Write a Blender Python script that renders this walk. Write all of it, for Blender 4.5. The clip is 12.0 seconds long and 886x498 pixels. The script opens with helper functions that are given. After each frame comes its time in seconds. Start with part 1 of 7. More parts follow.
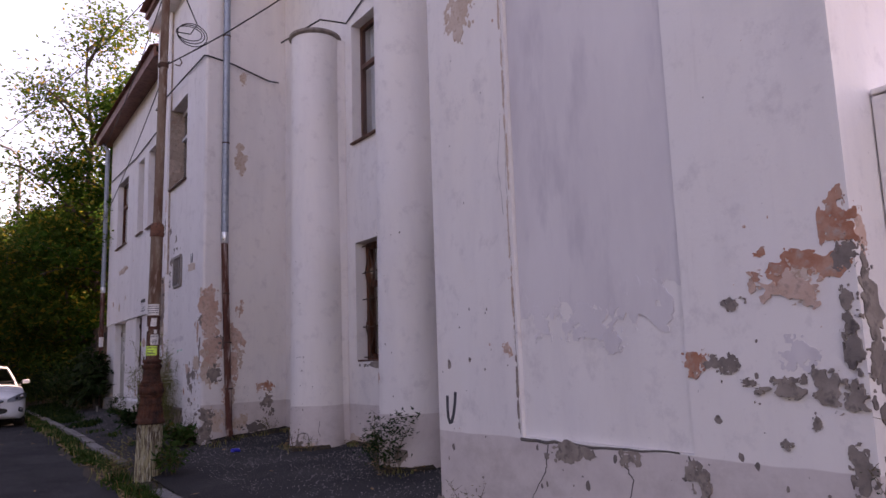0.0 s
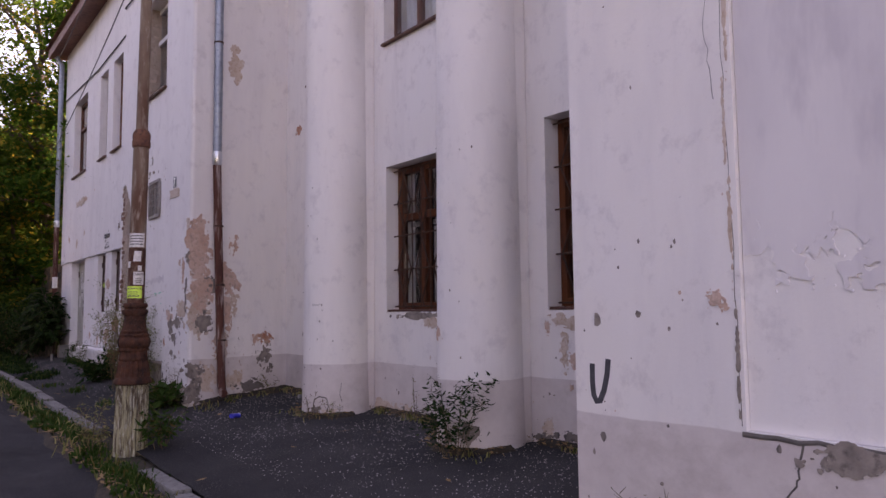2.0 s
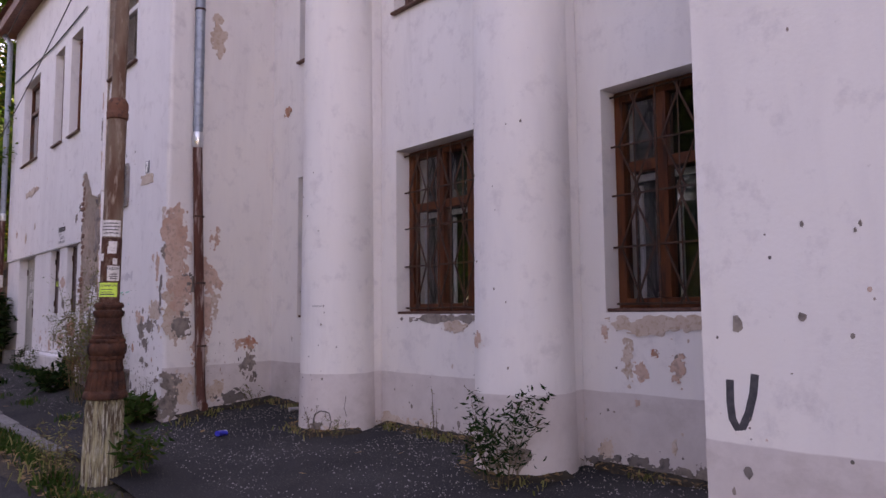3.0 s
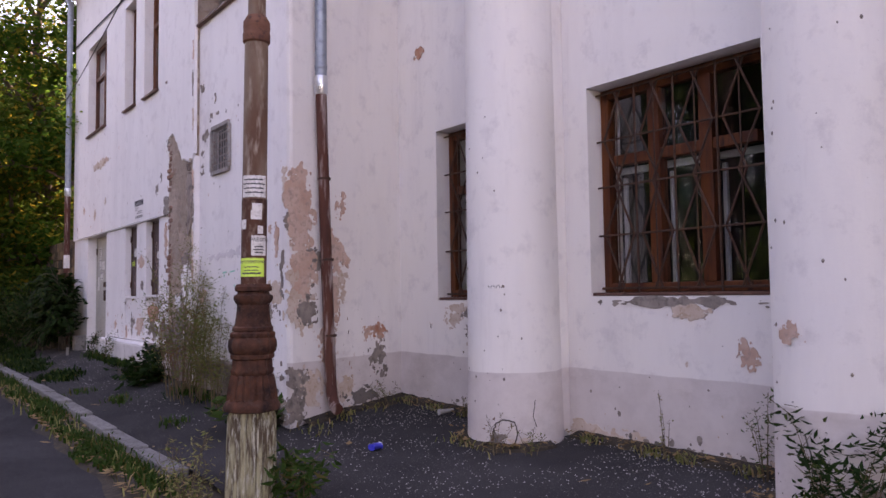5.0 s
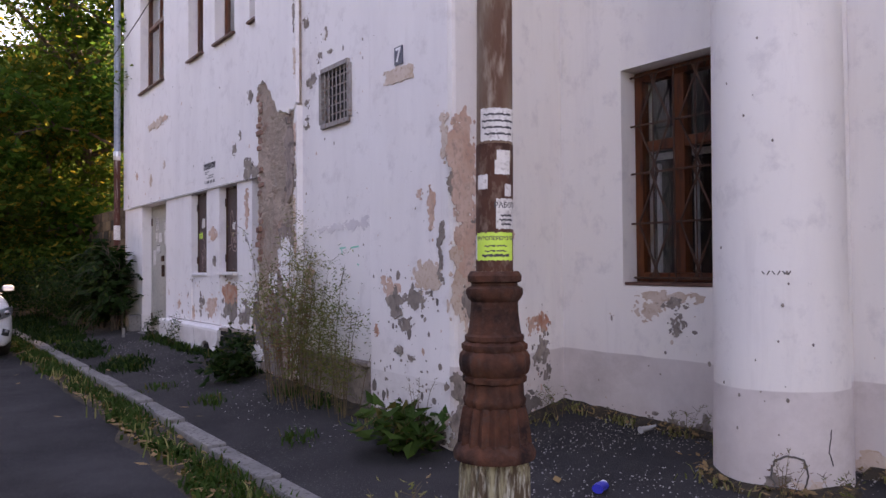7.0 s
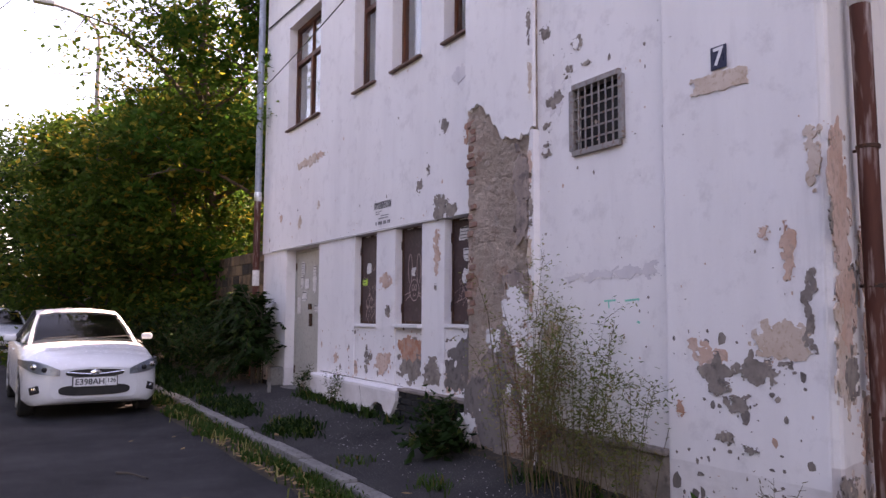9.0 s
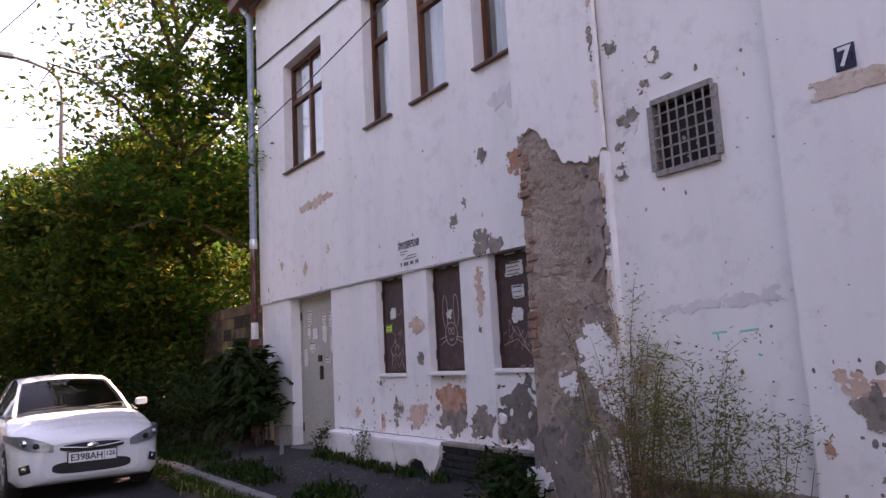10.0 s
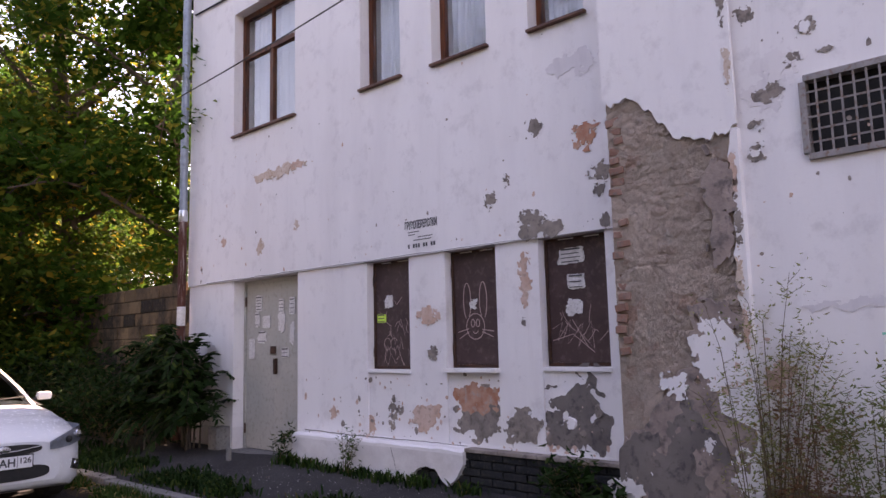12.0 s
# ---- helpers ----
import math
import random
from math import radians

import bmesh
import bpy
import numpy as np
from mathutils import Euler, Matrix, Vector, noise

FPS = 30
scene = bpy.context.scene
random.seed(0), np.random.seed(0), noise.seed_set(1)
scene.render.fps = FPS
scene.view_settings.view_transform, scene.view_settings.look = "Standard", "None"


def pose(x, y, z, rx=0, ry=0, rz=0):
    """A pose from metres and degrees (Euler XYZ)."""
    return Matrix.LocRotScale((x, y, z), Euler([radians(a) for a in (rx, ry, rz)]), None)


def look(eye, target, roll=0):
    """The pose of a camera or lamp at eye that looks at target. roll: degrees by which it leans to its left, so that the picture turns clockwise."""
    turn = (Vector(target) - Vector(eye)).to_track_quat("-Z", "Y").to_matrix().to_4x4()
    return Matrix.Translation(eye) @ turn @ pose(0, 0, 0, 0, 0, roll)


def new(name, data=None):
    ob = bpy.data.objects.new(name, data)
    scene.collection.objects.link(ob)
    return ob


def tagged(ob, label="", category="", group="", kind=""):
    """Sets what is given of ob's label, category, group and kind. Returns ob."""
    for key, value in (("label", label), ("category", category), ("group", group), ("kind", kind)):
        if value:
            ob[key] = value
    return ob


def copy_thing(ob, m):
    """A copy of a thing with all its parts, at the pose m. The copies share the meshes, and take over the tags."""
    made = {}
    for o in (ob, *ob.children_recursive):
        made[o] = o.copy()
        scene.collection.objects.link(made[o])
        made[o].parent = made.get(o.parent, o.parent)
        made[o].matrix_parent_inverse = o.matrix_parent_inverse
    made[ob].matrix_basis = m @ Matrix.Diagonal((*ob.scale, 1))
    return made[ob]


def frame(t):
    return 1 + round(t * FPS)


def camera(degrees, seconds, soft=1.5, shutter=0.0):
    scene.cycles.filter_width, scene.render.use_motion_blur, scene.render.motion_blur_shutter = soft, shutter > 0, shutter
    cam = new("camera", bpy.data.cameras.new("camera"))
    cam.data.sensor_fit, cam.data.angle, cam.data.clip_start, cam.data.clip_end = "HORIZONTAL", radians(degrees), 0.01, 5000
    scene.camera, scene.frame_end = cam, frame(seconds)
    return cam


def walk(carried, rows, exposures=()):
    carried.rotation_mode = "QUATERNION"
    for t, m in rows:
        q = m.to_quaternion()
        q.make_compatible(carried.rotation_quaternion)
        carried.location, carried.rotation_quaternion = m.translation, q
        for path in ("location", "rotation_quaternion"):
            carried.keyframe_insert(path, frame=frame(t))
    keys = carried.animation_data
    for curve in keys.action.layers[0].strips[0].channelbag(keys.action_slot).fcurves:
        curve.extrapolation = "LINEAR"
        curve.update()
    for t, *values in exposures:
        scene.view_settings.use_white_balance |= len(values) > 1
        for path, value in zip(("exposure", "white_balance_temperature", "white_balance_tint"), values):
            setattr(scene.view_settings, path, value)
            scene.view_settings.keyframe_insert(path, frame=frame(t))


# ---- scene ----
cam = camera(61.9, 12.0)
PATH = [
    (0, (-0.157, -0.068, 1.163), (0.936, 1.58, 1.462), -1.9),
    (0.5, (-0.177, 0.46, 1.163), (0.948, 2.094, 1.419), -0.5),
    (1, (-0.121, 0.974, 1.151), (0.972, 2.633, 1.379), -1.7),
    (1.5, (-0.065, 1.499, 1.152), (1.066, 3.139, 1.336), -0.2),
    (2, (-0.03, 2.069, 1.191), (1.168, 3.661, 1.358), -0.6),
    (2.5, (0.037, 2.654, 1.19), (1.198, 4.274, 1.361), -0.6),
    (2.7, (0.028, 2.877, 1.184), (1.235, 4.463, 1.359), -0.6),
    (4.3, (0.094, 4.6, 1.233), (1.563, 5.95, 1.374), 0.9),
    (4.5, (0.074, 4.781, 1.21), (1.506, 6.171, 1.352), -0.2),
    (5, (0.004, 5.247, 1.23), (1.23, 6.822, 1.348), -0.8),
    (5.5, (-0.04, 5.739, 1.259), (1.197, 7.309, 1.332), -1.5),
    (6, (0.004, 6.278, 1.236), (1.232, 7.857, 1.274), -1.4),
    (6.5, (-0.038, 6.799, 1.256), (1.127, 8.424, 1.298), 0.0),
    (6.7, (-0.073, 6.993, 1.287), (1.12, 8.597, 1.325), -0.4),
    (8.3, (-0.393, 8.378, 1.389), (0.735, 10.027, 1.476), -0.2),
    (8.5, (-0.465, 8.589, 1.372), (0.596, 10.28, 1.486), -0.4),
    (9, (-0.691, 9.123, 1.399), (0.346, 10.825, 1.568), 0.3),
    (9.5, (-0.889, 9.552, 1.453), (0.269, 11.172, 1.64), -0.9),
    (10, (-1.083, 10.061, 1.441), (0.046, 11.689, 1.721), -3.0),
    (10.5, (-1.338, 10.572, 1.43), (-0.071, 12.093, 1.716), -1.7),
    (11, (-1.491, 11.065, 1.415), (-0.189, 12.558, 1.683), -2.2),
    (11.5, (-1.683, 11.521, 1.443), (-0.354, 12.992, 1.704), -1.5),
    (12, (-1.888, 11.949, 1.478), (-0.43, 13.294, 1.735), -1.4),
]
walk(cam, [(t, look(eye, target, roll)) for t, eye, target, roll in PATH], [(0, 1.70, 9200, 48), (1.0, 1.87, 9500, 47), (2.5, 2.17, 9600, 48), (4.5, 2.56, 9500, 44), (6.0, 2.61, 9500, 47), (6.5, 2.61, 9400, 39), (9.0, 2.54, 9250, 41), (9.5, 2.54, 9250, 43), (10.0, 2.34, 9150, 40), (11.0, 2.39, 9350, 46), (12, 2.54, 9350, 40)])

# ---- world and sun ----
SUN_ELEV, SUN_AZ = 46.0, 74.0          # azimuth: degrees from +y towards +x
world = bpy.data.worlds.new("sky")
scene.world = world
world.use_nodes = True
wn = world.node_tree.nodes
sky = wn.new("ShaderNodeTexSky")
sky.sky_type, sky.sun_disc = "NISHITA", False
sky.sun_elevation, sky.sun_rotation = radians(SUN_ELEV), radians(SUN_AZ)
sky.air_density, sky.dust_density, sky.ozone_density = 1.0, 1.2, 1.0
world.node_tree.links.new(sky.outputs["Color"], wn["Background"].inputs["Color"])
wn["Background"].inputs["Strength"].default_value = 0.14
sun = new("sun", bpy.data.lights.new("sun", "SUN"))
sun.data.energy, sun.data.angle, sun.data.color = 5.0, radians(0.53), (1.0, 0.93, 0.82)
sd = Vector((math.sin(radians(SUN_AZ)) * math.cos(radians(SUN_ELEV)), math.cos(radians(SUN_AZ)) * math.cos(radians(SUN_ELEV)), math.sin(radians(SUN_ELEV))))
sun.matrix_world = look(sd * 60, (0, 0, 0))

# ---- materials ----


class Nodes:
    """A small wrapper round a node material."""

    def __init__(self, name, rough=0.85, metallic=0.0, spec=0.3):
        self.m = bpy.data.materials.new(name)
        self.m.use_nodes = True
        self.t = self.m.node_tree
        self.b = self.t.nodes["Principled BSDF"]
        self.b.inputs["Roughness"].default_value = rough
        self.b.inputs["Metallic"].default_value = metallic
        self.b.inputs["Specular IOR Level"].default_value = spec
        self.pos = self.t.nodes.new("ShaderNodeNewGeometry").outputs["Position"]

    def link(self, a, b):
        self.t.links.new(a, b)

    def noise(self, scale, detail=5.0, rough=0.6, stretch=(1, 1, 1), distort=0.0):
        mp = self.t.nodes.new("ShaderNodeMapping")
        mp.inputs["Scale"].default_value = stretch
        self.link(self.pos, mp.inputs["Vector"])
        n = self.t.nodes.new("ShaderNodeTexNoise")
        n.inputs["Scale"].default_value, n.inputs["Detail"].default_value = scale, detail
        n.inputs["Roughness"].default_value, n.inputs["Distortion"].default_value = rough, distort
        self.link(mp.outputs[0], n.inputs["Vector"])
        return n.outputs["Fac"]

    def cells(self, scale, feature="F1", out="Distance", stretch=(1, 1, 1)):
        mp = self.t.nodes.new("ShaderNodeMapping")
        mp.inputs["Scale"].default_value = stretch
        self.link(self.pos, mp.inputs["Vector"])
        n = self.t.nodes.new("ShaderNodeTexVoronoi")
        n.feature = feature
        n.inputs["Scale"].default_value = scale
        self.link(mp.outputs[0], n.inputs["Vector"])
        return n.outputs[out]

    def step(self, fac, lo, hi, a=0.0, b=1.0):
        r = self.t.nodes.new("ShaderNodeMapRange")
        r.inputs["From Min"].default_value, r.inputs["From Max"].default_value = lo, hi
        r.inputs["To Min"].default_value, r.inputs["To Max"].default_value = a, b
        self.link(fac, r.inputs["Value"])
        return r.outputs["Result"]

    def math(self, op, a, b):
        n = self.t.nodes.new("ShaderNodeMath")
        n.operation = op
        for i, v in enumerate((a, b)):
            if isinstance(v, (int, float)):
                n.inputs[i].default_value = v
            else:
                self.link(v, n.inputs[i])
        return n.outputs[0]

    def mix(self, fac, a, b):
        n = self.t.nodes.new("ShaderNodeMix")
        n.data_type = "RGBA"
        if isinstance(fac, (int, float)):
            n.inputs[0].default_value = fac
        else:
            self.link(fac, n.inputs[0])
        for i, v in ((6, a), (7, b)):
            if isinstance(v, tuple):
                n.inputs[i].default_value = (*v, 1)
            else:
                self.link(v, n.inputs[i])
        return n.outputs[2]

    def height(self):
        s = self.t.nodes.new("ShaderNodeSeparateXYZ")
        self.link(self.pos, s.inputs[0])
        return s.outputs[2]

    def random(self):
        return self.t.nodes.new("ShaderNodeObjectInfo").outputs["Random"]

    def island(self):
        return self.t.nodes.new("ShaderNodeNewGeometry").outputs["Random Per Island"]

    def colour(self, c):
        self.link(c, self.b.inputs["Base Color"])

    def rough(self, r):
        self.link(r, self.b.inputs["Roughness"])

    def bump(self, h, dist=0.01, strength=0.6):
        n = self.t.nodes.new("ShaderNodeBump")
        n.inputs["Distance"].default_value, n.inputs["Strength"].default_value = dist, strength
        self.link(h, n.inputs["Height"])
        self.link(n.outputs[0], self.b.inputs["Normal"])


def blend(name, c1, c2, scale, c3=None, scale3=30.0, rough=0.85, bump=0.004, metallic=0.0, spec=0.3, stretch=(1, 1, 1), lo=0.35, hi=0.65):
    """A surface of two colours mixed by noise, with a finer third one as specks or grain."""
    k = Nodes(name, rough, metallic, spec)
    c = k.mix(k.step(k.noise(scale, 6, 0.6, stretch), lo, hi), c1, c2)
    fine = k.noise(scale3, 4, 0.6, stretch)
    if c3:
        c = k.mix(k.step(fine, 0.52, 0.68), c, c3)
    k.colour(c)
    k.rough(k.step(fine, 0.3, 0.7, max(rough - 0.12, 0.02), min(rough + 0.1, 1)))
    if bump:
        k.bump(fine, bump)
    return k.m


def make_plaster(name, white, warm, stain, dado, dado_top):
    k = Nodes(name, 0.9)
    c = k.mix(k.step(k.noise(0.55, 5), 0.35, 0.68), white, warm)
    c = k.mix(k.step(k.noise(2.2, 7, 0.65, (1, 1, 0.22)), 0.46, 0.76, 0, 0.55), c, stain)
    c = k.mix(k.step(k.noise(5.0, 6, 0.7), 0.54, 0.72, 0, 0.5), c, (stain[0] * 0.8, stain[1] * 0.78, stain[2] * 0.78))
    c = k.mix(k.step(k.noise(4.0, 8, 0.75, (1, 1, 0.10)), 0.58, 0.76, 0, 0.25), c, (stain[0] * 0.72, stain[1] * 0.69, stain[2] * 0.67))
    c = k.mix(k.step(k.noise(22.0, 6, 0.7), 0.66, 0.74, 0, 0.5), c, (stain[0] * 0.6, stain[1] * 0.56, stain[2] * 0.54))
    edge = k.math("ADD", k.height(), k.step(k.noise(1.6, 4), 0.3, 0.7, -0.008, 0.008))
    lower = k.step(edge, dado_top - 0.004, dado_top + 0.004, 1, 0)
    low = k.mix(k.step(k.noise(3.0, 7, 0.7), 0.4, 0.7), dado, (dado[0] * 0.86, dado[1] * 0.84, dado[2] * 0.84))
    low = k.mix(k.step(k.noise(1.7, 8, 0.72, (1, 1, 1.6)), 0.52, 0.70, 0, 0.6), low, (dado[0] * 0.68, dado[1] * 0.65, dado[2] * 0.63))
    c = k.mix(lower, c, low)
    k.colour(c)
    big, fine = k.noise(1.4, 3), k.noise(38.0, 5)
    k.bump(k.math("ADD", k.math("MULTIPLY", big, 3.0), k.math("MULTIPLY", fine, 0.5)), 0.005, 0.45)
    return k.m


PLASTER = make_plaster("white plaster", (0.81, 0.78, 0.77), (0.81, 0.765, 0.725), (0.66, 0.63, 0.64), (0.66, 0.60, 0.585), 0.62)
PLASTER_SIDE = make_plaster("white plaster, side wing", (0.81, 0.785, 0.79), (0.79, 0.76, 0.76), (0.68, 0.65, 0.66), (0.74, 0.71, 0.71), 0.50)
GREY_PAINT = blend("grey lilac repaint", (0.63, 0.595, 0.615), (0.74, 0.705, 0.71), 1.3, (0.60, 0.565, 0.59), 4, 0.92, 0.003, stretch=(1, 1, 0.35))
CEMENT = blend("bare cement render", (0.19, 0.158, 0.143), (0.34, 0.285, 0.25), 6.0, (0.14, 0.118, 0.11), 17, 0.95, 0.012)
OCHRE = blend("old ochre paint layer", (0.54, 0.41, 0.33), (0.63, 0.52, 0.45), 5.0, (0.46, 0.33, 0.25), 30, 0.92, 0.004)
SALMON = blend("salmon old render", (0.55, 0.34, 0.26), (0.64, 0.47, 0.40), 5.0, (0.42, 0.3, 0.25), 22, 0.92, 0.008)
BRICK_RED = blend("exposed brick red", (0.42, 0.17, 0.105), (0.54, 0.31, 0.23), 9.0, (0.44, 0.34, 0.29), 17, 0.95, 0.012)
DARK_STAIN = blend("damp dark render", (0.15, 0.128, 0.122), (0.22, 0.187, 0.172), 3.0, (0.10, 0.088, 0.085), 16, 0.95, 0.01)
CRACK = blend("crack shadow grime", (0.10, 0.09, 0.085), (0.16, 0.14, 0.13), 12, None, 40, 0.95, 0.0)
TIMBER = blend("red brown window timber", (0.075, 0.017, 0.006), (0.155, 0.042, 0.012), 7.0, (0.045, 0.016, 0.010), 18, 0.55, 0.004, stretch=(1, 1, 0.15))
DARK_TIMBER = blend("dark brown window timber", (0.10, 0.045, 0.035), (0.16, 0.075, 0.055), 7.0, (0.07, 0.035, 0.03), 18, 0.6, 0.003, stretch=(1, 1, 0.15))
WHITE_PVC = blend("grey white sash", (0.36, 0.36, 0.37), (0.45, 0.44, 0.44), 3, None, 20, 0.5, 0.0)
IRON = blend("rusty black iron", (0.055, 0.035, 0.03), (0.10, 0.05, 0.035), 8.0, (0.15, 0.07, 0.04), 40, 0.75, 0.002, metallic=0.4)
GREY_IRON = blend("grey painted iron", (0.25, 0.235, 0.235), (0.33, 0.30, 0.29), 9.0, (0.24, 0.14, 0.1), 30, 0.75, 0.002, metallic=0.3)
ZINC = blend("weathered zinc sheet", (0.25, 0.29, 0.34), (0.33, 0.37, 0.42), 3.0, (0.22, 0.25, 0.29), 20, 0.5, 0.002, metallic=0.6)
NEW_ZINC = blend("bright zinc sheet", (0.6, 0.62, 0.64), (0.72, 0.73, 0.74), 6.0, None, 25, 0.35, 0.001, metallic=0.85)
RUST_PIPE = blend("rust brown painted pipe", (0.07, 0.024, 0.018), (0.13, 0.045, 0.03), 5.0, (0.40, 0.31, 0.29), 9, 0.8, 0.003, metallic=0.1, stretch=(1.6, 1.6, 0.22))
POLE_IRON = blend("rusted pole iron", (0.15, 0.062, 0.042), (0.24, 0.11, 0.07), 5.0, (0.09, 0.045, 0.036), 24, 0.85, 0.008, metallic=0.2)
POLE_PIPE = blend("stained pole pipe", (0.27, 0.20, 0.15), (0.13, 0.062, 0.04), 3.2, (0.34, 0.27, 0.22), 16, 0.8, 0.004, metallic=0.1, stretch=(1, 1, 0.25), lo=0.4, hi=0.62)
POLE_RUST = blend("dark red rust", (0.055, 0.022, 0.016), (0.13, 0.052, 0.032), 7.0, (0.20, 0.13, 0.10), 26, 0.85, 0.006, stretch=(1, 1, 0.5))
POLE_CAST = blend("flaking cast iron", (0.020, 0.009, 0.008), (0.125, 0.046, 0.026), 8.0, (0.085, 0.045, 0.034), 26, 0.88, 0.012, metallic=0.1)
POLE_BASE = blend("peeling olive white stump", (0.34, 0.31, 0.20), (0.09, 0.062, 0.04), 7.0, (0.50, 0.48, 0.40), 16, 0.9, 0.008, stretch=(4, 4, 0.6), lo=0.42, hi=0.58)
PAPER = blend("weathered paper", (0.76, 0.74, 0.73), (0.64, 0.61, 0.59), 14, (0.42, 0.39, 0.37), 60, 0.9, 0.001)
GREEN_PAPER = blend("lime green paper", (0.52, 0.80, 0.10), (0.60, 0.85, 0.16), 20, None, 60, 0.8, 0.001)
INK = blend("black ink", (0.05, 0.05, 0.06), (0.09, 0.088, 0.095), 30, None, 60, 0.8, 0.0)
CHALK = blend("pale scribble paint", (0.50, 0.36, 0.33), (0.42, 0.29, 0.27), 20, None, 50, 0.9, 0.0)
TEAL = blend("teal spray", (0.10, 0.55, 0.42), (0.2, 0.6, 0.5), 20, None, 60, 0.8, 0.0)
SHUTTER = blend("dark brown steel shutter", (0.062, 0.036, 0.036), (0.09, 0.052, 0.05), 3.0, (0.12, 0.08, 0.075), 18, 0.6, 0.002, metallic=0.1)
DOOR_STEEL = blend("grey beige steel door", (0.40, 0.385, 0.345), (0.46, 0.44, 0.395), 1.8, (0.36, 0.34, 0.30), 18, 0.6, 0.002)
BLACK_BRICK = blend("black painted brick", (0.013, 0.014, 0.017), (0.024, 0.026, 0.029), 8.0, (0.05, 0.048, 0.046), 34, 0.92, 0.008)
ROOF_BROWN = blend("brown roof sheet", (0.17, 0.075, 0.06), (0.23, 0.105, 0.085), 2.0, (0.13, 0.06, 0.05), 12, 0.6, 0.003)
KERB = blend("worn concrete kerb", (0.15, 0.145, 0.14), (0.23, 0.22, 0.21), 3.0, (0.09, 0.085, 0.08), 26, 0.95, 0.01)
SOIL = blend("dark soil with litter", (0.03, 0.025, 0.02), (0.055, 0.044, 0.032), 4.0, (0.10, 0.072, 0.045), 22, 0.98, 0.02)
LITTER = blend("dry fallen leaf", (0.20, 0.12, 0.055), (0.28, 0.18, 0.08), 10, None, 40, 0.9, 0.0)
BLUE_PLASTIC = blend("cobalt blue plastic", (0.02, 0.03, 0.42), (0.03, 0.05, 0.5), 10, None, 40, 0.35, 0.0, spec=0.5)
NAVY = blend("navy enamel", (0.015, 0.018, 0.05), (0.025, 0.03, 0.07), 8, None, 40, 0.35, 0.0, spec=0.5)
WHITE_ENAMEL = blend("white enamel", (0.78, 0.78, 0.8), (0.7, 0.7, 0.72), 8, None, 40, 0.4, 0.0)
# room darkness put into the colour: near-black for all surfaces behind the windows
UNLIT_ROOM = blend("near-black for unlit room", (0.022, 0.02, 0.02), (0.034, 0.03, 0.03), 1.5, None, 10, 0.95, 0.002)
CURTAIN = blend("pale lace curtain", (0.70, 0.71, 0.74), (0.60, 0.62, 0.66), 5.0, (0.52, 0.54, 0.58), 30, 0.9, 0.004, stretch=(4, 4, 0.2))
BARK = blend("grey brown bark", (0.055, 0.044, 0.036), (0.095, 0.078, 0.064), 5.0, (0.05, 0.04, 0.034), 24, 0.95, 0.02, stretch=(1, 1, 0.3))
CABLE = blend("black cable sheath", (0.02, 0.02, 0.024), (0.035, 0.033, 0.035), 12, None, 40, 0.6, 0.0)
CAR_PAINT = blend("white car paint", (0.68, 0.70, 0.73), (0.65, 0.67, 0.70), 2, None, 30, 0.22, 0.0, spec=0.6)
CAR_BLACK = blend("black car plastic", (0.015, 0.015, 0.017), (0.025, 0.025, 0.027), 8, None, 60, 0.55, 0.0)
TYRE = blend("tyre rubber", (0.018, 0.018, 0.019), (0.03, 0.029, 0.028), 9, None, 60, 0.9, 0.003)
CHROME = blend("chrome trim", (0.7, 0.7, 0.72), (0.75, 0.75, 0.77), 9, None, 60, 0.12, 0.0, metallic=1.0)
# darkness of the car's inside as a colour, without sheen
CABIN = blend("matt black for dark cabin", (0.006, 0.006, 0.007), (0.009, 0.009, 0.01), 8, None, 60, 0.97, 0.0, spec=0.0)
RIM = blend("silver wheel rim", (0.45, 0.46, 0.48), (0.5, 0.51, 0.53), 9, None, 60, 0.35, 0.0, metallic=0.8)


def make_asphalt():
    k = Nodes("old grey asphalt", 0.95, 0.0, 0.08)
    c = k.mix(k.step(k.noise(0.9, 8, 0.7), 0.36, 0.66), (0.024, 0.024, 0.026), (0.050, 0.049, 0.052))
    c = k.mix(k.step(k.cells(90.0), 0.10, 0.28, 1, 0), c, (0.115, 0.112, 0.11))
    c = k.mix(k.step(k.cells(38.0), 0.08, 0.2, 0.8, 0), c, (0.085, 0.083, 0.082))
    c = k.mix(k.step(k.noise(1.1, 7, 0.7), 0.58, 0.72, 0, 0.6), c, (0.028, 0.026, 0.024))
    k.colour(c)
    k.bump(k.math("ADD", k.cells(110.0), k.math("MULTIPLY", k.noise(5, 5), 1.2)), 0.006, 0.8)
    return k.m


def make_gravel_paving():
    k = Nodes("worn asphalt with loose gravel", 0.97, 0.0, 0.08)
    c = k.mix(k.step(k.noise(0.8, 6), 0.35, 0.7), (0.034, 0.033, 0.035), (0.066, 0.063, 0.064))
    stones = k.step(k.cells(46.0), 0.16, 0.26, 1, 0)
    where = k.step(k.noise(1.3, 6, 0.7), 0.42, 0.6)
    c = k.mix(k.math("MULTIPLY", stones, where), c, (0.15, 0.145, 0.142))
    c = k.mix(k.step(k.cells(130.0), 0.10, 0.22, 0.7, 0), c, (0.12, 0.115, 0.112))
    k.colour(c)
    k.bump(k.math("ADD", stones, k.cells(120.0)), 0.008, 0.9)
    return k.m


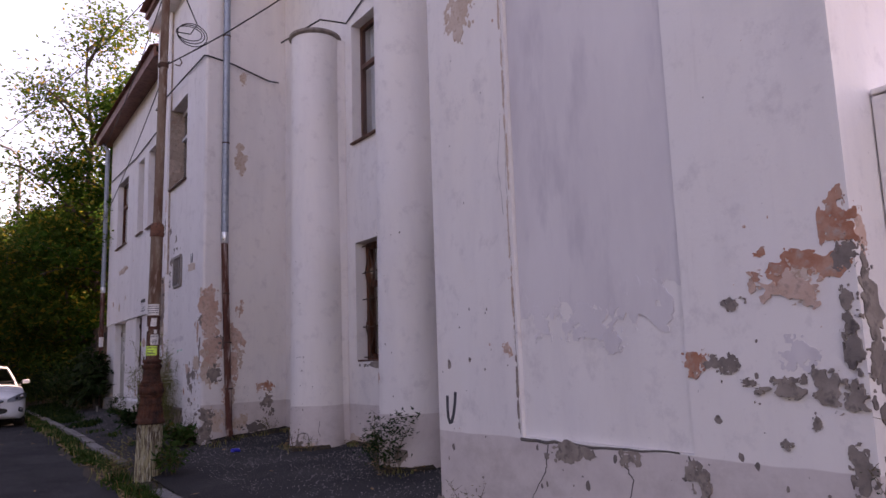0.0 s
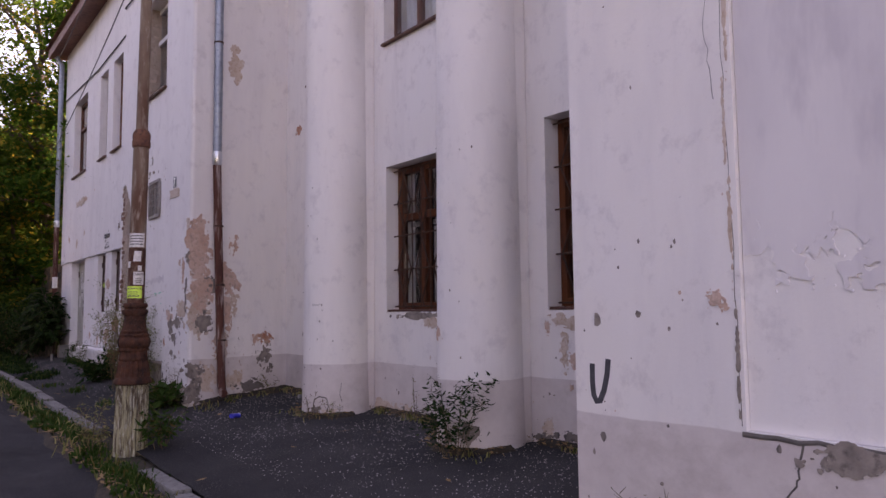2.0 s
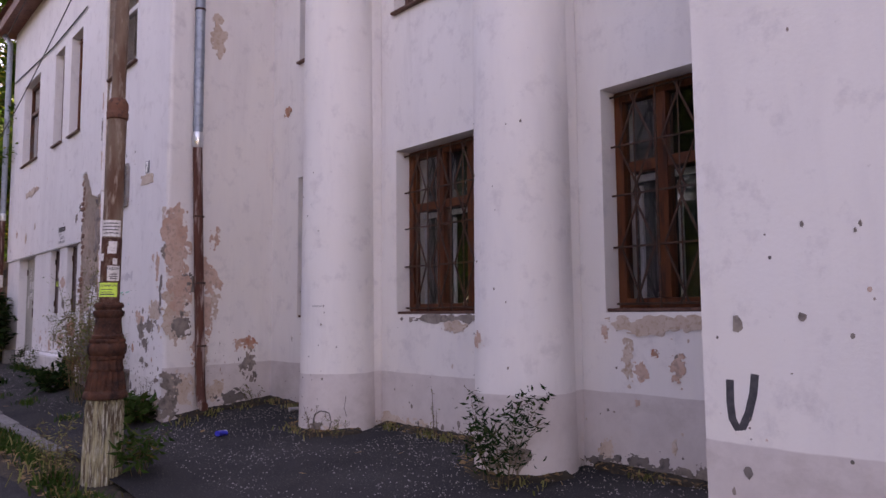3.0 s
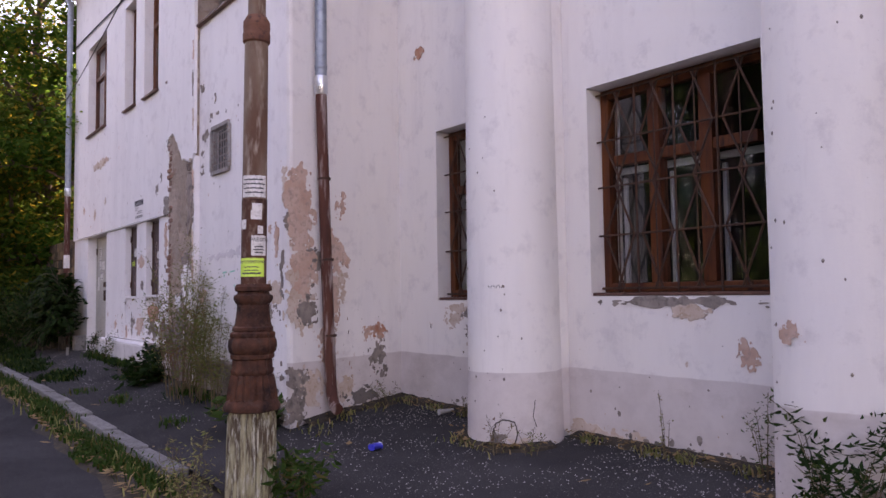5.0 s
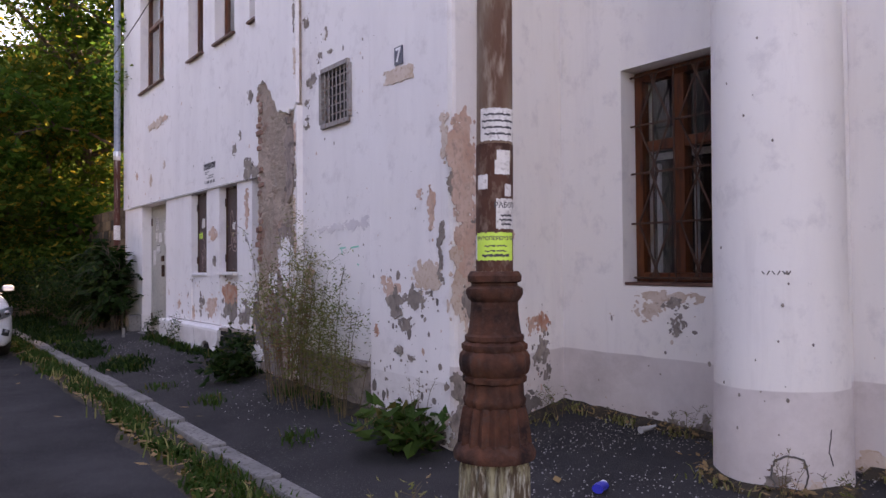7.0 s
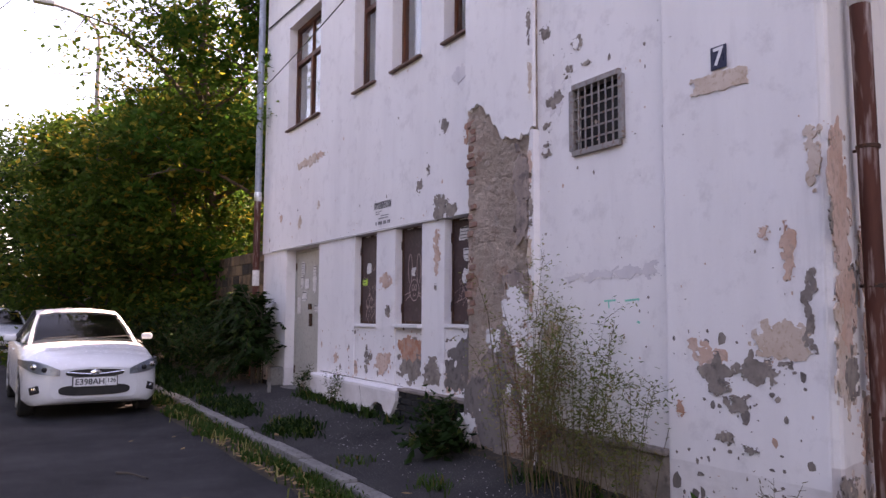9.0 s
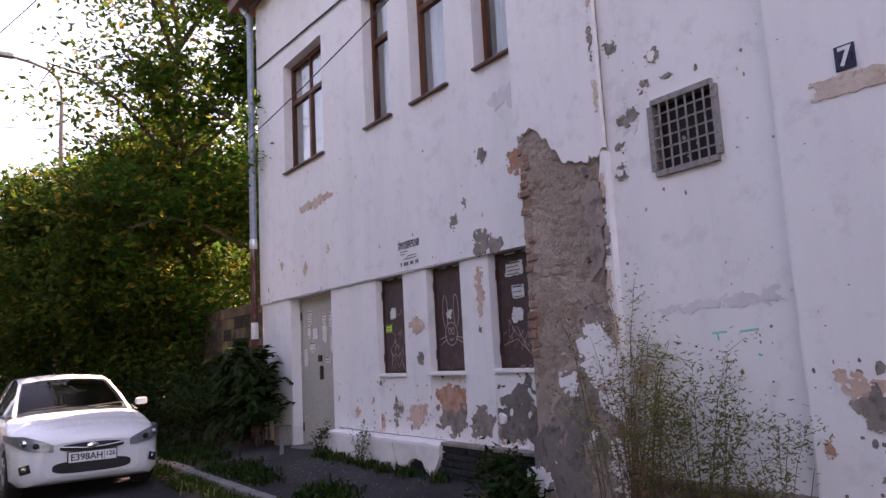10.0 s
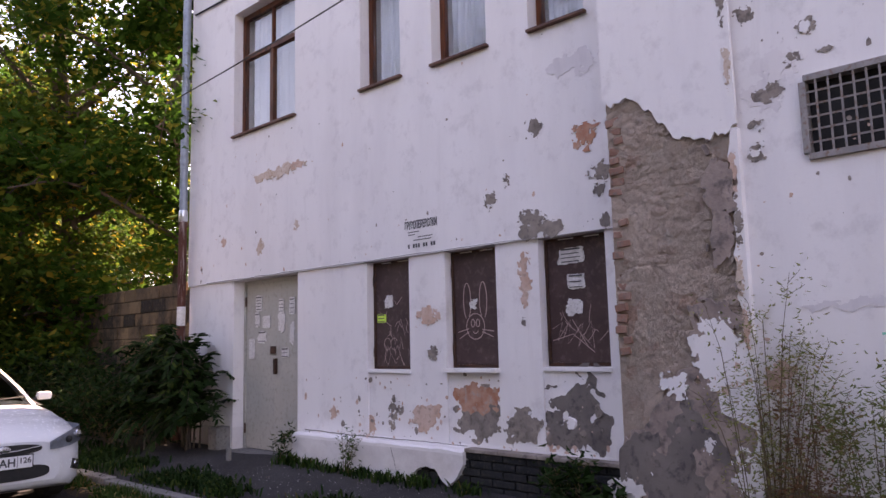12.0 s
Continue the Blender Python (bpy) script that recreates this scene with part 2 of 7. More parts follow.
def make_rubble():
    k = Nodes("bare rubble masonry", 0.97)
    tone = k.t.nodes.new("ShaderNodeSeparateColor")
    k.link(k.cells(6.0, "F1", "Color", (1, 1, 1.5)), tone.inputs[0])
    c = k.mix(tone.outputs[0], (0.50, 0.37, 0.30), (0.72, 0.57, 0.48))
    c = k.mix(k.step(tone.outputs[1], 0.78, 0.95), c, (0.47, 0.30, 0.23))
    c = k.mix(k.step(k.noise(3.2, 9, 0.75), 0.44, 0.56), c, (0.55, 0.435, 0.36))
    c = k.mix(k.step(k.noise(12, 8, 0.8), 0.52, 0.66, 0, 0.7), c, (0.30, 0.23, 0.195))
    c = k.mix(k.step(k.noise(6.0, 8, 0.75, (1, 1, 0.8)), 0.58, 0.68, 0, 0.8), c, (0.56, 0.49, 0.44))
    c = k.mix(k.step(k.noise(1.3, 7, 0.7, (1, 1, 0.7)), 0.58, 0.66, 0, 0.7), c, (0.27, 0.235, 0.225))
    k.colour(c)
    k.bump(k.math("ADD", k.math("MULTIPLY", k.noise(4.5, 10, 0.8), 2.2), k.noise(18, 8, 0.8)), 0.035, 0.9)
    return k.m


def make_leaf(name, a, b, c, through_amount=0.45):
    k = Nodes(name, 0.66, 0.0, 0.08)
    col = k.mix(k.step(k.island(), 0.0, 0.75), a, b)
    col = k.mix(k.step(k.island(), 0.86, 0.9), col, c)
    k.colour(col)
    tr = k.t.nodes.new("ShaderNodeBsdfTranslucent")
    k.link(col, tr.inputs["Color"])
    mx = k.t.nodes.new("ShaderNodeMixShader")
    mx.inputs[0].default_value = through_amount
    k.link(k.b.outputs[0], mx.inputs[1])
    k.link(tr.outputs[0], mx.inputs[2])
    k.link(mx.outputs[0], k.t.nodes["Material Output"].inputs["Surface"])
    return k.m


def make_glass(name, tint, rough=0.02, ior=1.5):
    k = Nodes(name, rough)
    k.b.inputs["Base Color"].default_value = (*tint, 1)
    k.b.inputs["Transmission Weight"].default_value = 1.0
    k.b.inputs["IOR"].default_value = ior
    return k.m


ASPHALT, GRAVEL, RUBBLE = make_asphalt(), make_gravel_paving(), make_rubble()
LEAF_GREEN = make_leaf("green tree leaf", (0.020, 0.068, 0.010), (0.046, 0.11, 0.017), (0.20, 0.20, 0.03), 0.55)
LEAF_YELLOW = make_leaf("yellowing tree leaf", (0.034, 0.08, 0.012), (0.072, 0.12, 0.02), (0.26, 0.20, 0.03), 0.5)
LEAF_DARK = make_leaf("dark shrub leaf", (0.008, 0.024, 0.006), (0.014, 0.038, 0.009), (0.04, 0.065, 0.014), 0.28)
LEAF_WEED = make_leaf("dry weed leaf", (0.15, 0.18, 0.055), (0.28, 0.26, 0.11), (0.34, 0.24, 0.13), 0.35)
LEAF_FRESH = make_leaf("fresh weed leaf", (0.022, 0.058, 0.012), (0.042, 0.085, 0.018), (0.12, 0.10, 0.03), 0.3)
LEAF_OLIVE = make_leaf("olive weed leaf", (0.085, 0.115, 0.03), (0.16, 0.175, 0.055), (0.24, 0.18, 0.08), 0.35)
DOCK = blend("rust brown dock seed", (0.13, 0.055, 0.028), (0.20, 0.095, 0.045), 20, None, 40, 0.95, 0.0)
STEM = blend("dry weed stem", (0.15, 0.115, 0.06), (0.10, 0.07, 0.042), 10, None, 40, 0.9, 0.0)
GLASS = make_glass("window glass", (0.93, 0.96, 0.97))
CAR_GLASS = make_glass("tinted car glass", (0.07, 0.08, 0.085), 0.01, 1.22)
LENS = make_glass("clear lamp lens", (0.95, 0.95, 0.97), 0.05)

# ---- mesh helpers ----


class Shape:
    """Collects vertices and faces of one mesh."""

    def __init__(self):
        self.v, self.f = [], []

    def add(self, verts, faces):
        o = len(self.v)
        self.v += [tuple(p) for p in verts]
        self.f += [tuple(o + i for i in f) for f in faces]
        return self

    def box(self, x0, x1, y0, y1, z0, z1):
        p = [(x, y, z) for z in (z0, z1) for x, y in ((x0, y0), (x1, y0), (x1, y1), (x0, y1))]
        return self.add(p, [(3, 2, 1, 0), (4, 5, 6, 7), (0, 1, 5, 4), (1, 2, 6, 5), (2, 3, 7, 6), (3, 0, 4, 7)])

    def soft(self, x0, x1, y0, y1, z0, z1, b=0.01):
        """A box with bevelled edges."""
        bm = bmesh.new()
        bmesh.ops.create_cube(bm, size=1)
        for v in bm.verts:
            v.co = ((x0 + x1) / 2 + v.co.x * (x1 - x0), (y0 + y1) / 2 + v.co.y * (y1 - y0), (z0 + z1) / 2 + v.co.z * (z1 - z0))
        bmesh.ops.bevel(bm, geom=bm.edges[:], offset=b, segments=2, affect="EDGES", profile=0.6)
        bm.verts.index_update()
        self.add([v.co[:] for v in bm.verts], [[v.index for v in f.verts] for f in bm.faces])
        bm.free()
        return self

    def tube(self, pts, r, n=6, r_end=None, cap=True):
        pts = [Vector(p) for p in pts]
        rings, o = [], len(self.v)
        for i, p in enumerate(pts):
            d = (pts[min(i + 1, len(pts) - 1)] - pts[max(i - 1, 0)]).normalized()
            if i == 0:
                side = d.cross(Vector((0, 0, 1)))
                side = side.normalized() if side.length > 0.05 else Vector((1, 0, 0))
            side = (side - d * side.dot(d)).normalized()
            up = side.cross(d)
            rr = r if r_end is None else r + (r_end - r) * i / (len(pts) - 1)
            self.v += [tuple(p + rr * (math.cos(a) * side + math.sin(a) * up)) for a in (2 * math.pi * j / n for j in range(n))]
        for i in range(len(pts) - 1):
            for j in range(n):
                a, b = o + i * n + j, o + i * n + (j + 1) % n
                self.f.append((a, b, b + n, a + n))
        if cap:
            self.f.append(tuple(o + j for j in reversed(range(n))))
            self.f.append(tuple(o + (len(pts) - 1) * n + j for j in range(n)))
        return self

    def lathe(self, cx, cy, prof, n=32, lean=(0, 0), flute=0, depth=0.0):
        """Turns (radius, height) pairs round a vertical axis; flutes cut grooves into it."""
        o = len(self.v)
        for r, z in prof:
            for j in range(n):
                a = 2 * math.pi * j / n
                q = r - (depth * (0.5 + 0.5 * math.cos(flute * a)) if flute else 0)
                self.v.append((cx + lean[0] * z + q * math.cos(a), cy + lean[1] * z + q * math.sin(a), z))
        for i in range(len(prof) - 1):
            for j in range(n):
                a, b = o + i * n + j, o + i * n + (j + 1) % n
                self.f.append((a, b, b + n, a + n))
        self.f.append(tuple(o + j for j in reversed(range(n))))
        self.f.append(tuple(o + (len(prof) - 1) * n + j for j in range(n)))
        return self

    def mesh(self, name, mat, smooth=False):
        m = bpy.data.meshes.new(name)
        m.from_pydata(self.v, [], self.f)
        m.materials.append(mat)
        if smooth:
            m.shade_smooth()
            m.set_sharp_from_angle(angle=radians(38))
        m.update()
        return m


def part(name, shape, mat, parent=None, label="", smooth=False):
    ob = new(name, shape.mesh(name, mat, smooth) if isinstance(shape, Shape) else shape)
    if parent:
        ob.parent = parent
    return tagged(ob, label) if label else ob


def thing(name, label, category, at=(0, 0, 0), group="", kind=""):
    ob = new(name)
    ob.location = at
    ob.empty_display_size = 0.1
    return tagged(ob, label, category, group, kind)


def setting(name, shape, mat, label, category, smooth=False):
    return tagged(part(name, shape, mat, smooth=smooth), label, category, kind="structure")


def facade(x, thick, y0, y1, z0, z1, holes):
    """A wall facing -x with holes (y0, y1, z0, z1) cut right through it."""
    s = Shape()
    ys = sorted({y0, y1, *(h[i] for h in holes for i in (0, 1))})
    zs = sorted({z0, z1, *(h[i] for h in holes for i in (2, 3))})
    solid = {}
    for i in range(len(ys) - 1):
        for j in range(len(zs) - 1):
            cy, cz = (ys[i] + ys[i + 1]) / 2, (zs[j] + zs[j + 1]) / 2
            solid[i, j] = not any(h[0] < cy < h[1] and h[2] < cz < h[3] for h in holes)
    X = x + thick
    for (i, j), ok in solid.items():
        if not ok:
            continue
        a, b, c, d = ys[i], ys[i + 1], zs[j], zs[j + 1]
        s.add([(x, a, c), (x, b, c), (x, b, d), (x, a, d)], [(3, 2, 1, 0)])
        s.add([(X, a, c), (X, b, c), (X, b, d), (X, a, d)], [(0, 1, 2, 3)])
        for di, dj, q in ((-1, 0, [(x, a, c), (x, a, d), (X, a, d), (X, a, c)]), (1, 0, [(x, b, c), (X, b, c), (X, b, d), (x, b, d)]),
                          (0, -1, [(x, a, c), (X, a, c), (X, b, c), (x, b, c)]), (0, 1, [(x, a, d), (x, b, d), (X, b, d), (X, a, d)])):
            if not solid.get((i + di, j + dj), False):
                s.add(q, [(0, 1, 2, 3)])
    return s


def words(text, size, m, name, mat, parent=None, depth=0.0008):
    """Lettering as a mesh at the pose m."""
    cu = bpy.data.curves.new(name, "FONT")
    cu.body, cu.size, cu.extrude, cu.align_x, cu.align_y = text, size, depth, "CENTER", "CENTER"
    cu.offset = 0.022 * size
    tmp = new("tmp", cu)
    dg = bpy.context.evaluated_depsgraph_get()
    me = bpy.data.meshes.new_from_object(tmp.evaluated_get(dg))
    bpy.data.objects.remove(tmp)
    me.materials.clear()
    me.materials.append(mat)
    ob = new(name, me)
    ob.parent = parent
    ob.matrix_basis = m
    return ob


def on_wall(x, y, z, tilt=0.0):
    """Pose of lettering on a wall that faces -x."""
    return Matrix.Translation((x, y, z)) @ Matrix(((0, 0, -1, 0), (-1, 0, 0, 0), (0, 1, 0, 0), (0, 0, 0, 1))) @ pose(0, 0, 0, 0, 0, tilt)


# ---- ground ----


def kerb_z(y):
    return float(np.interp(y, (-10, 0, 5, 8, 9.3, 10.6, 12.5, 14.5, 19, 30), (-0.32, -0.27, -0.19, -0.125, -0.09, -0.03, 0.005, 0.05, 0.08, 0.09)))


def road_z(y):
    return kerb_z(y) - 0.115


def pave_z(x, y):
    wall = float(np.interp(y, (-6, 0, 5, 7, 9.5, 11, 12.2, 13.5, 14.7, 17, 19, 21), (-0.1, -0.06, 0.02, 0.04, 0.055, 0.08, 0.13, 0.165, 0.19, 0.205, 0.235, 0.25)))
    reach = float(np.interp(y, (11, 12), (1.82, 1.1)))
    k = min(max((x - 1.9) / reach, 0), 1)
    return kerb_z(y) - 0.02 + k * (wall - kerb_z(y) + 0.02) + 0.05 * max(0, min(x, 4.5) - 3.72)


def sheet(xs, ys, height, wob=0.0, f=0.7):
    s = Shape()
    s.add([(x, y, height(x, y) + wob * noise.noise((x * f, y * f, 3.3))) for y in ys for x in xs],
          [(j * len(xs) + i, j * len(xs) + i + 1, (j + 1) * len(xs) + i + 1, (j + 1) * len(xs) + i) for j in range(len(ys) - 1) for i in range(len(xs) - 1)])
    return s


setting("ground", sheet([-500, -40, 0, 40, 500], [-300, 0, 40, 600], lambda x, y: -0.6), SOIL, "bare dark soil ground round the street", "ground")
setting("road", sheet(np.linspace(-9, 1.74, 40), np.linspace(-14, 90, 150), lambda x, y: road_z(y) + 0.0015 * (1 - abs(x + 3.5) / 5), 0.02), ASPHALT,
        "grey worn asphalt road in shade", "road", True)
setting("pavement", sheet(np.linspace(1.9, 4.6, 26), np.linspace(-6, 21.6, 160), pave_z, 0.022, 1.3), GRAVEL,
        "cracked grey asphalt pavement with loose gravel", "pavement", True)
setting("verge", sheet(np.linspace(1.9, 12, 12), np.linspace(21.6, 60, 40), lambda x, y: pave_z(min(x, 3.0), 21.6) - 0.012, 0.03), SOIL, "dark earth under the trees beyond the house", "ground", True)

kerb = thing("kerb", "row of worn pale concrete kerb stones", "kerb", kind="structure")
y = -5.9
while y < 44:
    ln = 0.98
    if not (9.0 < y + ln and y < 9.95):
        s = Shape().soft(-0.075, 0.075, 0, ln - 0.02, -0.2, 0.0, 0.018)
        ob = part("kerb_stone", s, KERB, kerb)
        ob.matrix_basis = pose(1.825 + random.uniform(-0.012, 0.012), y, kerb_z(y) + random.uniform(-0.012, 0.01), 0, random.uniform(-2, 2), random.uniform(-0.8, 0.8))
    y += ln

# ---- walls ----
TOP = 8.2
W1, W2, W3 = (10.22, 11.05, 1.155, 2.84), (7.64, 9.085, 1.185, 2.825), (5.745, 6.55, 1.19, 2.85)
UW1, UW2 = (10.22, 11.05, 4.26, 6.05), (7.64, 9.12, 4.26, 6.05)
GR, UG = (12.82, 13.32, 2.6, 3.09), (12.65, 13.88, 4.42, 5.95)
S1, S2, S3 = (17.19, 17.82, 1.24, 2.36), (16.08, 16.70, 1.255, 2.36), (14.96, 15.61, 1.27, 2.36)
BAYS = [(q[0], q[1], 0.575, q[3]) for q in (S1, S2, S3)]
DOOR = (19.04, 20.41, 0.2, 2.36)
U1, U2, U3, U4 = (19.06, 20.42, 4.27, 5.98), (17.23, 17.86, 4.25, 5.98), (16.08, 16.78, 4.23, 5.98), (15.03, 15.60, 4.21, 5.98)
PANEL = (2.56, 3.98, 0.63, 6.2)

wall_near = setting("wall_near", facade(3.13, 0.3, 1.62, 5.02, -0.3, TOP, [PANEL]), PLASTER, "white peeling plaster wall of the projecting house block", "wall")
setting("wall_near_panel", Shape().box(3.158, 3.4, 2.563, 3.977, 0.633, 6.197), PLASTER, "sunken plaster panel in the white house wall", "wall")
setting("wall_near_flank", Shape().box(3.132, 4.45, 1.622, 1.9, -0.3, TOP), PLASTER, "white plaster side of the projecting house block", "wall")
setting("wall_near_inner_flank", Shape().box(3.44, 4.45, 4.7, 5.017, -0.3, TOP), PLASTER, "white plaster side wall of the recess", "wall")
wall_recess = setting("wall_recess", facade(4.45, 0.4, 4.9, 11.75, -0.3, TOP, [W1, W2, W3, UW1, UW2]), PLASTER, "white plaster recessed wall with barred windows", "wall")
ret = Shape()
pts = [(2.972, 11.34), (2.982, 11.31), (3.01, 11.305), (4.45, 11.70), (4.60, 12.1), (3.10, 12.1), (3.0, 11.6)]
ret.add([(x, y, z) for z in (-0.3, TOP) for x, y in pts], [tuple(reversed(range(7))), tuple(range(7, 14))] + [(i, (i + 1) % 7, 7 + (i + 1) % 7, 7 + i) for i in range(7)])
wall_return = setting("wall_return", ret, PLASTER, "white plaster splayed side wall beside the downpipe", "wall")
wall_grille = setting("wall_grille", facade(3.03, 0.35, 12.1, 14.74, -0.3, TOP, [GR, UG]), PLASTER_SIDE, "white plaster wall with a small barred vent", "wall")
setting("corner_pilaster", Shape().soft(2.97, 3.14, 11.345, 12.41, -0.3, TOP, 0.02), PLASTER_SIDE, "flat white plaster corner pilaster with house number", "wall")
wall_door = setting("wall_door", facade(3.28, 0.35, 14.74, 21.55, -0.3, 2.36, [*BAYS, DOOR]), PLASTER_SIDE, "white peeling plaster ground floor wall with door", "wall")
for q in (S1, S2, S3):
    setting("bay_wall", Shape().box(3.298, 3.6, q[0] - 0.03, q[1] + 0.03, 0.5, q[2] - 0.036), PLASTER_SIDE, "sunken white plaster field under a shuttered window", "wall")
wall_upper = setting("wall_upper", facade(3.25, 0.38, 14.74, 21.55, 2.362, 7.45, [U1, U2, U3, U4]), PLASTER_SIDE, "white plaster upper floor wall with brown windows", "wall")
setting("wall_end", Shape().box(3.60, 12, 21.25, 21.55, -0.3, 7.45), PLASTER_SIDE, "white plaster end wall of the house", "wall")
setting("wall_back", Shape().box(11.7, 12, 1.6, 21.24, -0.3, 7.45), PLASTER_SIDE, "plain plaster back wall of the house", "wall")
setting("wall_south", Shape().box(4.46, 11.69, 1.6, 1.9, -0.3, TOP), PLASTER, "plain plaster side wall of the house", "wall")
# inside of the house, its lack of light painted in with near-black surfaces
setting("floor_inside", Shape().box(4.86, 11.69, 1.91, 21.24, 0.1, 0.3), UNLIT_ROOM, "floor inside the house, near-black for an unlit room", "floor")
setting("floor_upper", Shape().box(4.86, 11.69, 1.91, 21.24, 3.5, 3.8), UNLIT_ROOM, "floor between the storeys, near-black for an unlit room", "floor")
setting("partition", Shape().box(6.6, 6.75, 1.91, 21.24, 0.3, 7.4), UNLIT_ROOM, "inner wall behind the windows, near-black for an unlit room", "wall")
# unseen ceilings, added so that no sky light leaks in from above
setting("ceiling_front", Shape().box(3.39, 4.85, 12.15, 21.24, 7.36, 7.44), UNLIT_ROOM, "plain unseen ceiling added to keep sky light out behind the front wall", "ceiling")
setting("ceiling", Shape().box(4.86, 11.69, 1.95, 21.24, 7.46, 7.6), UNLIT_ROOM, "plain unseen ceiling under the roof, near-black for an unlit room", "ceiling")

# columns in the recess
for cy in (9.59, 7.03):
    col = thing("column", "smooth white plaster round column standing against the wall", "column", (4.09, cy, 0.0), "columns in the recess", "structure")
    prof = [(0.385, -0.3), (0.378, 0.3), (0.37, 0.6), (0.362, 2.0), (0.35, 4.0), (0.345, 5.9)]
    part("shaft", Shape().lathe(0, 0, prof, 56), PLASTER, col, "white plaster shaft", True)
    part("backing", Shape().soft(0.12, 0.36, -0.26, 0.26, -0.3, 5.9, 0.015), PLASTER, col)
    cap = Shape().lathe(0, 0, [(0.345, 5.9), (0.375, 5.915), (0.385, 5.93), (0.38, 5.965), (0.34, 5.985)], 48)
    part("cap", cap, CEMENT, col, "thin dark weathered cap slab", True)

# pier with fallen plaster
pier = setting("pier", Shape().box(2.995, 3.26, 13.76, 14.72, -0.3, TOP), RUBBLE, "bare rubble and brick pier with fallen plaster", "wall")


layer = [0]


def ragged(parent, x, y, z, w, h, mat, seed, n=26, rough=0.35, thick=0.003, name="plaster_patch", tilt=0.0, along=None, square=2.0):
    """A flake or bare spot with a broken outline on a wall that faces -x (or runs along a given direction): the contour of a noisy field."""
    s = Shape()
    layer[0] += 1
    thick += 0.0006 * (layer[0] % 11)
    u = Vector(along) if along else Vector((0, -1, 0))
    out, o, t = u.cross(Vector((0, 0, 1))), Vector((x, y, z)), radians(tilt)
    grow = 1.0 + 0.8 * rough

    def field(a, b):
        r = (abs(a) ** square + abs(b) ** square) ** (1 / square)
        q = Vector((a * w / 2 + seed * 3.17, b * h / 2 - seed * 1.73, seed * 0.61))
        m = 1.5 * math.sqrt(w * h)
        v = noise.noise(q * (2.6 / m)) * 1.0 + noise.noise(q * (6.5 / m)) * 0.95 + noise.noise(q * (15 / m)) * 0.6 + noise.noise(q * (36 / m)) * 0.4
        return 0.86 - r + rough * 1.55 * v

    def place(a, b, lift):
        c, d = a * w / 2, b * h / 2
        return o + u * (c * math.cos(t) - d * math.sin(t)) + Vector((0, 0, c * math.sin(t) + d * math.cos(t))) + out * lift

    k = n + (12 if max(w, h) > 0.25 else 0)
    val = [[field(-grow + 2 * grow * i / k, -grow + 2 * grow * j / k) if 0 < i < k and 0 < j < k else -1.0 for j in range(k + 1)] for i in range(k + 1)]
    for i in range(k):
        for j in range(k):
            cs = [(i, j), (i + 1, j), (i + 1, j + 1), (i, j + 1)]
            vs = [val[p][q] for p, q in cs]
            if max(vs) <= 0:
                continue
            poly, cut = [], []
            for e in range(4):
                (p0, q0), (p1, q1), f0, f1 = cs[e], cs[(e + 1) % 4], vs[e], vs[(e + 1) % 4]
                if f0 > 0:
                    poly.append((p0, q0))
                if (f0 > 0) != (f1 > 0):
                    m = f0 / (f0 - f1)
                    pt = (p0 + (p1 - p0) * m, q0 + (q1 - q0) * m)
                    poly.append(pt)
                    cut.append(pt)
            if len(poly) < 3:
                continue
            pos = [(-grow + 2 * grow * p / k, -grow + 2 * grow * q / k) for p, q in poly]
            s.add([place(a, b, thick) for a, b in pos], [tuple(range(len(pos)))])
            if len(cut) == 2:
                e = [(-grow + 2 * grow * p / k, -grow + 2 * grow * q / k) for p, q in cut]
                s.add([place(*e[0], thick), place(*e[1], thick), place(*e[1], -0.002), place(*e[0], -0.002)], [(0, 1, 2, 3)])
    return part(name, s, mat, parent)


# the plaster coat still on the pier, with a broken lower edge
coat = Shape()
n = 40
low = [(13.742 + 0.995 * i / n, 2.86 + 0.42 * max(0, min(1, (i / n - 0.35) / 0.45)) + 0.09 * noise.noise((i * 0.31, 1.7, 0)) + 0.05 * noise.noise((i * 0.9, 4.1, 0))) for i in range(n + 1)]
for x in (2.962, 2.996):
    coat.add([(x, a, b) for a, b in low] + [(x, a, TOP - 0.002) for a, b in low], [(i, i + 1, n + 2 + i, n + 1 + i) for i in range(n)])
m = 2 * (n + 1)
coat.f += [(i, m + i, m + i + 1, i + 1) for i in range(n)]
coat.f += [(0, n + 1, m + n + 1, m), (n, m + n, m + 2 * n + 1, 2 * n + 1)]
part("plaster_coat", coat, PLASTER_SIDE, pier, "white plaster coat with a broken lower edge")
edge = Shape()
wide = [0.05 + 0.05 * noise.noise((i * 0.4, 8.2, 0)) + (0.17 if 9 < i < 15 else 0) + 0.05 * noise.noise((i * 1.1, 2.2, 0)) for i in range(31)]
edge.add([(2.968, 13.742, 0.05 + 2.82 * i / 30) for i in range(31)] + [(2.968, 13.742 + max(0.015, wide[i]), 0.05 + 2.82 * i / 30) for i in range(31)]
         + [(2.997, 13.742 + max(0.015, wide[i]), 0.05 + 2.82 * i / 30) for i in range(31)] + [(3.03, 13.742, 0.05 + 2.82 * i / 30) for i in range(31)],
         [(i, i + 1, 32 + i, 31 + i) for i in range(30)] + [(31 + i, 32 + i, 63 + i, 62 + i) for i in range(30)] + [(i, 93 + i, 94 + i, i + 1) for i in range(30)])
part("plaster_edge", edge, PLASTER_SIDE, pier, "white plaster strip left on the pier's edge")

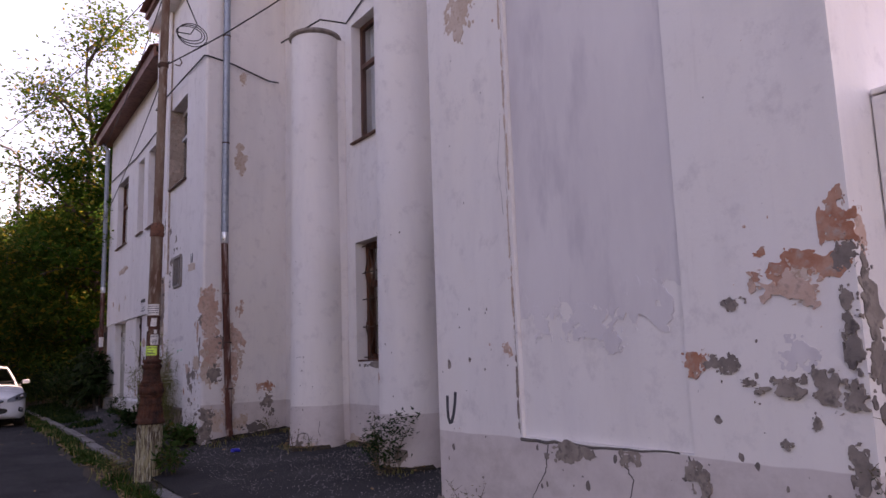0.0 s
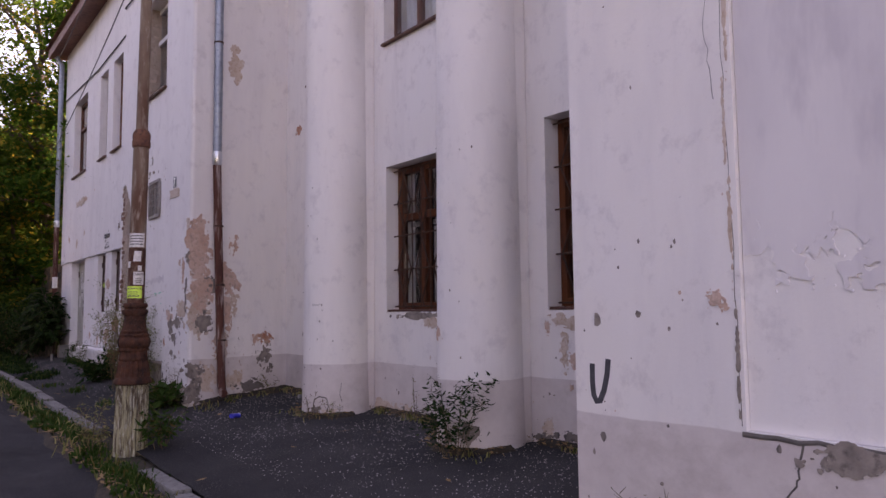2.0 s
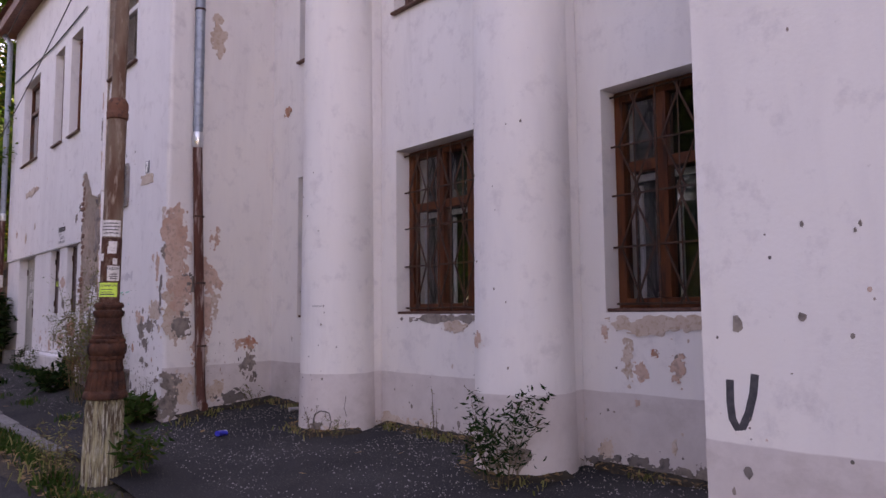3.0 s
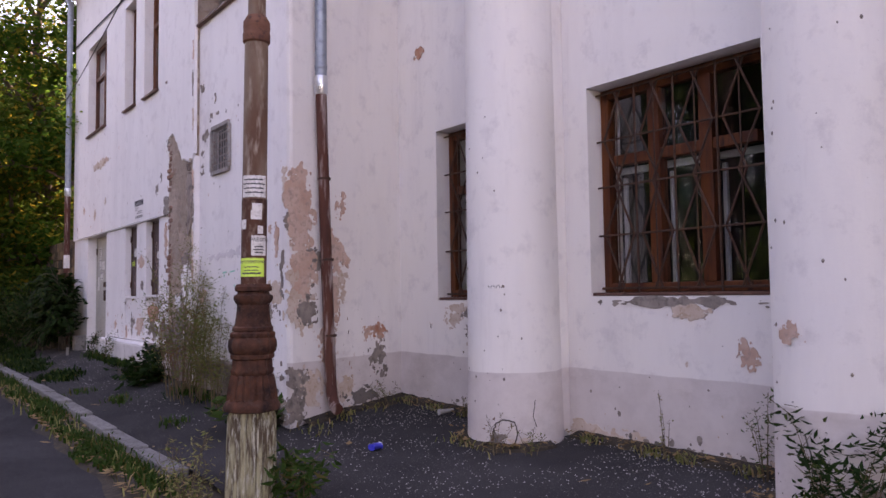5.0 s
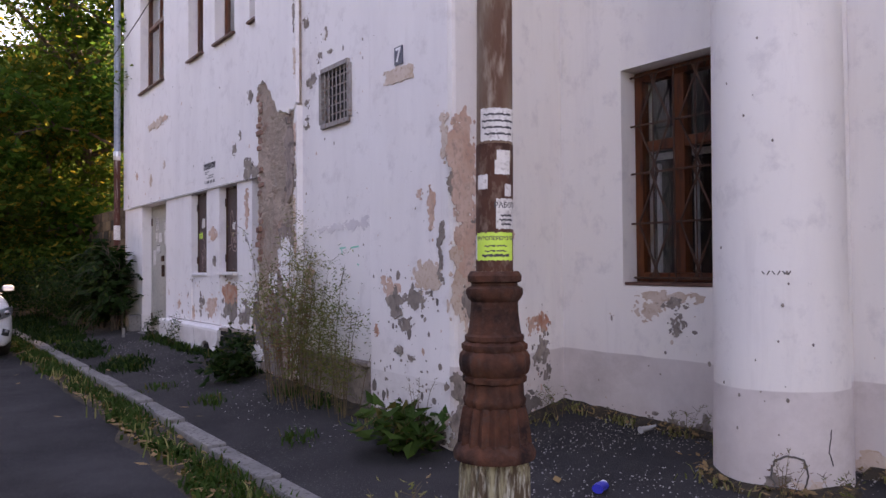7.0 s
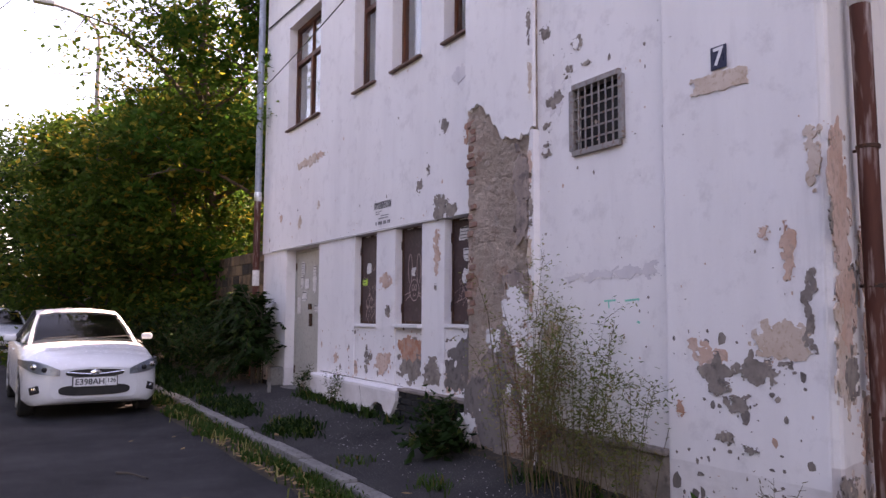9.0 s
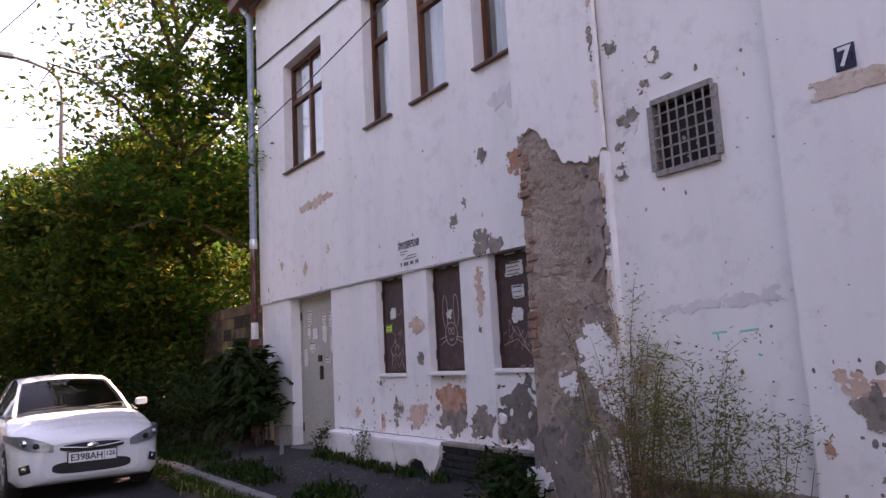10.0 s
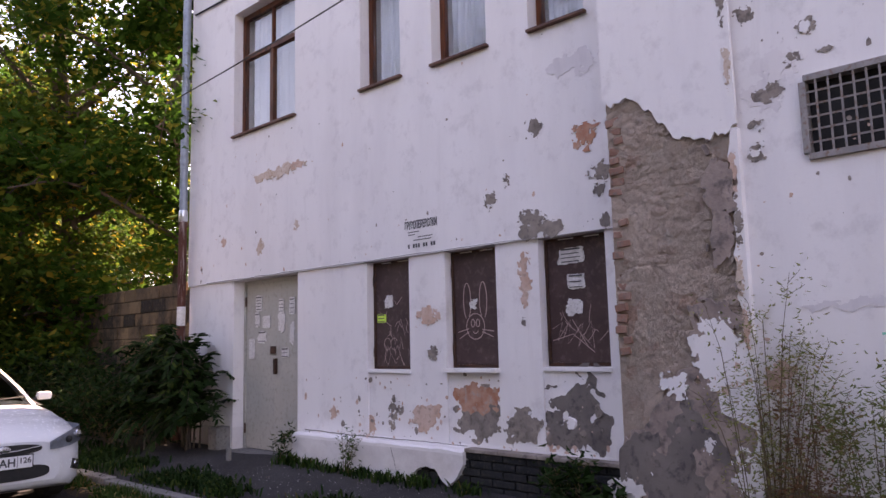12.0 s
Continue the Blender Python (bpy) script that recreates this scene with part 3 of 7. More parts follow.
# roof and eaves
roof = thing("roof", "brown sheet metal roof with boarded eaves", "roof", (0, 0, 0), "", "structure")
part("eaves_board", Shape().soft(2.93, 3.6, 14.78, 21.9, 7.45, 7.5, 0.008), ROOF_BROWN, roof, "brown boarded soffit")
part("fascia", Shape().soft(2.88, 2.93, 14.78, 21.9, 7.40, 7.62, 0.008), ROOF_BROWN, roof, "brown fascia board")
rs = Shape()
rs.add([(2.8, 14.78, 7.63), (2.8, 22.0, 7.63), (7.6, 18.5, 9.6), (7.6, 14.78, 9.6), (12.4, 14.78, 7.63), (12.4, 22.0, 7.63)], [(0, 1, 2, 3), (1, 5, 2), (3, 2, 5, 4), (0, 3, 4), (0, 4, 5, 1)])
part("roof_sheet", rs, ROOF_BROWN, roof)
rs = Shape()
rs.add([(2.6, 11.0, TOP + 0.12), (2.6, 14.9, TOP + 0.12), (12.4, 14.9, TOP + 0.12), (12.4, 1.4, TOP + 0.12), (2.8, 1.4, TOP + 0.12), (2.8, 5.2, TOP + 0.12), (4.2, 5.2, TOP + 0.12), (4.2, 11.0, TOP + 0.12), (7.5, 8.2, TOP + 1.6)],
       [(i, (i + 1) % 8, 8) for i in range(8)] + [(7, 6, 5, 4, 3, 2, 1, 0)])
part("roof_sheet", rs, ROOF_BROWN, roof)
part("cornice", Shape().soft(2.78, 3.2, 11.1, 14.88, TOP - 0.28, TOP - 0.02, 0.03), PLASTER_SIDE, roof, "white plaster cornice")
part("cornice", Shape().soft(2.72, 3.2, 11.05, 14.93, TOP - 0.01, TOP + 0.1, 0.02), ROOF_BROWN, roof)

# ---- windows ----


def bar(parent, pts, r=0.0085, mat=IRON, n=5, name="bar"):
    return part(name, Shape().tube(pts, r, n), mat, parent)


def barred_window(name, hole, sashes, label):
    y0, y1, z0, z1 = hole
    x = 4.45 + 0.16
    win = thing(name, label, "window", (x, (y0 + y1) / 2, z0), "barred windows of the recess", "structure")
    a, b, h = -(y1 - y0) / 2, (y1 - y0) / 2, z1 - z0
    part("sill", Shape().soft(-0.15, 0.1, a + 0.004, b - 0.004, 0.003, 0.028, 0.006), DARK_TIMBER, win, "dark worn timber sill")
    for q in ((a + 0.003, a + 0.075, 0.03, h - 0.003), (b - 0.075, b - 0.003, 0.03, h - 0.003)):
        part("jamb", Shape().soft(0.0, 0.09, *q, 0.006), TIMBER, win)
    part("head", Shape().soft(0.0, 0.09, a + 0.076, b - 0.076, h - 0.085, h - 0.003, 0.006), TIMBER, win)
    part("bottom_rail", Shape().soft(0.0, 0.09, a + 0.076, b - 0.076, 0.03, 0.10, 0.006), TIMBER, win)
    inner, step = b - a - 0.152, 0
    w = inner / sashes
    tz = 0.10 + (h - 0.19) * 0.66
    for i in range(sashes):
        l = a + 0.076 + i * w
        if i:
            part("mullion", Shape().soft(-0.012, 0.085, l - 0.05, l + 0.05, 0.101, h - 0.086, 0.006), TIMBER, win)
        part("transom", Shape().soft(-0.006, 0.08, l + 0.052, l + w - 0.052, tz - 0.04, tz + 0.04, 0.006), TIMBER, win)
        part("inner_rail", Shape().soft(0.10, 0.13, l + 0.03, l + w - 0.03, tz - 0.10, tz - 0.05, 0.004), WHITE_PVC, win, "pale inner sash rail")
        part("inner_stile", Shape().soft(0.10, 0.13, l + w - 0.085, l + w - 0.055, 0.1, tz - 0.13, 0.004), WHITE_PVC, win, "pale inner sash stile")
        for lo, hi in ((0.101, tz - 0.041), (tz + 0.041, h - 0.086)):
            g = part("pane", Shape().box(0.045, 0.049, l + 0.002 + 0.05 * (i > 0), l + w - 0.002 - 0.05 * (i < sashes - 1), lo, hi), GLASS, win)
            g.visible_shadow = False
    gr = part("security_grille", Shape().tube([(-0.06, a + 0.03, 0.06), (-0.06, b - 0.03, 0.06)], 0.009, 5), IRON, win, "rusty iron security grille of crossed bars")
    zs = [0.06, 0.06 + (h - 0.12) * 0.27, 0.06 + (h - 0.12) * 0.52, 0.06 + (h - 0.12) * 0.76, h - 0.05]
    for z in zs[1:]:
        bar(gr, [(-0.06, a + 0.012, z), (-0.06, b - 0.012, z)])
    units = max(2, round((b - a) / 0.36))
    u = (b - a - 0.08) / units
    for i in range(units):
        c = a + 0.04 + (i + 0.5) * u
        bar(gr, [(-0.066, c - u * 0.5, zs[0] - 0.03), (-0.066, c - u * 0.5, zs[-1] + 0.02)])
        bar(gr, [(-0.066, c, zs[0]), (-0.066, c, zs[-1])], 0.006)
        for sgn in (-1, 1):
            p = [(-0.055 + 0.004 * sgn, c + sgn * u * (0.40 if k % 2 else -0.08), zz) for k, zz in enumerate(zs)]
            bar(gr, p, 0.0095)
    for z in (zs[1] - 0.05, zs[2], zs[3] + 0.1, zs[4] - 0.1):
        bar(gr, [(-0.06, a + 0.03, z), (-0.075, a - 0.01, z + 0.01), (-0.09, a + 0.004, z + 0.012)], 0.008)
    return win


barred_window("window_1", W1, 2, "red brown timber window behind rusty diamond bars")
barred_window("window_2", W2, 3, "wide red brown timber window behind rusty diamond bars")
barred_window("window_3", W3, 2, "tall red brown timber window behind rusty diamond bars")


def upper_window(name, hole, x, sashes, mat, label, deep=0.14, curtain=True, transom=0.66):
    y0, y1, z0, z1 = hole
    win = thing(name, label, "window", (x + deep, (y0 + y1) / 2, z0), "upper floor windows", "structure")
    a, b, h = -(y1 - y0) / 2, (y1 - y0) / 2, z1 - z0
    part("sill", Shape().soft(-deep - 0.05, 0.06, a - 0.03, b - 0.003, -0.022, 0.004, 0.005), DARK_TIMBER, win, "thin dark metal sill")
    part("jamb", Shape().soft(0, 0.07, a + 0.003, a + 0.06, 0.006, h - 0.003, 0.005), mat, win)
    part("jamb", Shape().soft(0, 0.07, b - 0.06, b - 0.003, 0.006, h - 0.003, 0.005), mat, win)
    part("head", Shape().soft(0, 0.07, a + 0.061, b - 0.061, h - 0.07, h - 0.003, 0.005), mat, win)
    part("bottom_rail", Shape().soft(0, 0.07, a + 0.061, b - 0.061, 0.006, 0.07, 0.005), mat, win)
    w, tz = (b - a - 0.122) / sashes, 0.07 + (h - 0.14) * transom
    part("transom", Shape().soft(-0.006, 0.066, a + 0.062, b - 0.062, tz - 0.035, tz + 0.035, 0.005), mat, win)
    for i in range(sashes):
        l = a + 0.061 + i * w
        if i:
            part("mullion", Shape().soft(-0.004, 0.062, l - 0.035, l + 0.035, 0.071, tz - 0.036, 0.005), mat, win)
            part("mullion", Shape().soft(0.004, 0.058, l - 0.015, l + 0.015, tz + 0.036, h - 0.071, 0.004), mat, win)
        for lo, hi in ((0.071, tz - 0.036), (tz + 0.036, h - 0.071)):
            g = part("pane", Shape().box(0.03, 0.034, l + 0.001 + 0.036 * (i > 0), l + w - 0.001 - 0.036 * (i < sashes - 1), lo, hi), GLASS, win)
            g.visible_shadow = False
    if curtain:
        c, k = Shape(), 40
        for i in range(k + 1):
            yy = a + 0.04 + (b - a - 0.08) * i / k
            xx = 0.16 + 0.018 * math.sin(i * 1.25) + 0.008 * math.sin(i * 2.9)
            c.v += [(xx, yy, 0.02), (xx, yy, h - 0.02)]
        c.f = [(2 * i, 2 * i + 1, 2 * i + 3, 2 * i + 2) for i in range(k)]
        part("curtain", c, CURTAIN, win, "pale hanging net curtain", True)
    return win


upper_window("window_4", UW1, 4.45, 2, DARK_TIMBER, "dark brown upper window beside a column", curtain=False)
upper_window("window_5", UW2, 4.45, 3, DARK_TIMBER, "wide dark brown upper window between columns", curtain=True)
upper_window("window_6", UG, 3.03, 2, WHITE_ENAMEL, "pale framed upper window in a deep opening", 0.2, curtain=False)
upper_window("window_7", U1, 3.25, 2, TIMBER, "brown two leaf upper window above the door", 0.13)
upper_window("window_8", U2, 3.25, 1, TIMBER, "narrow brown upper window with pale curtain", 0.13)
upper_window("window_9", U3, 3.25, 1, TIMBER, "narrow brown upper window with pale curtain", 0.13)
upper_window("window_10", U4, 3.25, 1, TIMBER, "narrow brown upper window beside the pier", 0.13)

# barred vent
vent = thing("vent_window", "small square vent opening with grey iron lattice", "vent", (3.03, 13.07, 2.6), "", "structure")
w, h = 0.25, 0.49
for q in ((-w, w, -0.03, 0.012), (-w, w, h - 0.012, h + 0.03), (-w - 0.03, -w + 0.012, 0.013, h - 0.013), (w - 0.012, w + 0.03, 0.013, h - 0.013)):
    part("frame", Shape().soft(-0.03, 0.05, *q, 0.004), GREY_IRON, vent, "grey angle iron frame")
for i in range(1, 7):
    yy = -w + 2 * w * i / 7
    part("bar", Shape().box(-0.022, -0.014, yy - 0.006, yy + 0.006, 0.012, h - 0.012), GREY_IRON, vent)
for i in range(1, 6):
    zz = h * i / 6
    part("bar", Shape().box(-0.013, -0.005, -w + 0.012, w - 0.012, zz - 0.006, zz + 0.006), GREY_IRON, vent)
# added black board just behind the bars, in place of the opening's deep shade
part("duct", Shape().box(0.07, 0.09, -0.249, 0.249, 0.001, 0.489), CAR_BLACK, vent, "black board standing in for the vent's dark inside")

# steel shutters
for name, hole in (("shutter_1", S1), ("shutter_2", S2), ("shutter_3", S3)):
    y0, y1, z0, z1 = hole
    sh = thing(name, "dark brown steel window shutter with scribbles and torn paper", "shutter", (3.28 + 0.10, (y0 + y1) / 2, z0), "steel shutters on the ground floor windows", "structure")
    a, b, h = -(y1 - y0) / 2, (y1 - y0) / 2, z1 - z0
    part("leaf", Shape().soft(0.0, 0.012, a + 0.035, b - 0.03, 0.035, h - 0.03, 0.003), SHUTTER, sh)
    for q in ((a + 0.003, a + 0.034, 0.004, h - 0.004), (b - 0.029, b - 0.003, 0.004, h - 0.004)):
        part("frame", Shape().soft(-0.012, 0.03, *q, 0.003), IRON, sh)
    for q in ((a + 0.035, b - 0.03, 0.004, 0.034), (a + 0.035, b - 0.03, h - 0.029, h - 0.004)):
        part("frame", Shape().soft(-0.012, 0.03, *q, 0.003), IRON, sh)
    part("sill", Shape().soft(-0.16 if name == "shutter_2" else -0.11, 0.02, a - 0.01, b - 0.003, -0.035, 0.003, 0.008), PLASTER_SIDE, sh, "chipped white sill")
    for z in (0.18, h - 0.2):
        part("hinge", Shape().tube([(-0.02, b - 0.02, z - 0.05), (-0.02, b - 0.02, z + 0.05)], 0.011, 8), IRON, sh)
    for k in range(2):
        part("paint_chip", Shape().box(-0.013, -0.0125, a + 0.1 + 0.25 * k, a + 0.25 + 0.25 * k, h - 0.024, h - 0.014), PAPER, sh)

# steel door
door = thing("door_1", "grey beige double leaf steel door covered with torn notices", "door", (3.28 + 0.16, 19.725, 0.24), "", "structure")
part("frame", Shape().soft(-0.01, 0.06, -0.68, -0.64, 0, 2.115, 0.004), DOOR_STEEL, door)
part("frame", Shape().soft(-0.01, 0.06, 0.64, 0.68, 0, 2.115, 0.004), DOOR_STEEL, door)
part("frame", Shape().soft(-0.01, 0.06, -0.639, 0.639, 2.07, 2.115, 0.004), DOOR_STEEL, door)
part("leaf", Shape().soft(0.0, 0.04, -0.638, 0.002, 0.008, 2.068, 0.004), DOOR_STEEL, door, "grey beige steel leaf")
part("leaf", Shape().soft(0.004, 0.044, 0.006, 0.638, 0.008, 2.068, 0.004), DOOR_STEEL, door, "grey beige steel leaf")
part("lock_plate", Shape().soft(-0.03, 0.0, -0.03, 0.06, 1.18, 1.27, 0.005), IRON, door, "dark rusty lock box")
part("handle", Shape().soft(-0.045, 0.0, -0.06, -0.02, 0.93, 1.12, 0.008), IRON, door, "dark door handle")
for z in (0.25, 1.85):
    part("hinge", Shape().tube([(-0.015, 0.63, z - 0.06), (-0.015, 0.63, z + 0.06)], 0.012, 8), IRON, door)
setting("door_step", Shape().soft(3.10, 3.5, 19.0, 20.45, 0.0, 0.238, 0.02), KERB, "worn concrete door step", "step")

# ---- plinth of the door wall and black brick ----
plinth = Shape()
n = 110
under = lambda y: float(np.interp(y, (16.42, 16.5, 16.6, 16.68, 16.76, 16.95, 17.05, 17.13), (0.42, 0.30, 0.21, 0.25, 0.35, 0.36, 0.29, 0.0)))
top = [(a, 0.545 + 0.014 * noise.noise((a * 4.1, 3, 0)) + 0.01 * noise.noise((a * 13, 5, 0)), under(a) + 0.02 * noise.noise((a * 11, 7, 0))) for a in (16.42 + 2.54 * i / n for i in range(n + 1))]
plinth.add([(3.15, a, c) for a, b, c in top] + [(3.15, a, b - 0.015) for a, b, c in top] + [(3.17, a, b) for a, b, c in top] + [(3.285, a, b) for a, b, c in top] + [(3.285, a, c) for a, b, c in top],
           [(k * (n + 1) + i, k * (n + 1) + i + 1, (k + 1) * (n + 1) + i + 1, (k + 1) * (n + 1) + i) for k in range(4) for i in range(n)] + [(4 * (n + 1) + i, 4 * (n + 1) + i + 1, i + 1, i) for i in range(n)])
plinth.f += [(n, 2 * n + 1, 3 * n + 2, 4 * n + 3, 5 * n + 4), (0, 4 * n + 4, 3 * n + 3, 2 * n + 2, n + 1)]
setting("plinth", plinth, PLASTER_SIDE, "white painted broken plinth along the door wall", "plinth")
brick_base = setting("brick_base", Shape().box(3.225, 3.279, 14.74, 17.6, -0.2, 0.525), BLACK_BRICK, "black painted brick base under the shutters", "wall")
bmesh_brick = Shape().soft(-0.02, 0.02, -0.12, 0.12, -0.029, 0.029, 0.006).mesh("brick", BLACK_BRICK)
for r in range(7):
    yy = 14.87 + (0.125 if r % 2 else 0)
    while yy < 17.5:
        ob = part("brick", bmesh_brick, BLACK_BRICK, brick_base)
        ob.location = (3.214 + random.uniform(-0.004, 0.004), yy, 0.075 + r * 0.07)
        yy += 0.252
part("ledge", Shape().soft(3.17, 3.30, 14.745, 16.42, 0.526, 0.56, 0.008), CEMENT, brick_base, "thin cement ledge")

# brick ends down the pier's broken edge
DUSTY_BRICK = blend("dusty weathered brick", (0.24, 0.115, 0.085), (0.34, 0.205, 0.165), 14.0, (0.20, 0.15, 0.13), 30, 0.96, 0.012)
brick_end = Shape().soft(-0.03, 0.03, -0.055, 0.055, -0.031, 0.031, 0.008).mesh("brick", DUSTY_BRICK)
z = 1.40
while z < 3.12:
    if random.random() < 0.82:
        ob = part("brick", brick_end, DUSTY_BRICK, pier)
        ob.matrix_basis = pose(3.006 + random.uniform(-0.022, 0.012), 14.665 + random.uniform(-0.05, 0.026), z, random.uniform(-9, 9), random.uniform(-5, 5), random.uniform(-12, 12)) @ Matrix.Diagonal((1, random.uniform(0.6, 1.05), random.uniform(0.75, 1.05), 1))
    z += 0.076 + random.uniform(-0.006, 0.01)

# rubble stones in the pier's face
stone_shapes = []
for k in range(7):
    bm = bmesh.new()
    bmesh.ops.create_icosphere(bm, subdivisions=2, radius=1)
    for v in bm.verts:
        q = v.co * 1.1 + Vector((k * 5.3, 0, 0))
        v.co *= 1 + 0.55 * noise.noise(q) + 0.22 * noise.noise(q * 2.7)
    me = bpy.data.meshes.new("stone")
    bm.to_mesh(me)
    bm.free()
    me.materials.append(RUBBLE)
    me.shade_smooth()
    stone_shapes.append(me)
z = 1.12
while z < 3.0:
    yy = 13.86 + random.uniform(0, 0.08)
    while yy < 14.62:
        w = random.uniform(0.05, 0.095)
        if random.random() < 0.45 and z < 2.86 + 0.42 * max(0, min(1, (yy - 14.09) / 0.44)) - 0.1:
            ob = part("stone", random.choice(stone_shapes), RUBBLE, pier)
            ob.matrix_basis = pose(3.002, yy + w * 0.6, z + random.uniform(-0.02, 0.02), random.uniform(0, 360), random.uniform(-12, 12), random.uniform(-12, 12)) @ Matrix.Diagonal((random.uniform(0.008, 0.018), w * 0.8, random.uniform(0.035, 0.055), 1))
        yy += w * 1.35
    z += 0.085
face, ny, nz = Shape(), 84, 280
for j in range(nz + 1):
    for i in range(ny + 1):
        yy, zz = 13.765 + 0.95 * i / ny, -0.1 + 3.35 * j / nz
        q = Vector((yy * 7.5, zz * 11.0, 0.4))
        d = noise.voronoi(q + Vector((0.5 * noise.noise(q * 0.8), 0.5 * noise.noise(q * 0.8 + Vector((9, 0, 0))), 0)))[0]
        rise = min(1.0, (d[1] - d[0]) * 5.0) * (0.35 + 0.65 * min(1, max(0, (zz - 0.9) / 0.5)))
        bump = 0.018 * rise + 0.014 * noise.noise((yy * 3, zz * 3, 2)) + 0.006 * noise.noise((yy * 17, zz * 17, 5)) + 0.005 * noise.noise((yy * 41, zz * 41, 8)) - 0.012
        face.v.append((2.992 - max(0.001, bump + 0.004), yy, zz))
face.f = [(j * (ny + 1) + i, (j + 1) * (ny + 1) + i, (j + 1) * (ny + 1) + i + 1, j * (ny + 1) + i + 1) for j in range(nz) for i in range(ny)]
part("masonry_face", face, RUBBLE, pier, "rough bare rubble masonry", True)
BASE_RENDER = blend("old brown grey render", (0.22, 0.17, 0.155), (0.40, 0.31, 0.27), 5, (0.15, 0.12, 0.115), 13, 0.96, 0.02)
ragged(pier, 2.995, 14.25, 0.72, 0.95, 1.25, BASE_RENDER, 901, rough=0.25, thick=0.022)
ragged(pier, 2.995, 14.35, 0.55, 0.6, 0.9, DARK_STAIN, 902, rough=0.5, thick=0.024)
ragged(pier, 2.995, 14.02, 1.5, 0.42, 0.5, BASE_RENDER, 903, rough=0.5, thick=0.030)
ragged(pier, 2.995, 13.90, 2.35, 0.22, 0.9, BASE_RENDER, 904, rough=0.4, thick=0.034)

# ---- cinder block wall beyond the house ----
MORTAR_DIRT = blend("sooty mortar", (0.06, 0.046, 0.034), (0.10, 0.075, 0.052), 6.0, None, 20, 0.97, 0.01)
block_wall = tagged(part("block_wall", Shape().box(3.46, 3.72, 21.75, 29.0, -0.2, 2.36), MORTAR_DIRT), "grimy ochre brown cinder block garden wall", "wall", kind="structure")
BLOCK = Nodes("stained ochre block", 0.95)
c = BLOCK.mix(BLOCK.random(), (0.30, 0.19, 0.105), (0.10, 0.068, 0.044))
c = BLOCK.mix(BLOCK.step(BLOCK.random(), 0.80, 0.84, 0, 0.85), c, (0.03, 0.024, 0.02))
c = BLOCK.mix(BLOCK.step(BLOCK.noise(1.1, 6, 0.7), 0.40, 0.58, 0, 0.9), c, (0.035, 0.027, 0.021))
c = BLOCK.mix(BLOCK.step(BLOCK.noise(14, 5), 0.55, 0.7, 0, 0.5), c, (0.20, 0.14, 0.085))
BLOCK.colour(c)
BLOCK.bump(BLOCK.math("ADD", BLOCK.noise(30, 5), BLOCK.math("MULTIPLY", BLOCK.noise(6, 6), 2.0)), 0.025)
block = Shape().soft(-0.03, 0.03, -0.194, 0.194, -0.095, 0.095, 0.012).mesh("block", BLOCK.m)
for r in range(12):
    yy = 21.95 + (0.2 if r % 2 else 0)
    while yy < 28.9:
        ob = part("block", block, BLOCK.m, block_wall)
        ob.location = (3.45 + random.uniform(-0.008, 0.008), yy, 0.18 + r * 0.2)
        yy += 0.4

# soil strip between road and kerb
setting("soil_strip", sheet(np.linspace(1.28, 1.95, 10), np.linspace(-6, 44, 260), lambda x, y: road_z(y) - 0.03 + 0.06 * min(1, (x - 1.28) / 0.25) + 0.05 * max(0, x - 1.4), 0.03, 1.9), SOIL,
        "strip of dark soil and fallen leaves beside the kerb", "ground", True)

# low ledge and plinth of the vented wall
ledge = Shape().soft(2.985, 3.04, 12.42, 13.75, -0.3, 0.50, 0.02)
setting("plinth_vent", ledge, CEMENT, "stained brown grey plinth below the vent", "plinth")
setting("plinth_ledge", Shape().soft(2.95, 3.04, 12.42, 13.74, 0.505, 0.54, 0.012), CEMENT, "thin cracked cement ledge", "ledge")
# low porch beside the near block
setting("porch_wall", Shape().soft(3.43, 4.4, 0.9, 1.615, -0.3, 2.34, 0.015), PLASTER, "low white plaster porch wall", "wall")
setting("porch_coping", Shape().soft(3.42, 4.4, 0.85, 1.612, 2.345, 2.375, 0.012), PLASTER, "grey coping on the porch wall", "coping")

# ---- lamp pole at the kerb ----
LX, LY, LEAN = 1.888, 9.625, 0.012
SLIM = 0.87
pole = thing("street_pole", "rusty iron utility pole with cast base and torn adverts", "pole", (LX, LY, -0.25))


def stretch(*rz):
    return [(r * SLIM, (z if z > 1.3 else 1.3 + (z - 1.3) * 1.065) + 0.25 - 0.01) for r, z in rz]


ln = (LEAN, 0)
part("stump", Shape().lathe(0, 0, stretch((0.185, -0.26), (0.178, 0.1), (0.170, 0.54), (0.155, 0.58)), 160, ln, 22, 0.02), POLE_BASE, pole, "fluted stump with peeling olive white paint", True)
part("flange", Shape().lathe(0, 0, stretch((0.15, 0.575), (0.195, 0.585), (0.2, 0.605), (0.185, 0.63), (0.165, 0.65)), 48, ln), POLE_CAST, pole, "rusted cast iron flange", True)
part("fluted_cup", Shape().lathe(0, 0, stretch((0.18, 0.645), (0.172, 0.70), (0.158, 0.765), (0.15, 0.785)), 108, ln, 18, 0.02), POLE_CAST, pole, "rusted fluted iron cup", True)
part("bulge", Shape().lathe(0, 0, stretch((0.138, 0.782), (0.150, 0.795), (0.153, 0.812), (0.143, 0.825), (0.140, 0.872), (0.154, 0.880), (0.156, 0.898), (0.149, 0.904), (0.166, 0.918), (0.173, 0.95), (0.169, 0.985), (0.153, 1.0), (0.160, 1.008), (0.160, 1.024), (0.136, 1.04)), 96, ln, 12, 0.013), POLE_CAST, pole, "rusted bulging iron moulding", True)
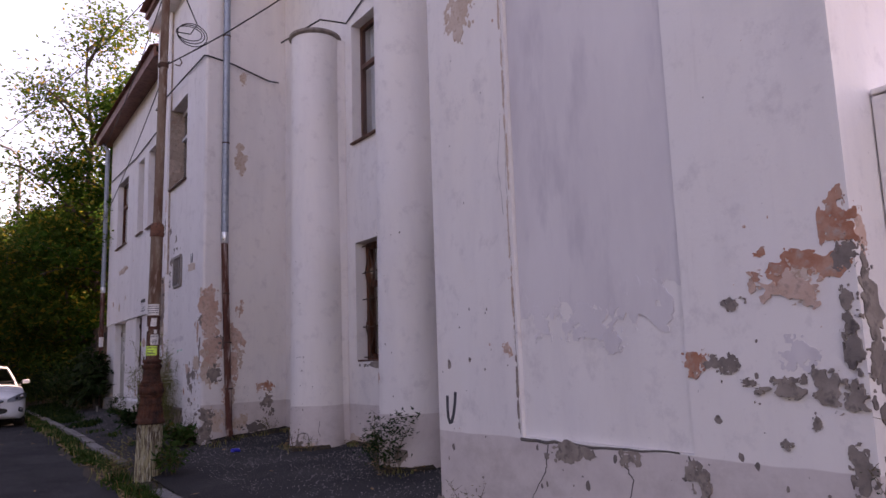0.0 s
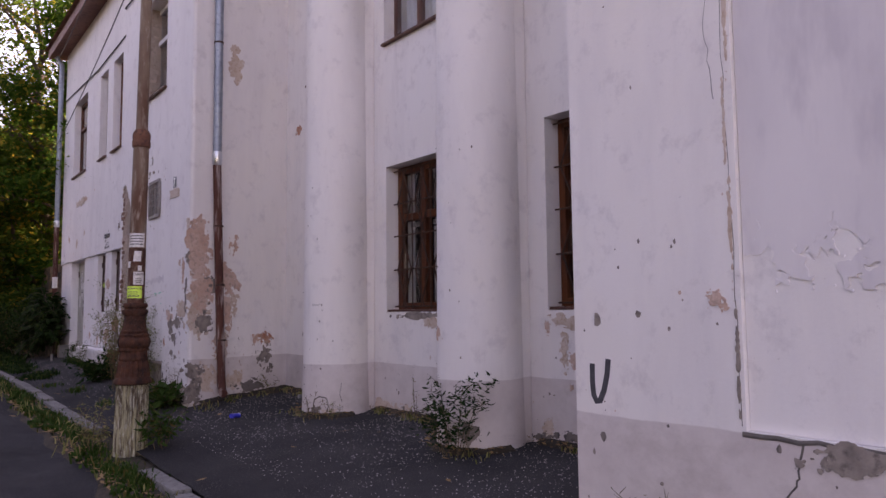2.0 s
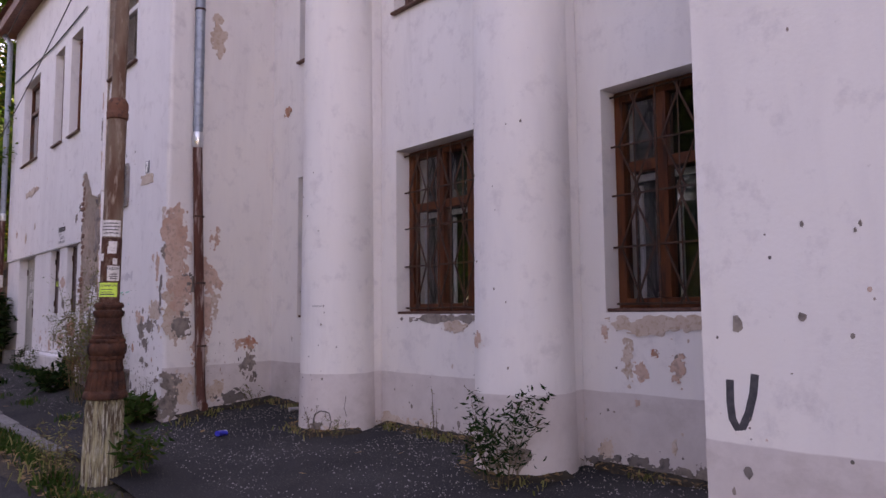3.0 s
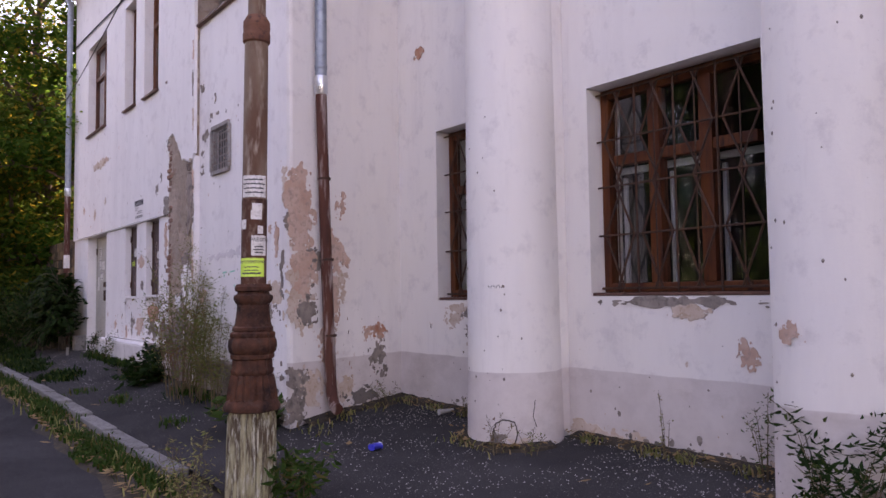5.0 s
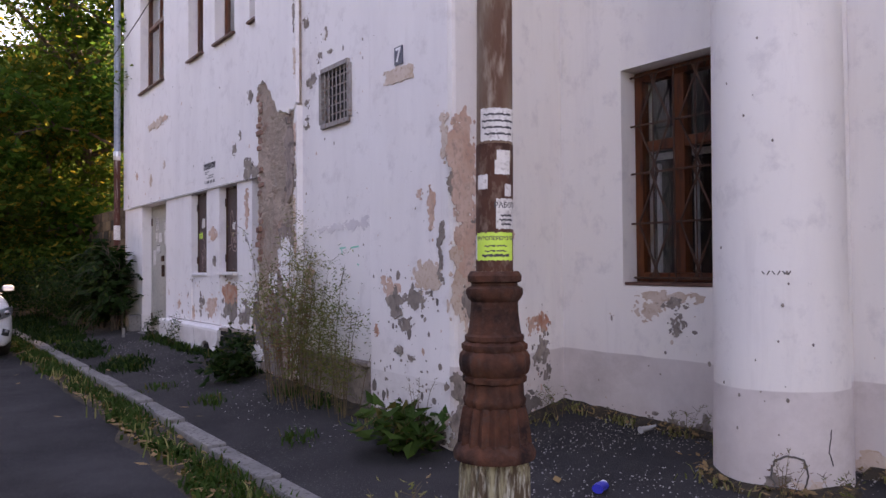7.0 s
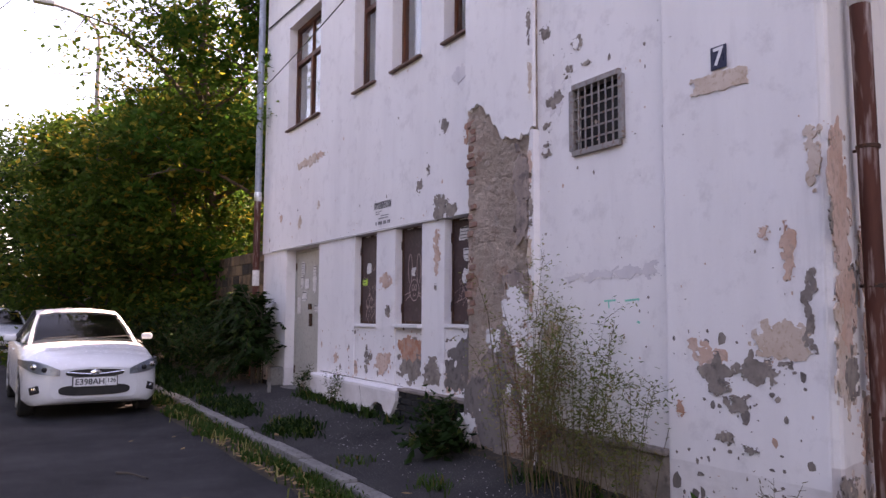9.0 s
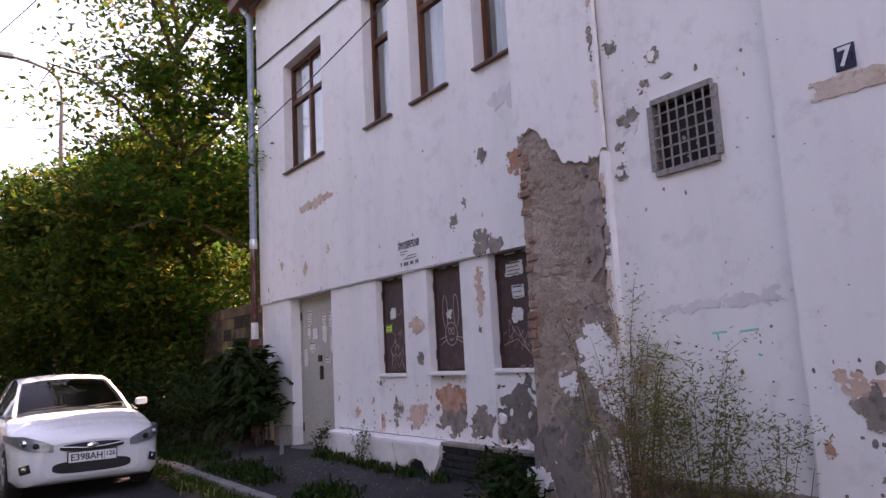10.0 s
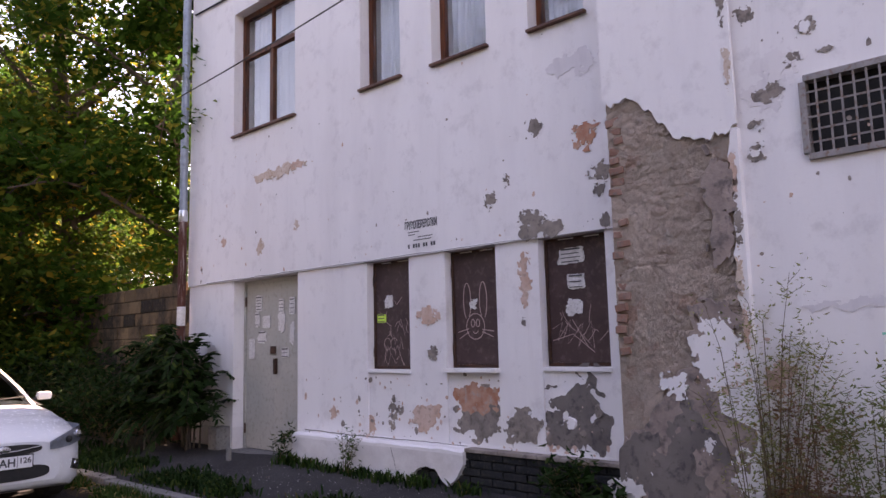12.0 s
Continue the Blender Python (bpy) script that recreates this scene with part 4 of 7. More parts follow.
part("sleeve", Shape().lathe(0, 0, stretch((0.134, 1.034), (0.143, 1.042), (0.143, 1.058), (0.130, 1.066), (0.124, 1.09), (0.115, 1.15), (0.113, 1.19), (0.126, 1.202), (0.138, 1.222), (0.136, 1.242), (0.114, 1.252), (0.110, 1.264), (0.129, 1.270), (0.131, 1.292), (0.116, 1.31)), 48, ln), POLE_CAST, pole, "flaking rusted sleeve", True)
part("pipe", Shape().lathe(0, 0, stretch((0.089, 1.30), (0.087, 2.1), (0.084, 2.87)), 40, ln), POLE_PIPE, pole, "stained rusty pipe", True)
part("collar", Shape().lathe(0, 0, stretch((0.084, 2.84), (0.098, 2.85), (0.1, 2.9), (0.092, 2.915), (0.098, 2.94), (0.096, 2.98), (0.07, 3.02)), 40, ln), POLE_IRON, pole, "rusted joint collar", True)
part("upper_pipe", Shape().lathe(0, 0, stretch((0.064, 3.01), (0.061, 5.0), (0.056, 7.2)), 32, ln), POLE_PIPE, pole, "", True)
part("clamp", Shape().lathe(0, 0, stretch((0.064, 5.1), (0.075, 5.11), (0.075, 5.16), (0.064, 5.17)), 32, ln), IRON, pole, "dark iron clamp", True)
part("hook", Shape().tube([(0.2, -0.05, 5.4), (0.25, -0.08, 5.38), (0.28, -0.08, 5.43), (0.26, -0.06, 5.49)], 0.008, 6), IRON, pole)


def wrap(z0, z1, facing, half, r, mat, name, parent, label="", seed=0.0):
    """A sheet pasted round the pole between two heights, over an arc in degrees."""
    s, n = Shape(), max(14, int(half / 2.5))
    for i in range(n + 1):
        a = radians(facing - half + 2 * half * i / n)
        for k, z in enumerate((z0, z1)):
            zz = z + 0.13 + (0.008 * noise.noise((i * 0.8 + seed, k * 3.1, seed)))
            s.v.append((LEAN * (zz + 0.12) + SLIM * r * math.cos(a), SLIM * r * math.sin(a), zz + 0.12))
    s.f = [(2 * i, 2 * i + 2, 2 * i + 3, 2 * i + 1) for i in range(n)]
    return part(name, s, mat, parent, label)


FACE = 236.0
wrap(1.30, 1.83, FACE, 180, 0.0897, POLE_RUST, "rust_band", pole, "dark rusted lower pipe", 3)
for z0, z1, fa, hw, sd in ((1.985, 2.05, -30, 30, 7), (1.64, 1.70, -48, 20, 8), (1.70, 1.76, 20, 26, 9), (1.61, 1.66, 40, 14, 10)):
    wrap(z0, z1, FACE + fa, hw, 0.0901, POLE_PIPE if z0 > 1.9 else PAPER, "paper_scrap", pole, "torn pale paper remains", sd)
sheet1 = tagged(wrap(1.84, 1.975, FACE + 8, 62, 0.0905, PAPER, "paper_notice", pole, "", 1), "torn white paper notice")
for i in range(4):
    wrap(1.864 + 0.027 * i, 1.872 + 0.027 * i, FACE + 8 - 4 * (i % 2), 46 + 5 * (i % 3), 0.0912, INK, "print_line", sheet1, "", 0)
wrap(1.755, 1.80, FACE + 24, 24, 0.0905, PAPER, "paper_scrap", pole, "torn paper scrap", 5)
sheet2 = wrap(1.475, 1.60, FACE + 36, 38, 0.0908, PAPER, "paper_notice", pole, "white job notice in black print", 0)
sheet3 = wrap(1.345, 1.46, FACE - 4, 66, 0.0915, GREEN_PAPER, "paper_notice", pole, "lime green advert in black print", 0)
wrap(1.35, 1.45, FACE - 70, 16, 0.0912, PAPER, "paper_scrap", pole, "torn paper scrap", 15)


def bent_words(text, size, z, facing, r, parent):
    r, z = r * SLIM, z + 0.13
    ob = words(text, size * 0.9, Matrix(), "lettering", INK, parent, 0.0)
    for v in ob.data.vertices:
        a = radians(facing) + v.co.x / r
        v.co = (LEAN * (z + v.co.y + 0.12) + r * math.cos(a), r * math.sin(a), z + v.co.y + 0.12)


bent_words("РАБОТА", 0.034, 1.572, FACE + 36, 0.0918, sheet2)
bent_words("ГРУЗОПЕРЕВОЗКИ", 0.024, 1.435, FACE - 2, 0.0925, sheet3)
for i, hh in enumerate((20, 26, 22)):
    wrap(1.49 + 0.018 * i, 1.498 + 0.018 * i, FACE + 34, hh, 0.0914, INK, "print_line", sheet2)
for i, hh in enumerate((44, 34, 36)):
    wrap(1.360 + 0.021 * i, 1.370 + 0.021 * i - 0.005 * (i > 0), FACE - 2, hh, 0.0921, INK, "print_line", sheet3)

# ---- downpipes ----


def ring_pipe(pts, r, mat, parent, name, label="", n=18):
    return part(name, Shape().tube(pts, r, n), mat, parent, label, True)


dp = thing("downpipe", "grey zinc rain downpipe with a rusty brown lower half", "downpipe", (3.29, 11.285, 0.1), "downpipes", "structure")
ring_pipe([(0, 0, 3.12), (0, 0, 5.0), (0, 0, 7.1)], 0.055, ZINC, dp, "upper_pipe", "blue grey zinc pipe")
for z in (3.22, 4.1, 5.1, 6.1):
    part("joint", Shape().lathe(0, 0, [(0.055, z), (0.059, z + 0.01), (0.059, z + 0.04), (0.055, z + 0.05)], 20), ZINC, dp, "", True)
part("hopper", Shape().lathe(0, 0, [(0.056, 7.05), (0.10, 7.16), (0.13, 7.2), (0.13, 7.34), (0.12, 7.34)], 20), ZINC, dp, "zinc hopper head", True)
part("coupling", Shape().lathe(0, 0, [(0.05, 2.98), (0.062, 3.0), (0.06, 3.06), (0.063, 3.08), (0.06, 3.15), (0.056, 3.16)], 20), NEW_ZINC, dp, "bright new zinc coupling", True)
ring_pipe([(0, 0, 3.0), (0.02, 0.004, 2.4), (0.05, 0.012, 1.6), (0.095, 0.022, 0.5), (0.1, 0.02, 0.32), (0.09, -0.02, 0.2), (0.07, -0.10, 0.12), (0.06, -0.17, 0.1)], 0.052, RUST_PIPE, dp, "lower_pipe", "rusty brown peeling pipe with outlet elbow")
for z in (0.75, 1.45, 2.2, 4.6, 6.4):
    lx = 0.042 * max(0.0, 3.0 - z)
    part("bracket", Shape().tube([(lx + 0.06, 0.02, z), (lx + 0.05, 0.16, z)], 0.009, 6).lathe(lx, 0.2 * lx, [(0.056, z - 0.012), (0.061, z - 0.01), (0.061, z + 0.01), (0.056, z + 0.012)], 16), IRON, dp)

dp2 = thing("downpipe", "zinc rain downpipe at the house end, brown below", "downpipe", (3.12, 21.48, 0.2), "downpipes", "structure")
ring_pipe([(0, 0, 3.2), (0, 0, 5.2), (0, 0, 7.0), (-0.1, 0.1, 7.2)], 0.055, ZINC, dp2, "upper_pipe", "grey zinc pipe")
for z in (3.9, 5.0, 6.1):
    part("joint", Shape().lathe(0, 0, [(0.055, z), (0.059, z + 0.01), (0.059, z + 0.04), (0.055, z + 0.05)], 20), ZINC, dp2, "", True)
part("coupling", Shape().lathe(0, 0, [(0.05, 3.05), (0.062, 3.07), (0.063, 3.2), (0.056, 3.22)], 20), NEW_ZINC, dp2, "bright zinc coupling", True)
ring_pipe([(0, 0, 3.07), (0, 0, 1.9), (0, 0, 0.4), (-0.03, -0.02, 0.1)], 0.056, RUST_PIPE, dp2, "lower_pipe", "dark brown painted pipe")
for z, hh in ((1.62, 0.26), (1.28, 0.14)):
    part("paper_scrap", Shape().lathe(0, 0, [(0.0575, z), (0.0575, z + hh)], 20), PAPER, dp2, "white paper wrapped round the pipe", True)

# ---- cables ----


def cable(name, pts, r, label, sag=0.0):
    cu = [Vector(p) for p in pts]
    fine = []
    for a, b in zip(cu, cu[1:]):
        for i in range(8):
            t = i / 8
            p = a.lerp(b, t)
            p.z -= sag * 4 * t * (1 - t) * (b - a).length / 10 + 0.008 * noise.noise(p * 1.7)
            fine.append(p)
    fine.append(cu[-1])
    return tagged(part(name, Shape().tube(fine, r, 6), CABLE), label, "cable")


cable("wall_cable", [(3.23, 21.45, 6.31), (3.23, 18, 6.16), (3.23, 14.76, 6.24), (2.935, 14.7, 6.25), (2.94, 13.8, 6.24), (2.945, 11.33, 6.12), (2.99, 11.27, 6.1), (3.43, 11.38, 6.08), (4.1, 11.56, 5.98), (4.25, 11.5, 5.96)], 0.013, "black cable clipped along the house wall")
cable("wall_cable", [(3.68, 9.9, 5.93), (4.0, 9.2, 6.075), (4.43, 9.25, 6.14), (4.43, 8.6, 6.3), (4.43, 7.6, 6.6)], 0.012, "black cable rising along the recess wall")
cable("overhead_wire", [(2.02, 9.62, 5.17), (2.8, 7.5, 5.36), (3.12, 5.0, 5.75)], 0.009, "thin overhead wire from the pole to the wall", 0.15)
cable("overhead_wire", [(2.02, 9.62, 5.2), (2.95, 21.45, 4.98)], 0.008, "thin overhead wire running along the facade", 0.12)
cable("overhead_wire", [(2.06, 9.62, 6.6), (3.0, 22.0, 7.2)], 0.008, "thin overhead wire towards the trees", 0.2)
cable("overhead_wire", [(2.06, 9.62, 6.5), (-3.0, 34.0, 8.6)], 0.008, "thin overhead wire over the road", 0.5)
cable("overhead_wire", [(1.62, 32.4, 8.2), (-9.0, 30.0, 7.6)], 0.012, "thin overhead wire at the street lamp", 0.3)
loop = Shape()
for k in range(3):
    loop.tube([(2.09 + 0.17 * (1 - math.cos(a)) * (1 + 0.08 * k), 9.57 - 0.03 * k, 5.62 + (0.10 + 0.03 * k) * math.sin(a) - 0.02 * k) for a in np.linspace(0, 2 * math.pi, 17)], 0.007, 5)
loop.tube([(2.05, 9.6, 6.5), (2.19, 9.52, 6.1), (2.35, 9.52, 5.75), (2.27, 9.54, 5.6), (2.09, 9.6, 5.62)], 0.009, 5)
tagged(part("cable_coil", loop, CABLE), "loose coil of black cable hanging on the pole", "cable")

# ---- far street lamp ----
lamp = thing("street_lamp", "tall grey street lamp with a curved arm", "street lamp", (1.65, 32.4, 0.0))
part("post", Shape().tube([(0, 0, -0.3), (0, 0, 5), (0, 0, 9.0)], 0.09, 12, 0.06), GREY_IRON, lamp, "", True)
part("arm", Shape().tube([(0, 0, 9.0), (-0.02, 0, 9.35), (-0.12, 0, 9.65), (-0.35, 0, 9.88), (-0.8, 0, 10.02), (-1.3, 0, 10.1)], 0.045, 10), GREY_IRON, lamp, "", True)
part("head", Shape().soft(-1.75, -1.2, -0.12, 0.12, 10.05, 10.17, 0.04), WHITE_PVC, lamp, "pale lamp head")

# ---- lettering and notices ----
RET = Vector((0.9644, 0.2645, 0)).normalized()
number = thing("house_number", "navy enamel house number plate reading seven", "sign", (2.965, 11.955, 2.928))
part("plate", Shape().soft(-0.006, 0.003, -0.055, 0.055, -0.07, 0.07, 0.002), NAVY, number)
words("7", 0.15, on_wall(-0.0075, 0, 0), "numeral", WHITE_ENAMEL, number)
stencil = thing("stencil_advert", "black stencilled moving service advert on the plaster", "sign", (3.2465, 16.98, 2.56), "", "structure")
big = words("ГРУЗОПЕРЕВОЗКИ", 0.062, on_wall(0, 0.0, 0.10) @ Matrix.Diagonal((0.78, 1.75, 1, 1)), "lettering", INK, stencil)
for dy, dz, w, h in ((0.1, 0.035, 0.16, 0.008), (0.13, 0.008, 0.10, 0.008), (-0.06, -0.022, 0.2, 0.008), (-0.02, -0.05, 0.24, 0.009)):
    part("print_line", Shape().box(-0.0008, 0.0, dy - w / 2, dy + w / 2, dz - h / 2, dz + h / 2), INK, stencil)
for i in range(11):
    if i not in (1, 5, 8):
        part("print_line", Shape().box(-0.0008, 0.0, 0.18 - 0.035 * i - 0.024, 0.18 - 0.035 * i, -0.125, -0.085), INK, stencil)


def notice(x, y, z, w, h, mat, label, seed, lines=3, group="", torn=0.25):
    ob = ragged(None, x, y, z, w * 0.98, h, mat, seed, 26, torn * 0.38, 0.0015, "paper_notice", square=9.0)
    tagged(ob, label, "notice", group)
    for i in range(lines):
        zz = z + h * (0.32 - 0.64 * i / max(1, lines - 1))
        part("print_line", Shape().box(x - 0.0105, x - 0.0012, y - w * (0.3 - 0.05 * (i % 2)), y + w * 0.32, zz - 0.004, zz + (0.009 if i == 0 else 0.003)), INK, ob)
    return ob


gp = "torn notices on the steel door"
notice(3.436, 20.07, 2.056, 0.17, 0.23, PAPER, "torn white paper notice pasted on the door", 301, 5, gp, 0.12)
notice(3.436, 19.90, 1.816, 0.2, 0.176, PAPER, "square white paper notice pasted on the door", 302, 0, gp, 0.1)
notice(3.436, 20.22, 1.486, 0.15, 0.293, PAPER, "tall blank white paper pasted on the door", 303, 0, gp, 0.08)
notice(3.434, 19.577, 1.80, 0.15, 0.3, PAPER, "torn white paper scraps on the door", 304, 0, gp, 0.55)
notice(3.434, 19.577, 2.0, 0.12, 0.2, PAPER, "printed white paper notice on the door", 305, 4, gp, 0.1)
notice(3.434, 19.355, 1.99, 0.13, 0.24, PAPER, "printed white paper notice on the door", 306, 4, gp, 0.1)
notice(3.434, 19.36, 1.66, 0.10, 0.26, PAPER, "torn white paper strip on the door", 307, 0, gp, 0.6)
notice(3.434, 19.5, 1.428, 0.18, 0.135, PAPER, "small printed card pasted on the door", 308, 3, gp, 0.06)
notice(3.436, 19.99, 1.63, 0.22, 0.16, PAPER, "torn white paper remains on the door", 309, 2, gp, 0.6)
notice(3.436, 20.1, 1.85, 0.12, 0.2, PAPER, "torn white paper remains on the door", 310, 2, gp, 0.5)
gs = "papers on the steel shutters"
notice(3.377, 15.343, 2.197, 0.3, 0.158, PAPER, "printed white paper with torn lower edge on a shutter", 311, 4, gs, 0.18)
notice(3.377, 15.304, 1.975, 0.2, 0.142, PAPER, "printed white paper on a shutter", 312, 3, gs, 0.15)
notice(3.377, 15.327, 1.771, 0.17, 0.15, PAPER, "crumpled white paper scrap on a shutter", 313, 0, gs, 0.6)
notice(3.377, 16.439, 1.847, 0.1, 0.11, PAPER, "small white paper scrap on a shutter", 314, 0, gs, 0.6)
notice(3.377, 17.589, 1.934, 0.12, 0.15, PAPER, "small torn white paper on a shutter", 315, 0, gs, 0.6)
notice(3.377, 17.70, 1.766, 0.15, 0.105, GREEN_PAPER, "lime green printed sticker on a shutter", 316, 3, gs, 0.05)


def stroke(name, lines, r, mat, label, at):
    """Painted strokes on a wall facing -x: lines of (across, up) points, flattened."""
    ob = thing(name, label, "graffiti", at)
    for ln2 in lines:
        s = Shape().tube([(0, -a, b) for a, b in ln2], r, 6)
        s.v = [(p[0] * 0.12 / max(r / 0.008, 1), p[1], p[2]) for p in s.v]
        part("paint_stroke", s, mat, ob)
    return ob


arc = lambda cx, cy, rx, ry, a0, a1, n=14: [(cx + rx * math.cos(radians(a0 + (a1 - a0) * i / n)), cy + ry * math.sin(radians(a0 + (a1 - a0) * i / n))) for i in range(n + 1)]
stroke("graffiti", [arc(-0.095, 0.16, 0.045, 0.17, -60, 250), arc(0.1, 0.16, 0.045, 0.17, -70, 240), arc(0, -0.08, 0.11, 0.12, 0, 360), arc(-0.03, -0.05, 0.022, 0.035, 0, 360), arc(0.03, -0.05, 0.022, 0.035, 0, 360),
                    [(-0.22, -0.13), (-0.08, -0.10)], [(-0.2, -0.19), (-0.08, -0.13)], [(0.08, -0.11), (0.22, -0.13)], [(0.08, -0.13), (0.21, -0.18)], arc(0, -0.12, 0.03, 0.025, 180, 360)], 0.005, CHALK, "loose pale line doodle on a steel shutter", (3.3785, 16.42, 1.72))
stroke("graffiti", [[(-0.2, 0.05), (-0.1, 0.1), (-0.15, -0.05), (-0.02, 0.12), (-0.05, -0.08), (0.1, 0.08), (0.05, -0.1), (0.18, 0.1), (0.2, -0.12), (0.1, -0.02)], [(0.0, 0.12), (0.15, -0.12)], [(-0.2, -0.05), (0.0, 0.0), (0.2, -0.15)]], 0.004, CHALK, "pale scratched scribble on a steel shutter", (3.3785, 15.36, 1.54))
stroke("graffiti", [arc(-0.1, 0, 0.05, 0.06, 0, 330), arc(0.0, 0.0, 0.05, 0.06, 30, 340), [(0.08, -0.06), (0.1, 0.07), (0.13, -0.06)], [(-0.15, -0.12), (-0.1, -0.22), (-0.05, -0.1), (0.02, -0.2), (0.08, -0.1), (0.14, -0.22)], [(-0.1, 0.42), (0, 0.45), (0.05, 0.40), (0.12, 0.47)], [(0.04, 0.12), (0.1, 0.25), (0.16, 0.08), (0.2, 0.22)]], 0.004, CHALK, "pale scratched scribble on a steel shutter", (3.3785, 17.52, 1.5))
stroke("graffiti", [[(-0.06, 0.10), (-0.062, 0.0), (-0.055, -0.07), (-0.035, -0.105), (-0.01, -0.10), (0.02, -0.04), (0.045, 0.05), (0.055, 0.13)]], 0.021, INK, "black sprayed letter stroke on the white wall", (3.1295, 4.835, 0.79))
stroke("graffiti", [[(-0.17, 0.0), (-0.06, 0.005)], [(-0.13, 0.0), (-0.125, -0.05)], [(0.03, 0.0), (0.16, 0.01)], [(0.15, 0.0), (0.16, 0.015)], [(0.14, -0.14), (0.165, -0.15)]], 0.008, TEAL, "teal spray marks on the white wall", (3.0295, 12.85, 1.48))
stroke("graffiti", [[(-0.10, 0.05), (-0.10, -0.05)], [(-0.10, 0.05), (-0.05, 0.03), (-0.1, 0.0)], [(-0.03, -0.05), (-0.02, 0.02), (0.02, 0.0), (0.02, -0.05)], [(0.04, -0.05), (0.05, 0.01), (0.09, 0.0), (0.1, -0.05)]], 0.012, SALMON, "faded salmon painted letters on the white wall", (3.2795, 16.91, 1.79))
faint = [[(0.03 * i - 0.12, -0.01 + 0.02 * (i % 2)), (0.03 * i - 0.105, 0.012 - 0.02 * (i % 2))] for i in range(9)]
stroke("graffiti", faint, 0.004, CRACK, "faint pencil scrawl on a column", (3.737, 9.46, 1.27))

# ---- small litter ----
can = thing("drink_can", "crushed cobalt blue can lying on the pavement", "can", (3.12, 10.13, pave_z(3.12, 10.13) + 0.034))
body = Shape().tube([(-0.075, 0, 0), (-0.07, 0, 0), (0.0, 0.006, 0.004), (0.07, 0, 0), (0.075, 0, 0)], 0.042, 20)
for i, v in enumerate(body.v):
    body.v[i] = (v[0], v[1] * 1.05, v[2] * 0.82 + 0.006 * math.sin(v[0] * 60))
part("body", body, BLUE_PLASTIC, can, "", True)
part("rim", Shape().lathe(0, 0, [(0.03, 0), (0.035, 0.004), (0.03, 0.008)], 16), NEW_ZINC, can).matrix_basis = pose(0.078, 0, 0, 0, 90, 0)
can.rotation_euler, can.scale = (0, 0, radians(25)), (0.75, 0.75, 0.75)
bottle = thing("plastic_bottle", "flattened pale plastic bottle by the wall", "bottle", (4.22, 10.66, pave_z(4.2, 10.66) + 0.045))
part("body", Shape().tube([(-0.1, 0, 0), (-0.09, 0, 0), (0.05, 0, 0), (0.09, 0, 0.005), (0.12, 0, 0.01)], 0.035, 14, 0.014), WHITE_PVC, bottle, "", True)
part("cap", Shape().tube([(0.12, 0, 0.01), (0.14, 0, 0.012)], 0.016, 12), NAVY, bottle, "dark cap", True)
bottle.scale = (0.75, 0.75, 0.75)
tagged(part("stick", Shape().tube([(0.33, 16.35, road_z(16.3) + 0.014), (0.40, 16.20, road_z(16.3) + 0.03), (0.46, 16.12, road_z(16.1) + 0.022), (0.53, 15.98, road_z(16) + 0.014)], 0.011, 6, 0.006), BARK, smooth=True), "broken dark stick lying on the road", "stick")
tagged(part("marker_post", Shape().soft(2.80, 2.84, 19.7, 19.76, 0.08, 0.36, 0.008), KERB), "short pale concrete marker stub in the pavement", "post")
tagged(part("concrete_block", Shape().soft(3.08, 3.38, 20.46, 20.66, 0.05, 0.52, 0.02), KERB), "old concrete block beside the door", "block")

# ---- parked cars ----


def smooth_mix(rows, y):
    for a, b in zip(rows, rows[1:]):
        if a[0] <= y <= b[0]:
            t = (y - a[0]) / (b[0] - a[0])
            t = t * t * (3 - 2 * t) * 0.5 + t * 0.5
            return [p + (q - p) * t for p, q in zip(a[1:], b[1:])]
    return rows[-1][1:]


